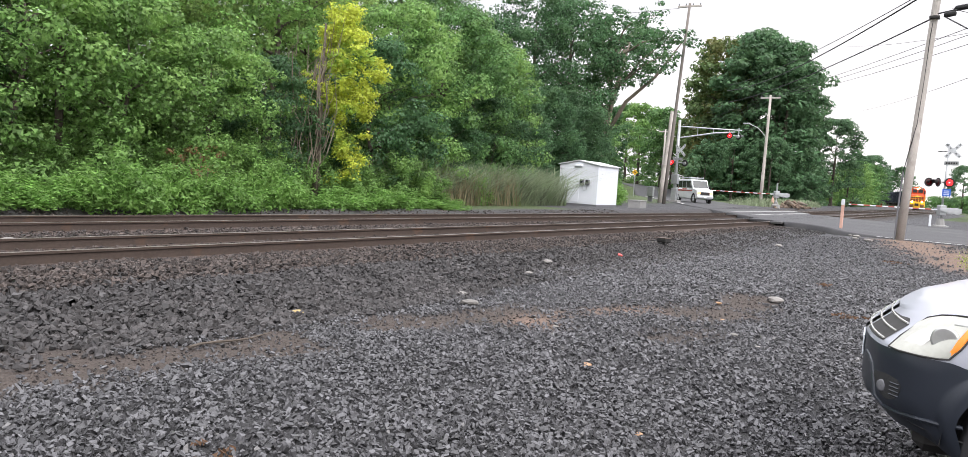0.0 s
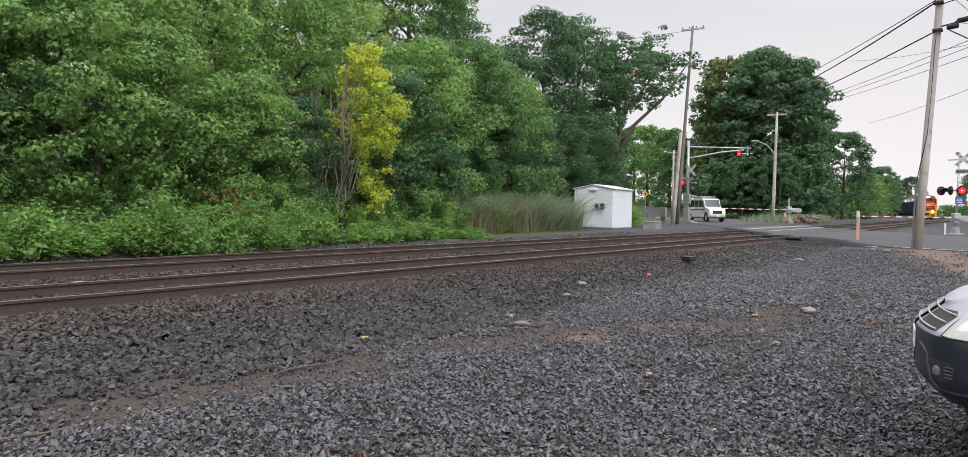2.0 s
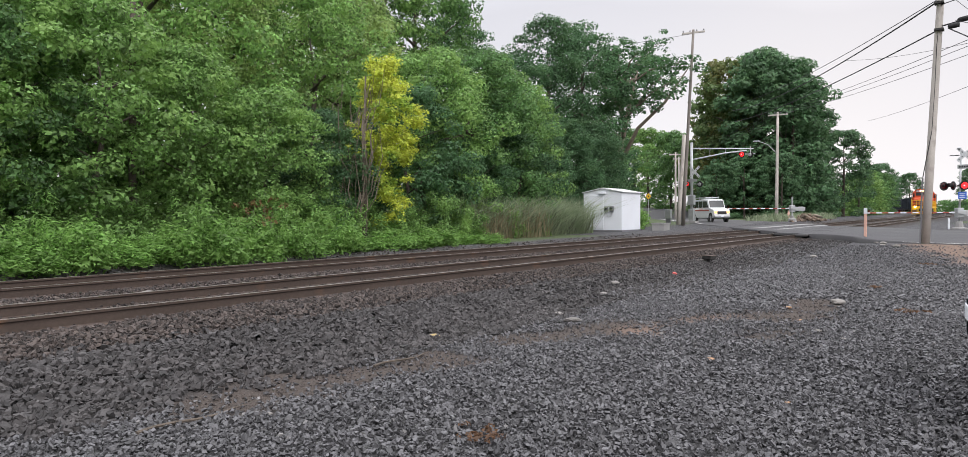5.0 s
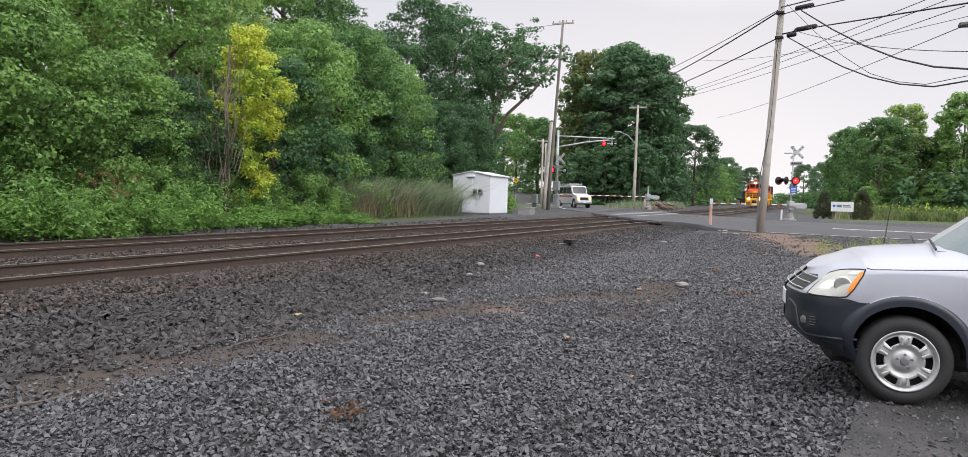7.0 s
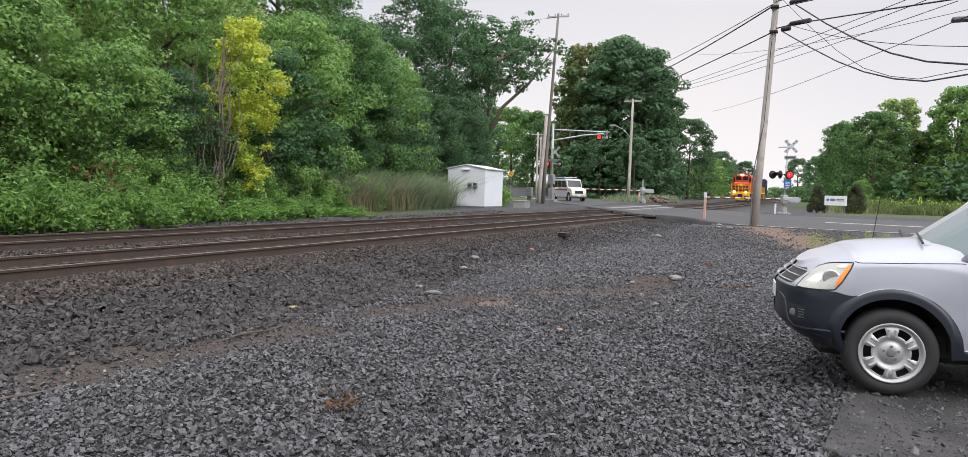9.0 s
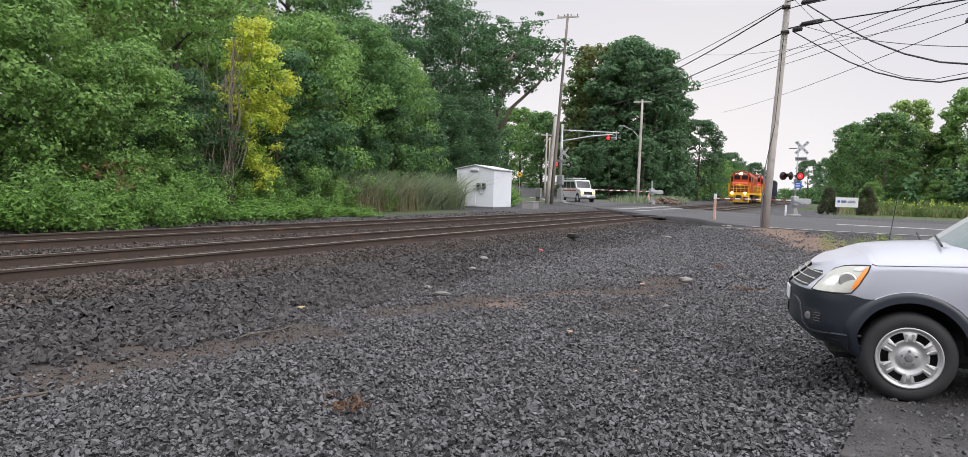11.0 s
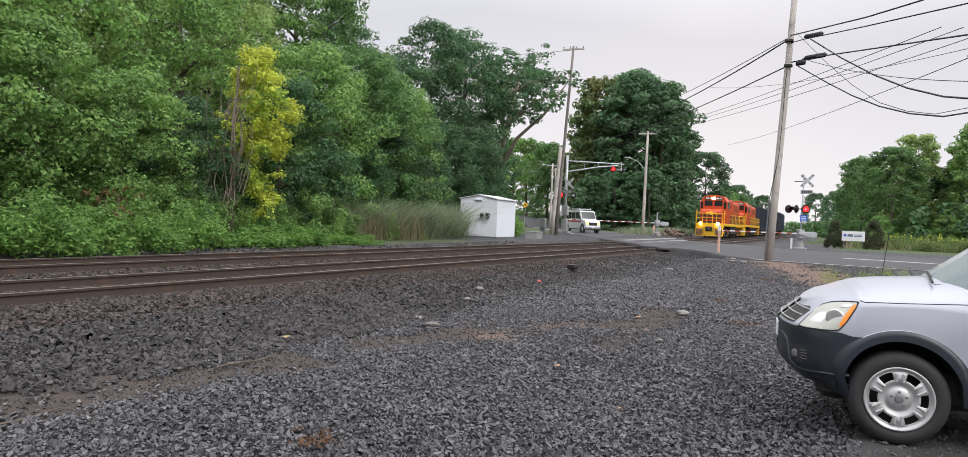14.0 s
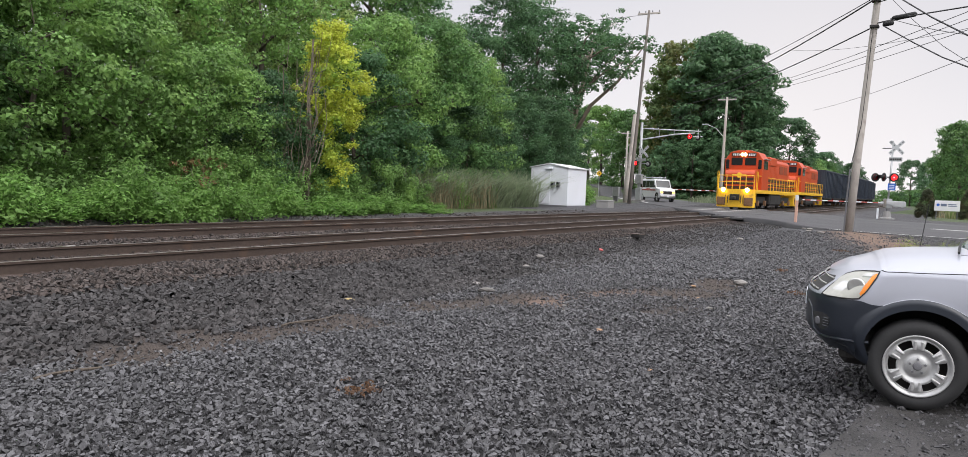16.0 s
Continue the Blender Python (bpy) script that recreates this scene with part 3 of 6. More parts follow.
# ---- trees ----
def leaf_cloud(name, seed, blobs, per, leaf, material, lift=0.45, shell=0.7, narrow=0.72):
    """Leaves in clumps: each blob is a centre, radii and a share of leaves."""
    rng = np.random.default_rng(seed)
    chunks = []
    for c, r, share in blobs:
        k = int(per * share)
        d = rng.normal(size=(k, 3))
        d /= np.linalg.norm(d, axis=1)[:, None]
        p = np.array(c) + d * np.array(r) * rng.uniform(shell, 1.08, (k, 1))
        nrm = d * 0.8 + np.array([0, 0, lift]) + rng.normal(size=(k, 3)) * 0.38
        nrm /= np.linalg.norm(nrm, axis=1)[:, None]
        u = np.cross(nrm, rng.normal(size=(k, 3)))
        u /= np.linalg.norm(u, axis=1)[:, None]
        w = np.cross(nrm, u)
        s = leaf * rng.uniform(0.6, 1.35, (k, 1))
        tip = -nrm * s * 0.15
        chunks.append(np.stack([p - u * s, p + u * s * 0.5 - w * s * narrow, p + u * s * 0.7 + w * s * narrow + tip], 1))
    co = np.concatenate(chunks).reshape(-1, 3)
    return bulk(name, co, len(co) // 3, material, 3)


def crown_blobs(rng, n, h0, h1, radius, size, top=0.75, low=0.8):
    """Clumps over a crown from height h0 to h1, narrowing to the top and a little to the bottom."""
    out = []
    for i in range(n):
        f = rng.random() ** 0.9
        z = h0 + (h1 - h0) * f
        width = radius * math.sqrt(max(0.03, 1 - abs((f - 0.42) / (0.60 if f > 0.42 else 0.75)) ** 2.2))
        a, d = rng.uniform(0, 2 * math.pi), width * math.sqrt(rng.uniform(0.25, 1.0)) * rng.uniform(0.8, 1.12)
        s = size * rng.uniform(0.55, 1.25)
        out.append(((d * math.cos(a), d * math.sin(a), z), (s, s, s * rng.uniform(0.5, 0.75)), s * s / size / size))
    return out


def trunk_mesh(seed, h, r, limbs, spread, name="trunk"):
    rng = random.Random(seed)
    bm = tube([(0, 0, -0.3), (0.03, 0, 0.4), (0.1, 0.05, h * 0.3), (rng.uniform(-0.3, 0.3), rng.uniform(-0.3, 0.3), h * 0.65), (0, 0, h * 0.92)], [r * 1.35, r, r * 0.8, r * 0.45, r * 0.08], 9)
    for i in range(limbs):
        z, a = h * rng.uniform(0.22, 0.75), rng.uniform(0, 6.28)
        e = spread * rng.uniform(0.5, 0.95)
        p = Vector((0, 0, z))
        mid = p + Vector((math.cos(a) * e * 0.5, math.sin(a) * e * 0.5, e * 0.3))
        end = p + Vector((math.cos(a + 0.3) * e, math.sin(a + 0.3) * e, e * rng.uniform(0.4, 0.9)))
        tube([p, mid, end], [r * 0.35, r * 0.22, r * 0.05], 6, bm)
    return mesh_of(bm, name, BARK, True)


def crown_kind(seed, n, h0, h1, radius, size, per, leaf):
    return leaf_cloud("crown", seed, crown_blobs(random.Random(seed), n, h0, h1, radius, size), per, leaf, LEAF_MID)


CROWNS = {k: crown_kind(*v) for k, v in {
    "broad": (11, 235, 1.0, 12, 4.2, 0.68, 142, 0.088),
    "round": (12, 250, 0.2, 10, 4.4, 0.66, 146, 0.086),
    "tall": (13, 250, 1.2, 15, 3.6, 0.70, 142, 0.091),
    "low": (14, 195, 0.0, 6.5, 2.9, 0.52, 146, 0.069),
    "far": (15, 165, 0.2, 14, 5.0, 0.9, 95, 0.18),
    "fartall": (16, 210, 0.2, 18, 4.8, 1.0, 78, 0.23)}.items()}
TRUNKS = {"broad": trunk_mesh(1, 11, 0.22, 9, 3.6), "round": trunk_mesh(2, 9.5, 0.2, 9, 3.6), "tall": trunk_mesh(3, 14.5, 0.24, 10, 3.2), "low": trunk_mesh(4, 6, 0.11, 7, 2.4), "far": trunk_mesh(5, 13, 0.28, 7, 4), "fartall": trunk_mesh(6, 17, 0.3, 8, 4)}


def tree(kind, x, y, scale, material, turn, label, group, wide=1.0, z=None):
    y += bend(x)
    t = thing("tree", pose(x, y, gz(x, y) if z is None else z, 0, 0, turn) @ Matrix.Diagonal((scale * wide, scale * wide, scale, 1)), label, "tree", group)
    part("trunk", TRUNKS[kind], None, t)
    c = part("crown", CROWNS[kind], None, t)
    c.material_slots[0].link = "OBJECT"
    c.material_slots[0].material = material
    return t


def woods():
    rng = random.Random(8)
    edge = "trees along the far side of the tracks"
    words = {LEAF_MID: "leafy green broadleaf tree at the wood's edge", LEAF_DARK: "dense dark green broadleaf tree in the wood", LEAF_BLUE: "bluish green leafy tree in the wood", LEAF_SUN: "pale yellowish green broadleaf tree in the wood", LEAF_LIGHT: "light green young broadleaf tree at the wood's edge"}
    # front row: lower growth that hangs to the ground
    for x, y, k, s, m in ((2.2, 12.6, "low", 1.25, LEAF_LIGHT), (5.4, 12.8, "low", 1.05, LEAF_MID), (8.2, 12.4, "low", 1.15, LEAF_LIGHT), (11.2, 12.6, "low", 0.95, LEAF_LIGHT), (13.9, 12.2, "low", 0.85, LEAF_LIGHT),
                          (16.4, 12.6, "low", 0.8, LEAF_DARK), (22.6, 13.4, "low", 1.1, LEAF_DARK), (25.5, 14.8, "round", 0.95, LEAF_LIGHT), (30.5, 15.5, "round", 1.05, LEAF_MID), (35.0, 16.8, "round", 0.98, LEAF_LIGHT), (33, 14.2, "low", 0.9, LEAF_DARK), (38.5, 17.5, "round", 0.8, LEAF_BLUE), (28, 13.6, "low", 0.8, LEAF_DARK)):
        tree(k, x, y, s * rng.uniform(0.96, 1.04), m, rng.uniform(0, 360), words[m], edge)
    # second row
    for x, y, k, s, m in ((4, 16.8, "broad", 1.15, LEAF_LIGHT), (8, 17.5, "tall", 1.05, LEAF_LIGHT), (12, 17, "broad", 1.15, LEAF_LIGHT), (16, 18, "tall", 0.92, LEAF_SUN), (20.5, 17.6, "broad", 1.0, LEAF_LIGHT), (24.5, 19.5, "tall", 0.92, LEAF_SUN), (41, 20, "broad", 1.0, LEAF_DARK), (46, 20, "tall", 1.07, LEAF_DARK), (51, 19.8, "tall", 1.1, LEAF_DARK), (43, 17, "round", 0.75, LEAF_DARK), (48.5, 18, "round", 0.8, LEAF_BLUE), (53, 19.5, "round", 0.75, LEAF_DARK)):
        tree(k, x, y, s, m, rng.uniform(0, 360), words[m], edge)
    # third row: LEAF_SUN paints its light haze into the leaves
    for x, y, s, m in ((13, 25, 1.15, LEAF_SUN), (20, 26, 1.08, LEAF_SUN), (27, 26, 1.08, LEAF_SUN), (34, 27, 1.22, LEAF_LIGHT), (40, 28, 1.22, LEAF_MID), (47, 30, 1.0, LEAF_DARK), (54, 30, 0.8, LEAF_DARK), (60, 33, 0.7, LEAF_MID)):
        tree("tall", x, y, s * 1.2, m, rng.uniform(0, 360), words[m], edge)
    # beyond the crossing
    far = "tall trees beyond the level crossing"
    # LEAF_BLUE on the tall ones puts distance haze into the leaf colour
    for x, y, k, s, m in ((116, 29, "fartall", 1.1, LEAF_RUST), (108, 26, "fartall", 1.3, LEAF_RUST), (112, 22, "fartall", 1.38, LEAF_BLUE), (104, 20, "fartall", 1.28, LEAF_BLUE), (104, 16, "fartall", 1.2, LEAF_BLUE), (112, 18, "fartall", 1.25, LEAF_BLUE), (119, 16.8, "fartall", 0.95, LEAF_BLUE), (128, 13.6, "far", 0.98, LEAF_BLUE), (122, 26, "fartall", 1.3, LEAF_BLUE), (98, 20.5, "far", 0.6, LEAF_BLUE), (97, 15.5, "far", 0.6, LEAF_BLUE), (100, 25, "far", 0.55, LEAF_BLUE), (106, 14, "far", 0.5, LEAF_BLUE), (115, 14, "far", 0.45, LEAF_BLUE),
                          (142, 13.5, "far", 0.56, LEAF_MID), (152, 14, "far", 0.59, LEAF_LIGHT), (163, 14.5, "far", 0.63, LEAF_LIGHT), (174, 14.5, "far", 0.64, LEAF_MID), (186, 14, "far", 0.66, LEAF_MID), (200, 14, "far", 0.70, LEAF_BLUE), (216, 14, "far", 0.70, LEAF_MID), (235, 14, "far", 0.73, LEAF_BLUE), (258, 14, "far", 1.1, LEAF_BLUE), (290, 14, "far", 1.2, LEAF_BLUE), (345, 12, "far", 1.2, LEAF_DARK), (352, 4, "far", 1.25, LEAF_DARK), (350, -3, "far", 1.2, LEAF_DARK), (345, -9, "far", 1.2, LEAF_DARK),
                          (84, 34, "far", 0.62, LEAF_MID), (90, 38, "far", 0.7, LEAF_MID), (98, 42, "far", 0.8, LEAF_LIGHT), (118, 37, "far", 0.85, LEAF_MID), (126, 42, "far", 1.0, LEAF_MID), (134, 50, "far", 1.1, LEAF_LIGHT), (110, 46, "far", 0.9, LEAF_DARK), (140, 36, "fartall", 1.2, LEAF_DARK), (150, 60, "far", 1.2, LEAF_MID)):
        tree(k, x, y, s, m, rng.uniform(0, 360), "tall dark green tree standing beyond the crossing" if m in (LEAF_DARK, LEAF_BLUE) else "distant green tree along the railway", far)
    near = "trees behind the sign across the road"
    for x, y, k, s, m in ((88, -13.2, "far", 0.76, LEAF_MID), (92, -15.5, "fartall", 0.69, LEAF_SUN), (94, -18.6, "fartall", 0.5, LEAF_DARK), (90, -21, "fartall", 0.74, LEAF_LIGHT), (92, -24, "fartall", 0.7, LEAF_MID), (98, -27, "fartall", 0.88, LEAF_MID), (86, -27.5, "far", 0.62, LEAF_MID), (88, -31, "fartall", 0.7, LEAF_SUN), (90, -34, "fartall", 0.72, LEAF_LIGHT), (100, -10.6, "far", 0.76, LEAF_MID), (112, -11, "far", 0.7, LEAF_MID), (126, -11, "far", 0.75, LEAF_MID), (142, -10.5, "far", 0.75, LEAF_BLUE), (165, -10.5, "far", 0.8, LEAF_MID), (190, -11, "far", 0.8, LEAF_BLUE), (220, -11, "far", 0.9, LEAF_BLUE), (260, -11, "far", 1.0, LEAF_BLUE), (112, -22, "far", 0.72, LEAF_MID), (84, -40, "far", 0.95, LEAF_DARK), (80, -47, "far", 0.9, LEAF_MID), (85, -12, "low", 0.5, LEAF_LIGHT), (86, -15, "low", 0.6, LEAF_MID), (85, -18, "low", 0.55, LEAF_LIGHT), (86, -21, "low", 0.65, LEAF_MID), (84, -24, "low", 0.55, LEAF_LIGHT), (83, -28, "low", 0.6, LEAF_MID), (82, -32, "low", 0.6, LEAF_LIGHT), (104, -16, "far", 0.6, LEAF_MID), (103, -21, "far", 0.6, LEAF_LIGHT)):
        tree(k, x, y, s, m, rng.uniform(0, 360), "pale yellowish green tree behind the roadside sign" if m is LEAF_SUN else "leafy green tree behind the roadside sign", near)


woods()


def far_woods():
    """The close growth behind the single trees, down to the ground."""
    rng = random.Random(19)
    for line, material, label in (([(96, 26), (140, 24), (340, 22)], LEAF_BLUE, "far green woods along the railway"), ([(98, -17), (150, -15), (340, -14)], LEAF_MID, "far green woods beside the railway"), ([(60, 40), (84, 44), (130, 58)], LEAF_MID, "far green woods beside the road"), ([(124, 16), (160, 15), (260, 14.5)], LEAF_LIGHT, "light green growth beside the tracks"), ([(104, -12.5), (150, -12), (260, -12)], LEAF_MID, "green growth beside the tracks"), ([(84, -14), (86, -26), (80, -48)], LEAF_DARK, "dense green growth behind the sign")):
        blobs = []
        for a, b in zip(line, line[1:]):
            for _ in range(int(math.hypot(b[0] - a[0], b[1] - a[1]) * 2.2)):
                t = rng.random()
                x, y = a[0] + (b[0] - a[0]) * t + rng.uniform(-1, 1), a[1] + (b[1] - a[1]) * t + rng.uniform(-1.5, 1.5)
                y += bend(x)
                s = rng.uniform(0.8, 1.5)
                blobs.append(((x, y, gz(x, y) + rng.uniform(0.2, 5.0)), (s, s, s * 0.7), s * s))
        tagged(new("far_woods", leaf_cloud("far_woods", 40, blobs, 34, 0.3, material)), label, "trees", kind="stuff")


far_woods()


# ---- yellowing tree with dead vines ----
def yellow_tree():
    t = thing("tree", pose(17.75, 11.3, gz(17.75, 11.3)) @ Matrix.Diagonal((1.1, 1.1, 0.92, 1)), "slender tree with bright yellow-green leaves and dry vines", "tree")
    rng = random.Random(31)
    blobs = []
    for i in range(260):
        f = rng.random()
        if f < 0.42 and rng.random() < 0.72:
            continue
        w = float(np.interp(f, (0, 0.3, 0.5, 0.75, 0.9, 1), (0.6, 0.7, 0.95, 1.25, 0.85, 0.3)))
        a, d = rng.uniform(0, 6.28), math.sqrt(rng.random())
        s = rng.uniform(0.16, 0.42)
        lean = 1.2 - 2.4 * max(0.0, f - 0.8)
        blobs.append(((lean + w * d * math.cos(a), -0.2 + w * d * math.sin(a), 0.8 + 7.0 * f + 0.5 * noise.noise(Vector((a * 2, f * 9, 1)))), (s, s, s * 0.85), s * s * 5))
    for i in range(16):
        s = rng.uniform(0.14, 0.26)
        blobs.append(((rng.uniform(-1.1, 0.2), rng.uniform(-0.4, 0.3), rng.uniform(3.9, 5.2)), (s, s, s * 0.7), s * s * 4))
    part("crown", leaf_cloud("yellow_crown", 5, blobs, 220, 0.056, LEAF_YELLOW, 0.45, 0.15), None, t, "yellow-green leaves")
    bm = tube([(0, 0, -0.2), (0.1, 0, 3), (0.2, 0, 7.2)], [0.13, 0.09, 0.03], 8)
    part("trunk", bm, BARK, t, soft=True)
    for i in range(40):
        a, z0 = rng.uniform(0, 6.28), rng.uniform(0.3, 4.5)
        x, y = -0.35 + 0.5 * math.cos(a), 0.1 + 0.5 * math.sin(a)
        pts = [(x, y, z0)]
        for k in range(4):
            x, y = x + rng.uniform(-0.35, 0.3), y + rng.uniform(-0.35, 0.25)
            pts.append((x, y - 0.15 * k, z0 + (k + 1) * rng.uniform(0.4, 0.95)))
        part("vine", tube(pts, [0.022, 0.02, 0.016, 0.012, 0.006], 5), DEADWOOD, t)


DEADWOOD = mat("dead_grey_brown_wood", (0.185, 0.152, 0.12), 0.95, 0, 0.3, 3, 25, 0.4, 0.006)
yellow_tree()


def open_tree():
    """A sparse tree whose limbs show against the sky."""
    t = thing("tree", pose(57.6, 20.0, gz(57, 20)) @ Matrix.Diagonal((1.4, 1.4, 1.2, 1)), "open-crowned tree with bare limbs showing against the sky", "tree")
    rng = random.Random(77)
    bm = tube([(0, 0, -0.3), (0.1, 0, 4), (0.5, -0.6, 8), (0.8, -1.2, 11.5)], [0.26, 0.2, 0.13, 0.04], 9)
    tube([(0.1, 0, 4), (0.6, -1.3, 7.2), (0.9, -3.0, 9.0), (1.0, -4.6, 11.5)], [0.16, 0.13, 0.1, 0.03], 8, bm)
    blobs = []
    for i in range(26):
        a, z = rng.uniform(-3.4, 1.6), rng.uniform(6.0, 11)
        e = rng.uniform(2.5, 5.2)
        p = Vector((0.3, -0.4, z))
        end = p + Vector((math.cos(a) * e, math.sin(a) * e, rng.uniform(1.2, 4.6)))
        mid = p.lerp(end, 0.5) + Vector((0, 0, 0.5))
        tube([p, mid, end], [0.075, 0.05, 0.015], 6, bm)
        for k in range(16):
            c = p.lerp(end, rng.uniform(0.45, 1.12)) + Vector((rng.uniform(-1.1, 1.1), rng.uniform(-1.1, 1.1), rng.uniform(-0.7, 0.8)))
            s = rng.uniform(0.28, 0.56)
            blobs.append((tuple(c), (s, s, s * 0.6), s * s))
    part("trunk", bm, DEADWOOD, t, soft=True)
    part("crown", leaf_cloud("open_crown", 9, blobs, 210, 0.11, LEAF_DARK), None, t)


open_tree()


def shrub_mesh(seed, n, radius, height, per, leaf, material):
    rng = random.Random(seed)
    blobs = []
    for i in range(n):
        a, d = rng.uniform(0, 6.28), radius * math.sqrt(rng.random())
        s = rng.uniform(0.18, 0.34)
        blobs.append(((d * math.cos(a), d * math.sin(a), height * rng.uniform(0.1, 1.0) * (1 - 0.5 * d / radius)), (s, s, s * 1.1), s * s * 12))
    return leaf_cloud("leaves", seed, blobs, per, leaf, material, 0.7, 0.3, 0.4)


def undergrowth():
    rng = random.Random(21)
    kinds = [shrub_mesh(s, 46, 0.9, 1.45, 70, 0.07, WEED) for s in (1, 2, 3)]
    for i in range(34):
        x = -3 + i * 0.8 + rng.uniform(-0.3, 0.3)
        line = 7.6 if x < 15 else 8.5
        t = thing("weed_clump", pose(x, line + rng.uniform(0, 1.6), gz(x, 8.6), 0, 0, rng.uniform(0, 360)) @ Matrix.Diagonal((1.1, 1.1, rng.uniform(0.4, 1.1) * (0.55 if x > 14 else 1), 1)), "bright green leafy weeds beside the tracks", "weeds", "weeds beside the tracks")
        part("leaves", kinds[i % 3], None, t)
    dark = [shrub_mesh(s, 70, 1.3, 2.6, 115, 0.066, LEAF_LIGHT) for s in (4, 5)]
    for i in range(22):
        x = -8 + i * 1.75 + rng.uniform(-0.4, 0.4)
        if 24 < x < 39:
            continue
        t = thing("shrub", pose(x, rng.uniform(10.8, 11.8), gz(x, 11), 0, 0, rng.uniform(0, 360)) @ Matrix.Diagonal((1, 1, rng.uniform(0.8, 1.25), 1)), "dense green shrub at the foot of the wood", "shrub", "shrubs at the wood's edge")
        part("leaves", dark[i % 2], None, t)
    for x, y, s in ((33.5, 13.2, 0.75), (35.6, 13.6, 0.8), (31.5, 12.6, 0.75), (28.5, 12.2, 0.8), (44.5, 12.6, 0.75), (46.5, 13.6, 0.8), (48.5, 14.4, 0.75), (50.5, 15.6, 0.8)):
        t = thing("shrub", pose(x, y, gz(x, y), 0, 0, x * 40) @ Matrix.Diagonal((s, s, s, 1)), "light green shrub behind the signal house", "shrub", "shrubs behind the signal house")
        part("leaves", kinds[0] if s < 0.78 else kinds[1], None, t)
        t.scale = (1.4, 1.4, 1.5)


undergrowth()


def sapling_and_dead_trunk():
    """A sapling with dried red leaves, and a bare trunk standing before the wood."""
    rust = leafy("dried_red_leaves", (0.26, 0.155, 0.08), (0.20, 0.15, 0.07), 0.4, 2)
    x, y = 12.35, 10.4
    t = thing("sapling", pose(x, y, gz(x, y)), "thin sapling with dried reddish-brown leaves", "sapling")
    rng = random.Random(6)
    blobs = [((rng.gauss(0, 0.35), rng.gauss(0, 0.3), 1.3 + rng.gauss(0, 0.25)), (0.16, 0.16, 0.12), 1) for _ in range(16)]
    part("crown", leaf_cloud("dry_leaves", 12, blobs, 26, 0.05, rust), None, t, "dried reddish leaves")
    for k in range(7):
        a = k * 0.9
        part("stem", tube([(0.05 * k, 0, -0.1), (0.1 + 0.25 * math.cos(a), 0.2 * math.sin(a), 0.7), (0.45 * math.cos(a), 0.35 * math.sin(a), 1.35 + 0.1 * (k % 3))], [0.022, 0.018, 0.006], 6), DEADWOOD, t)
    x, y = 9.55, 13.0
    t = thing("tree", pose(x, y, gz(x, y)), "bare brown trunk standing before the leafy wood", "tree")
    part("trunk", tube([(0, 0, -0.2), (0.03, 0, 3), (0.1, 0.02, 6), (0.2, 0, 11)], [0.12, 0.11, 0.10, 0.06], 10), BARK, t, soft=True)
    for z, dx in ((6.4, 0.9), (5.2, -0.7), (7.4, 0.6)):
        part("branch", tube([(0.1, 0, z), (0.1 + dx * 0.6, -0.1, z + 0.12), (0.1 + dx, -0.1, z + 0.05)], [0.04, 0.03, 0.01], 6), BARK, t)


sapling_and_dead_trunk()


def blades(name, n, area, h0, h1, width, material, label, seed, category, lean=0.25):
    """Upright narrow leaves, each bent once."""
    rng = np.random.default_rng(seed)
    x0, x1, y0, y1 = area
    x, y = rng.uniform(x0, x1, n), rng.uniform(y0, y1, n)
    z = np.array([gz(a, b) for a, b in zip(x, y)])
    h, a = rng.uniform(h0, h1, n), rng.uniform(0, 6.28, n)
    w = np.stack([np.cos(a), np.sin(a), np.zeros(n)], 1) * (width * rng.uniform(0.6, 1.4, n))[:, None]
    d = rng.normal(size=(n, 3)) * lean
    d[:, 2] = 0
    base = np.stack([x, y, z], 1)
    mid = base + d * h[:, None] * 0.3 + np.stack([0 * h, 0 * h, h * 0.6], 1)
    top = base + d * h[:, None] + np.stack([0 * h, 0 * h, h], 1)
    co = np.stack([base - w, base + w, mid + w, mid - w, mid - w, mid + w, top + w * 0.15, top - w * 0.15], 1).reshape(-1, 3)
    return tagged(new(name, bulk(name, co, n * 2, material)), label, category, kind="stuff")


blades("reeds", 6500, (23.5, 36.8, 11.3, 13.8), 0.5, 2.2, 0.021, REED, "tall grey-green reeds beside the signal house", 1, "reeds", 0.75)
blades("reeds", 420, (24.5, 31, 10.6, 12.0), 0.7, 1.9, 0.013, DRYREED, "dry brown reed stalks at the wood's edge", 2, "reeds")
blades("tall_grass", 4200, (69, 88, -26, -9.5), 0.3, 1.5, 0.02, GRASSY, "tall uncut grass behind the roadside sign", 3, "grass")
blades("tall_grass", 900, (69, 76, -24, -8.8), 0.3, 0.9, 0.02, DRYREED, "dry straw-coloured grass behind the roadside sign", 8, "grass")
blades("tall_grass", 2500, (70, 96, 8.6, 12.4), 0.3, 0.9, 0.02, REED, "rough grass beside the far gate", 4, "grass")
blades("tall_grass", 700, (-3, 24, 8.6, 9.6), 0.1, 0.3, 0.012, WEED, "short grass at the edge of the ballast", 5, "grass")


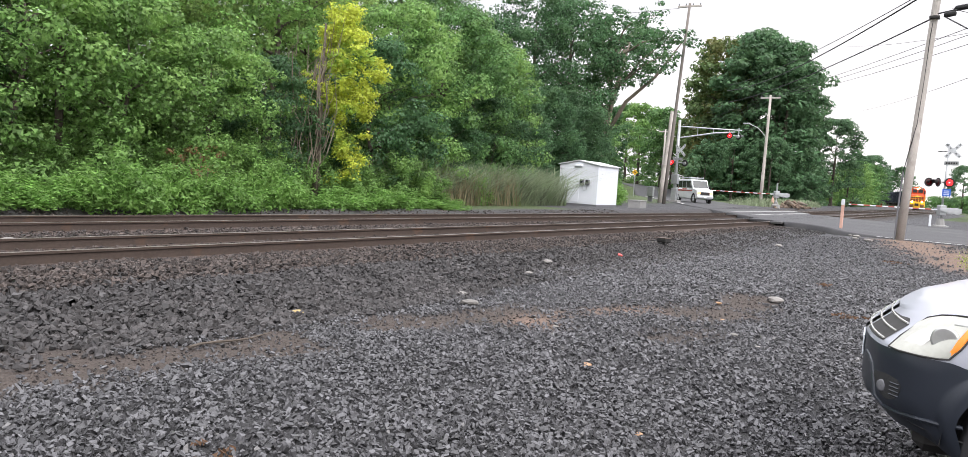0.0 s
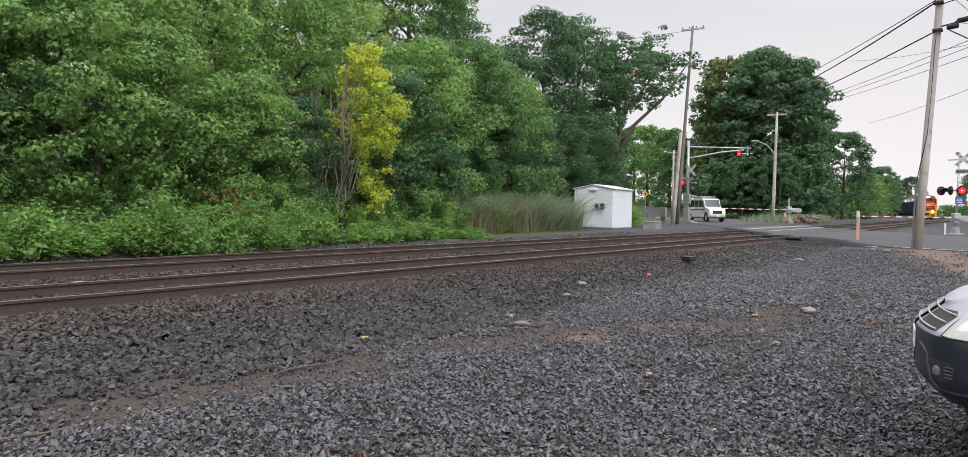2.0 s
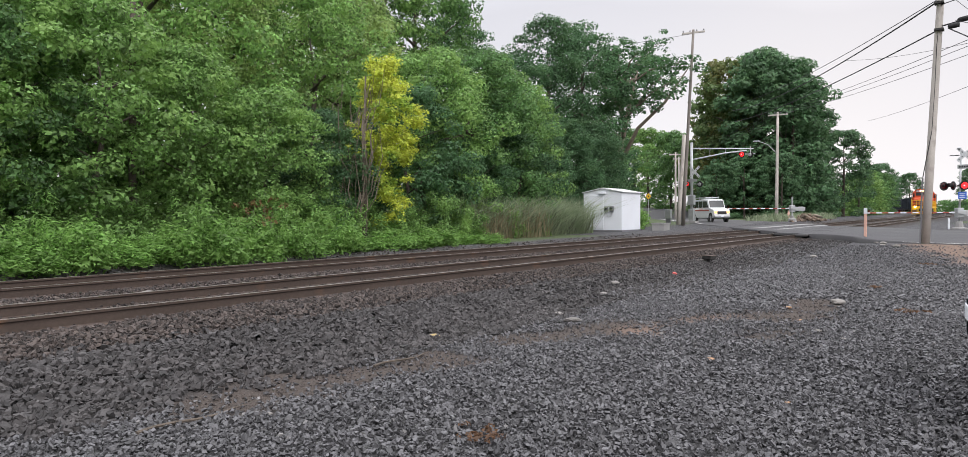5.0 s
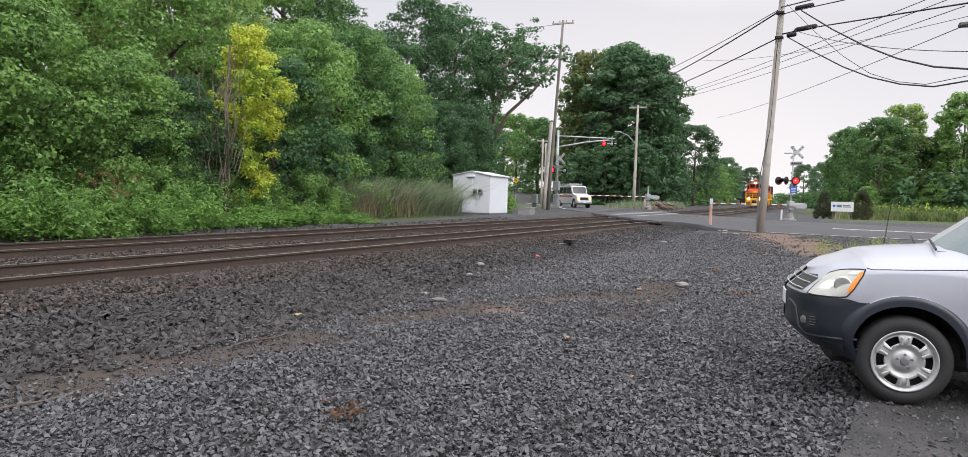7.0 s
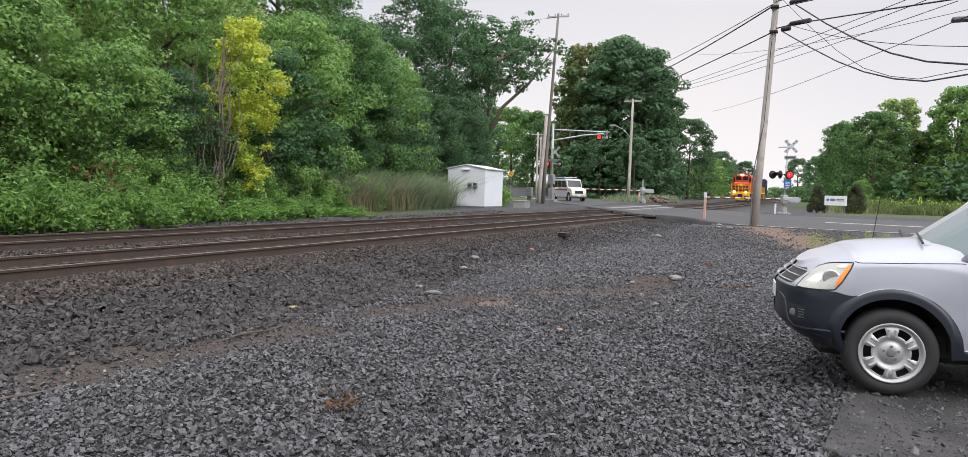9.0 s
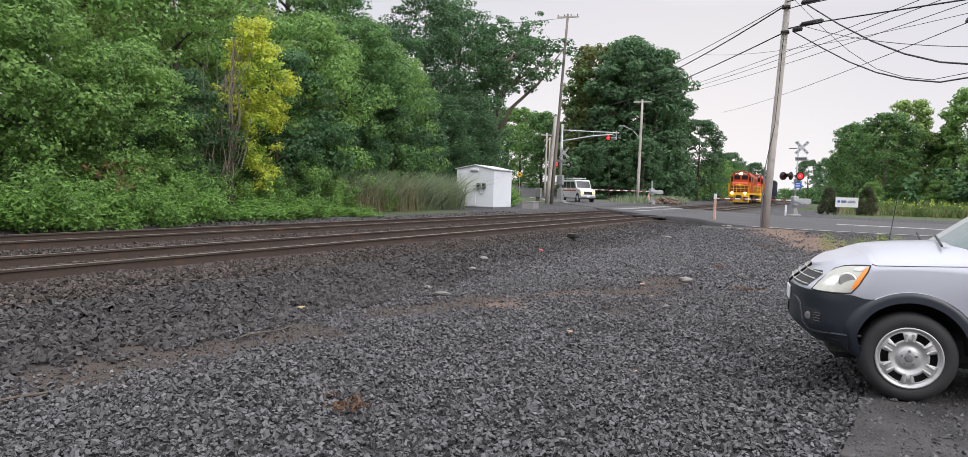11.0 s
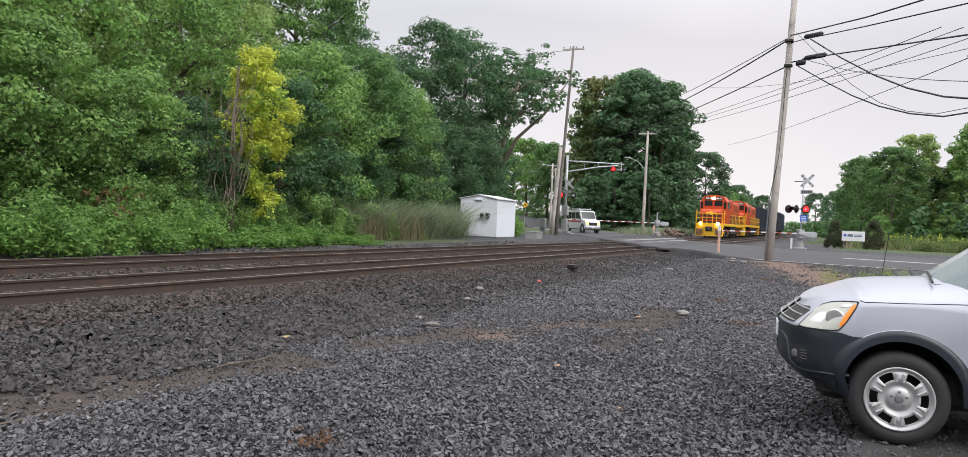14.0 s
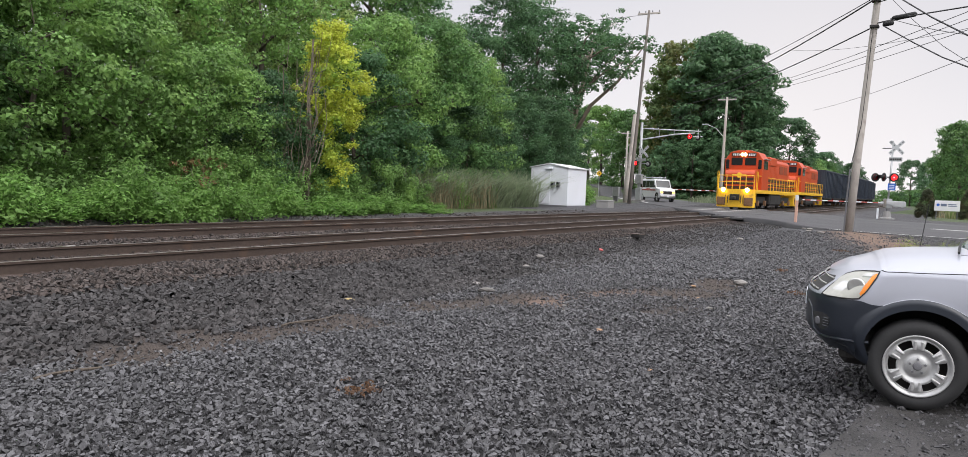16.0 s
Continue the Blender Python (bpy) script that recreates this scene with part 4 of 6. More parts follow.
def verge_weeds():
    me = shrub_mesh(41, 16, 0.26, 0.7, 46, 0.028, ROADWEED)
    for x, y, s in ((22.1, -8.9, 0.95), (24.7, -9.75, 0.7), (25.4, -10.45, 0.85), (25.1, -9.3, 0.4), (24.9, -10.1, 0.6), (26.0, -11.0, 0.7)):
        t = thing("weed_clump", pose(x, y, gz(x, y), 0, 0, x * 70) @ Matrix.Diagonal((s, s, s, 1)), "yellow-green weed growing at the road's edge", "weeds", "weeds at the road's edge")
        part("leaves", me, None, t)


verge_weeds()


def flowering_weeds():
    rng = random.Random(52)
    leaves = [shrub_mesh(61 + k, 34, 0.9, 1.3, 44, 0.08, GRASSY) for k in range(2)]
    heads = []
    for k in range(2):
        r = random.Random(70 + k)
        blobs = [((r.uniform(-0.8, 0.8), r.uniform(-0.8, 0.8), r.uniform(1.0, 1.4)), (0.06, 0.06, 0.08), 1) for _ in range(7)]
        heads.append(leaf_cloud("flower_heads", 80 + k, blobs, 10, 0.05, LEAF_YELLOW))
    for i in range(26):
        x, y = rng.uniform(70, 76), -12.6 - i * 0.5
        t = thing("flowering_weed", pose(x, y, gz(x, y), 0, 0, rng.uniform(0, 360)) @ Matrix.Diagonal((1, 1, rng.uniform(0.7, 1.15), 1)), "tall green weed with pale yellow flower heads", "weeds", "flowering weeds behind the sign")
        part("leaves", leaves[i % 2], None, t)
        part("flower_heads", heads[i % 2], None, t, "pale yellow flower heads", kind="stuff")


flowering_weeds()


# ---- signal house and its pedestal ----
def signal_house():
    t = thing("signal_house", pose(39.2, 10.6, gz(40, 11.5) + 0.03, 0, 0, 2) @ Matrix.Diagonal((1, 1, 1.1, 1)), "white steel signal house with a low gable roof", "signal house")
    part("body", prism([(0, 0.06), (2.6, 0.06), (2.6, 2.2), (1.3, 2.42), (0, 2.2)], 3.0, "x", 0, 0.012), WHITE, t)
    for a, b in ((-0.1, 1.3), (2.7, 1.3)):
        part("roof_panel", prism([(a, 2.2), (b, 2.44), (b, 2.49), (a, 2.25)], 3.16, "x", -0.08, 0.006), ROOFWHITE, t)
    part("base_frame", box(-0.03, 3.03, -0.03, 2.63, -0.3, 0.065, 0.01), GREY, t)
    door = part("door", box(-0.035, -0.002, 1.22, 2.42, 0.14, 2.05, 0.008), WHITE, t, "white steel door")
    part("handle", tube([(-0.07, 2.32, 1.0), (-0.07, 2.32, 1.2)], 0.015, 8), GRIME, door, "dark lever handle")
    part("hasp", box(-0.06, -0.036, 2.2, 2.4, 1.22, 1.27, 0.005), ALU, door)
    part("latch", box(-0.06, -0.036, 1.3, 1.36, 0.95, 1.15, 0.005), ALU, door)
    part("vent_hood", box(-0.16, -0.002, 1.05, 1.55, 2.12, 2.24, 0.02), WHITE, t)
    for y in (0.5, 0.88):
        m = part("meter_box", box(-0.16, -0.002, y, y + 0.26, 1.12, 1.42, 0.02), GREY, t, "grey meter box")
        part("meter_glass", tube([(-0.165, y + 0.13, 1.3), (-0.215, y + 0.13, 1.3)], 0.085, 16), GLASSDARK, m)
    part("conduit", tube([(-0.05, 0.66, 1.12), (-0.05, 0.7, 0.85), (-0.05, 0.88, 0.8), (-0.05, 0.98, 0.95), (-0.05, 0.98, 1.12)], 0.013, 6), ALU, t)
    for y in (0.02, 2.58):
        part("corner_trim", box(-0.012, -0.002, y - 0.02, y + 0.02, 0.07, 2.18, 0.003), WHITE, t)


ROOFWHITE = mat("weathered_white_roof", (0.60, 0.61, 0.62), 0.55, 0, 0.12, 1.5, 25, 0.1, 0.003, stain=((0.42, 0.40, 0.37), 1.2, 0.6))
signal_house()
p = thing("cable_vault", pose(42.7, 9.55, gz(42.7, 9.5), 0, 0, 4), "low pale concrete cable vault beside the signal house", "utility box")
part("box", box(-0.6, 0.6, -0.45, 0.35, -0.1, 0.42, 0.015), CONCRETE, p)
part("lid", box(-0.63, 0.63, -0.48, 0.38, 0.424, 0.49, 0.012), CONCRETE, p)


# ---- poles and wires ----
def pole(x, y, h, r0, r1, lean, material, label, z=None):
    z = gz(x, y) if z is None else z
    t = thing("utility_pole", pose(x, y, z), label, "utility pole", "utility poles")
    part("shaft", tube([(0, 0, -0.3), (lean[0] * 0.25, lean[1] * 0.25, h * 0.25), (lean[0] * 0.5, lean[1] * 0.5, h * 0.5), (lean[0] * 0.75, lean[1] * 0.75, h * 0.75), (lean[0], lean[1], h)], [r0, r0 * 0.95, (r0 + r1) / 2, r0 * 0.3 + r1 * 0.7, r1], 14), material, t, soft=True)
    return t


def crossarm(t, x, y, z, half, turn, pins=4):
    arm = part("crossarm", box(-0.06, 0.06, -half, half, -0.07, 0.07, 0.01), POLEWOOD, t, at=pose(x, y, z, 0, 0, turn))
    for k in range(pins):
        s = -half * 0.9 + 1.8 * half * k / (pins - 1)
        part("insulator", tube([(0, s, 0.07), (0, s, 0.16), (0, s, 0.24)], [0.02, 0.055, 0.03], 8), GREY, arm)


t = pole(34.7, -5.93, 14.5, 0.175, 0.125, (0.15, -0.72), POLEWOOD, "tall grey weathered wooden utility pole beside the road", 0.14)
part("riser_pipe", tube([(-0.12, 0.17, -0.1), (-0.1, 0.14, 1.6), (-0.09, 0.09, 2.8)], 0.035, 8), GREY, t, "grey cable riser pipe")
part("riser_cable", tube([(-0.09, 0.09, 2.8), (-0.13, -0.04, 3.6), (-0.1, -0.24, 4.8), (-0.07, -0.33, 6.5), (-0.05, -0.4, 8.4), (-0.03, -0.45, 9.2)], 0.018, 6), BLACK, t)
for z in (9.15, 10.3):
    part("clamp", box(-0.2, 0.2, -0.66, -0.3, z - 0.05, z + 0.05, 0.01), GRIME, t)
t = pole(57.3, 13.6, 16.5, 0.155, 0.10, (0.5, -0.75), DARKPOLE, "tall dark wooden utility pole with a crossarm", 0.42)
crossarm(t, 0.5, -0.75, 16.25, 0.95, 8)
t = pole(59.6, 14.9, 7.9, 0.2, 0.16, (0.3, -0.45), POLEWOOD, "short pale wooden pole leaning beside the dark one")
t = pole(74.7, 10.45, 11.0, 0.17, 0.11, (0, -0.12), POLEWOOD, "pale wooden utility pole with a crossarm beyond the crossing", 0.6)
crossarm(t, 0, -0.12, 10.75, 0.95, 0)
lum = part("lamp_arm", tube([(0, 0, 6.9), (-0.1, 0.8, 7.8), (-0.15, 1.7, 8.2)], 0.03, 8), ALU, t)
part("luminaire", box(-0.27, -0.03, 1.6, 2.25, 8.15, 8.27, 0.03), ALU, lum, "grey street light head")
for x, y, h in ((86, 25.5, 8.5), (100, 30.5, 9)):
    t = pole(x, y, h, 0.14, 0.1, (0, 0), POLEWOOD, "distant wooden utility pole beside the road")
    crossarm(t, 0, 0, h - 0.3, 0.8, 30)


def wire(points, r, label, sag=0.0):
    """A hanging cable; between two points it droops by sag."""
    if len(points) == 2:
        a, b = Vector(points[0]), Vector(points[1])
        points = [a.lerp(b, k / 16) - Vector((0, 0, sag * 4 * (k / 16) * (1 - k / 16))) for k in range(17)]
    tagged(part("cable", tube(points, r, 6), CABLE, soft=True), label, "cable", "overhead cables")


CABLE = mat("black_cable", (0.02, 0.02, 0.022), 0.7, 0, 0.15, 3, 30, 0)
THIN = "thin overhead power line against the sky"
THICK = "thick black overhead telephone cable"
wire([(34.7, -6.45, 10.57), (92, 20.2, 14.6)], 0.036, THICK, 0.9)
wire([(34.7, -6.45, 10.65), (90, 19.35, 15.0)], 0.02, THIN, 0.6)
wire([(34.7, -6.4, 9.3), (90, 19.3, 12.9)], 0.032, THICK, 0.5)
for (a, b) in (((25, -11.64, 8.2), (74.7, 11.2, 11.5)), ((25, -12.23, 8.14), (74.7, 10.4, 11.5)), ((25, -12.54, 7.84), (74.7, 9.5, 11.5)), ((22, -12.9, 6.9), (90, 4.44, 11.79)), ((74.7, 11.2, 11.5), (110, 34, 11)), ((74.7, 10.4, 11.5), (110, 33, 11)), ((74.7, 9.5, 11.5), (110, 32, 11)), ((74.7, 10.4, 8.5), (64, 15, 7.6)), ((86, 25.5, 8.3), (59.8, 14.6, 7.9)), ((57.8, 12.9, 16.6), (48, 30, 15))):
    wire([a, b], 0.014, THIN, 0.35)
wire([(34.75, -6.5, 9.45), (34.7, -7.5, 9.62), (24, -12.73, 7.71), (20, -14.8, 7.2)], 0.03, THICK)
wire([(33.65, -7.37, 10.22), (31.59, -8.7, 8.83), (29.41, -9.9, 7.63), (27.27, -10.89, 6.71), (24.88, -11.76, 5.97), (22.0, -12.53, 5.36), (19.12, -13.3, 4.75)], 0.03, THICK)
wire([(34.6, -6.75, 9.29), (32.71, -8.06, 8.11), (30.89, -9.15, 7.14), (29.08, -10.11, 6.38), (27.07, -11.0, 5.78), (24.88, -11.79, 5.34), (22.0, -12.54, 5.09), (19.12, -13.29, 4.84)], 0.026, THICK)
wire([(34.6, -6.7, 10.79), (32.71, -8.03, 8.99), (30.89, -9.14, 7.57), (29.08, -10.1, 6.52), (27.27, -10.91, 5.9), (25.42, -11.61, 5.5), (22.0, -12.54, 5.24), (18.58, -13.47, 4.98)], 0.012, THICK)
wire([(34.7, -6.5, 10.36), (34, -7.0, 10.3), (28, -9.54, 9.17), (22, -12.2, 8.1)], 0.024, THICK)
wire([(34.7, -6.45, 10.7), (28, -9.54, 9.5), (22, -12.2, 8.6)], 0.03, THICK)
wire([(34.7, -7.0, 9.6), (21, -13.0, 5.65)], 0.012, THIN, 0.3)
wire([(60, 1.65, 13.24), (21, -13.2, 6.85)], 0.01, THIN, 0.5)
for y, z, w in ((-7.55, 9.62, 0.5), (-7.45, 10.6, 0.42), (-6.95, 9.36, 0.22)):
    c = tube([(0, -w, 0), (0, -w * 0.85, 0), (0, w * 0.85, 0), (0, w, 0)], [0.04, 0.11, 0.11, 0.04], 12)
    tagged(part("splice_case", c, BLACK, soft=True, at=pose(34.55, y, z, -5, 0, -12)), "black cable splice case hung on the line", "splice case", "splice cases")
t = thing("street_lamp", pose(23.2, -14.2, gz(23, -14)), "street lamp on a tall wooden pole", "street lamp")
part("pole", tube([(0, 0, -0.2), (0, 0, 8.5)], [0.17, 0.13], 12), POLEWOOD, t, soft=True)
part("arm", tube([(0, 0, 6.2), (0.3, 0.6, 6.95), (0.6, 1.3, 7.1)], 0.03, 8), ALU, t)
part("lamp_head", box(0.42, 0.78, 1.25, 1.95, 7.0, 7.12, 0.03), GREY, t)


# ---- crossing signals ----
def signal_head(parent, x, y, z, face, lit, label):
    """A flashing light: round black background, hood and lens; face is its turn about the upright."""
    base = pose(x, y, z, 0, 0, face)
    h = part("signal_head", tube([(0.05, 0, 0), (0, 0, 0)], 0.30, 20), GRIME, parent, label, at=base)
    part("lens", tube([(-0.002, 0, 0), (-0.03, 0, 0)], [0.2, 0.18], 18), REDLIT if lit else DULLRED, h)
    if lit:
        part("lamp", tube([(-0.033, 0, 0), (-0.05, 0, 0)], [0.05, 0.03], 12), REDHOT, h)
    bm = bmesh.new()
    n = 14
    ring = [[bm.verts.new((-d, 0.175 * math.cos(a), 0.175 * math.sin(a))) for a in (math.pi * (k / (n - 1) * 1.3 - 0.15) for k in range(n))] for d in (0.0, 0.28)]
    for k in range(n - 1):
        bm.faces.new((ring[0][k], ring[0][k + 1], ring[1][k + 1], ring[1][k]))
    bmesh.ops.solidify(bm, geom=bm.faces[:], thickness=0.01)
    part("hood", bm, GRIME, h)
    part("housing", tube([(0.05, 0, 0), (0.2, 0, 0)], [0.16, 0.12], 14), ALU, h)
    return h


def crossbuck(parent, x, y, z, turn, size=0.62):
    for a in (45, -45):
        b = part("crossbuck_board", box(-0.012, 0.012, -size, size, -0.11, 0.11, 0.006), SIGNALWHITE, parent, "white reflective crossbuck board", at=pose(x - (0.0 if a > 0 else 0.03), y, z, 0, 0, turn) @ pose(0, 0, 0, a, 0, 0))
        for k in range(5):
            s = -size * 0.8 + k * size * 0.4
            if abs(s) > 0.1:
                part("letter_bar", box(-0.018, -0.0125, s - 0.08, s + 0.03, -0.035, 0.035), GREY, b)


def gate(parent, x, y, z, turn, length, sign):
    """Gate mechanism with counterweights and a lowered striped arm; turn is the arm's way."""
    m = part("gate_mechanism", box(-0.22, 0.22, -0.2, 0.2, -0.35, 0.3, 0.03), ALU, parent, "grey gate mechanism", at=pose(x, y, z, 0, 0, turn))
    for s in (-0.3, 0.3):
        part("counterweight_arm", prism([(-1.15, -0.18), (-0.9, -0.28), (0.3, -0.06), (0.3, 0.10), (-0.85, 0.16), (-1.15, 0.1)], 0.05, "y", s - 0.025, 0.01), ALU, m)
    k, a, w = 0, 0.3, 0.41
    while a < length:
        part("arm_band", box(a, min(a + w, length) - 0.002, -0.03, 0.03, -0.035, 0.035, 0.006), REDPAINT if k % 2 else WHITE, m)
        k, a = k + 1, a + w
    for a in (length * 0.35, length * 0.65, length - 0.1):
        part("arm_lamp", tube([(a, 0, 0.05), (a, 0, 0.17)], 0.05, 8), DULLRED, m)


def right_signal():
    z = 0.30
    t = thing("crossing_signal", pose(56, -6.05, z), "aluminium crossing signal mast with a lit red light and lowered gate", "crossing signal", "crossing signals")
    part("foundation", tube([(0, 0, -0.2), (0, 0, 0.08), (0, 0, 0.12), (0, 0, 0.55)], [0.55, 0.5, 0.28, 0.2], 8), CONCRETE, t)
    part("mast", tube([(0, 0, 0.5), (0, -0.1, 5.35)], 0.062, 12), ALU, t, soft=True)
    crossbuck(t, -0.12, -0.32, 5.0, -12)
    plate = part("track_count_sign", box(-0.012, 0.012, -0.42, 0.42, -0.14, 0.14, 0.006), ALU, t, "white sign plate", at=pose(-0.1, -0.3, 4.18, 0, 0, -12))
    for k in range(5):
        part("letter_bar", box(-0.02, -0.0125, -0.33 + 0.14 * k, -0.24 + 0.14 * k, -0.06, 0.06), GRIME, plate)
    part("light_bar", tube([(0, 0.95, 2.92), (0, -0.4, 2.95)], 0.035, 8), GRIME, t)
    signal_head(t, -0.12, -0.3, 2.92, -8, True, "lit red flashing light")
    signal_head(t, 0.12, -0.25, 2.92, 172, False, "unlit flashing light seen from behind")
    signal_head(t, -0.12, 0.36, 2.92, -60, False, "unlit flashing light")
    signal_head(t, -0.1, 0.85, 2.9, 40, False, "unlit flashing light")
    part("arm_bracket", tube([(0, 0.55, 4.95), (0, 0, 4.95)], 0.03, 6), GRIME, t)
    s = part("emergency_sign", box(-0.085, -0.07, -0.42, 0.06, 2.02, 2.5, 0.01), BLUE, t, "blue emergency notification sign")
    for k in range(3):
        part("letter_bar", box(-0.09, -0.086, -0.34, -0.02, 2.1 + 0.12 * k, 2.15 + 0.12 * k), WHITE, s)
    part("bell", tube([(0, 0, 5.35), (0, 0, 5.45), (0, 0, 5.5)], [0.1, 0.12, 0.03], 12), ALU, t)
    gate(t, 0.0, 0.0, 1.12, 127, 6.2, 1)
    t = thing("gate_bracket_post", pose(55.6, -5.5, z), "short pale steel post beside the crossing signal", "post")
    part("post", box(-0.06, 0.06, -0.06, 0.06, -0.1, 0.75, 0.01), WHITE, t)


right_signal()


def cantilever():
    t = thing("cantilever_signal", pose(64, 15.3, far_side(64)), "aluminium cantilever crossing signal with lit red lights", "crossing signal", "crossing signals")
    part("foundation", box(-0.5, 0.5, -0.5, 0.5, -0.3, 0.2, 0.03), CONCRETE, t)
    part("mast", tube([(0, 0, 0.1), (0, 0, 7.5)], [0.15, 0.12], 14), ALU, t, soft=True)
    part("upper_chord", tube([(0, 0, 6.95), (2.0, -5.05, 6.78)], 0.05, 8), ALU, t)
    part("lower_chord", tube([(0, 0, 5.9), (1.1, -2.8, 6.45), (1.8, -4.5, 6.62)], 0.06, 8), ALU, t)
    for s in (0.3, 0.55, 0.8):
        part("strut", tube([(2.0 * s, -5.05 * s, 6.95 - 0.2 * s), (2.0 * s, -5.05 * s, 5.95 + 0.68 * s)], 0.025, 6), ALU, t)
    part("end_post", tube([(1.9, -4.8, 6.1), (1.9, -4.8, 7.0)], 0.05, 8), ALU, t)
    signal_head(t, 1.65, -4.1, 6.3, -12, True, "lit red flashing light")
    signal_head(t, 2.0, -4.8, 6.25, 150, False, "unlit flashing light seen from behind")
    part("light_bar", tube([(1.6, -4.0, 6.3), (2.05, -5.2, 6.3)], 0.035, 8), ALU, t)
    crossbuck(t, -0.2, -0.35, 4.75, -12, 0.7)
    part("track_count_sign", box(-0.24, -0.21, -0.6, 0.3, 3.85, 4.1, 0.006), ALU, t)
    signal_head(t, -0.25, 0.42, 3.65, 0, True, "lit red flashing light")
    signal_head(t, 0.1, -0.75, 3.6, 170, False, "unlit flashing light seen from behind")
    part("light_bar", tube([(-0.1, 0.5, 3.65), (0, -0.8, 3.62)], 0.035, 8), ALU, t)
    part("relay_case", box(-0.3, 0.2, -0.3, 0.3, 1.7, 2.6, 0.03), ALU, t)
    part("base_case", box(-0.25, 0.25, -0.25, 0.25, 0.2, 1.3, 0.03), ALU, t)
    t = thing("signal_cabinet", pose(61.6, 16.6, far_side(61)), "small pale equipment cabinet beside the pole", "cabinet")
    part("body", box(-0.2, 0.2, -0.28, 0.28, 0.5, 1.35, 0.02), ALU, t)
    part("leg", box(-0.1, 0.1, -0.2, 0.2, -0.1, 0.5, 0.01), GREY, t)


cantilever()


def far_gate():
    t = thing("crossing_gate", pose(72.2, 8.35, far_side(72)), "grey crossing gate with a lowered red and white arm", "crossing gate", "crossing signals")
    part("foundation", tube([(0, 0, -0.2), (0, 0, 0.25), (0, 0, 0.3), (0, 0, 0.55)], [0.45, 0.38, 0.22, 0.18], 8), CONCRETE, t)
    part("post", tube([(0, 0, 0.4), (0, 0, 2.35)], 0.08, 10), ALU, t)
    gate(t, 0, 0, 1.25, 131.5, 9.8, 1)
    c = thing("traffic_cone", pose(74.8, 9.3, far_side(74)), "faded orange traffic cone beside the gate", "traffic cone")
    part("cone", tube([(0, 0, 0.03), (0, 0, 1.05)], [0.22, 0.06], 14), ORANGEPLASTIC, c)
    part("base", box(-0.25, 0.25, -0.25, 0.25, 0, 0.04, 0.01), BLACK, c)


far_gate()


def marker_post():
    t = thing("marker_post", pose(38.0, -3.1, lot(38) - 0.05), "faded orange plastic marker post with a white top", "marker post")
    part("post", prism([(-0.075, -0.02), (0.075, -0.02), (0.06, 0.02), (-0.06, 0.02)], 1.42, "z", -0.1, 0.005), ORANGEPLASTIC, t, at=pose(0, 0, 0, 1.2, 0, 78))
    part("cap", box(-0.078, 0.078, -0.024, 0.024, 1.322, 1.6, 0.01), WHITE, t, "white reflective top", at=pose(0, 0, 0, 1.2, 0, 78))


marker_post()


def track_box():
    t = thing("track_connection_box", pose(18.6, -1.95, gz(18.6, -1.95), 0, 0, -20), "small black track connection box on a stub post", "junction box")
    part("stub", tube([(0, 0, -0.1), (0, 0, 0.14)], 0.05, 8), GRIME, t)
    part("box", box(-0.12, 0.12, -0.17, 0.17, 0.12, 0.22, 0.025), GRIME, t)
    part("lid", box(-0.13, 0.13, -0.18, 0.18, 0.224, 0.245, 0.012), RAIL, t)
    part("lead_cable", tube([(0, 0.1, 0.1), (-0.1, 0.6, 0.06), (-0.5, 1.0, 0.1), (-0.6, 1.7, 0.16)], 0.02, 6), CABLEPALE, t, "pale cable to the rail")


CABLEPALE = mat("pale_grey_cable", (0.25, 0.23, 0.21), 0.8, 0, 0.2, 4, 30, 0)
track_box()


# ---- roadside sign and bushes ----
def roadside_sign():
    t = thing("roadside_sign", pose(65, -9.55, gz(65, -9.5) + 0.05, 0, 0, -8), "white business sign board between two evergreen bushes", "sign")
    part("board", box(-0.04, 0.04, -0.85, 0.85, 0.62, 1.42, 0.015), SIGNWHITE, t)
    for y in (-0.7, 0.7):
        part("post", box(-0.03, 0.03, y - 0.03, y + 0.03, -0.2, 0.62, 0.01), GREY, t)
    part("emblem", tube([(-0.042, 0.6, 1.08), (-0.052, 0.6, 1.08)], 0.11, 14), BLUE, t)
    for a, b, z, h in ((0.02, 0.42, 0.98, 0.2), (-0.62, -0.06, 1.1, 0.07), (-0.66, -0.06, 0.98, 0.07)):
        part("letter_bar", box(-0.052, -0.042, a, b, z, z + h, 0.004), SIGNINK, t)


SIGNWHITE = mat("white_sign_board", (0.72, 0.72, 0.74), 0.5, 0, 0.04, 2, 30, 0)
SIGNINK = mat("blue_grey_sign_letters", (0.13, 0.16, 0.24), 0.5, 0, 0.04, 2, 30, 0)
roadside_sign()
EVERGREEN = leafy("evergreen_needles", (0.062, 0.075, 0.036), (0.095, 0.085, 0.042), 0.5, 1.5)


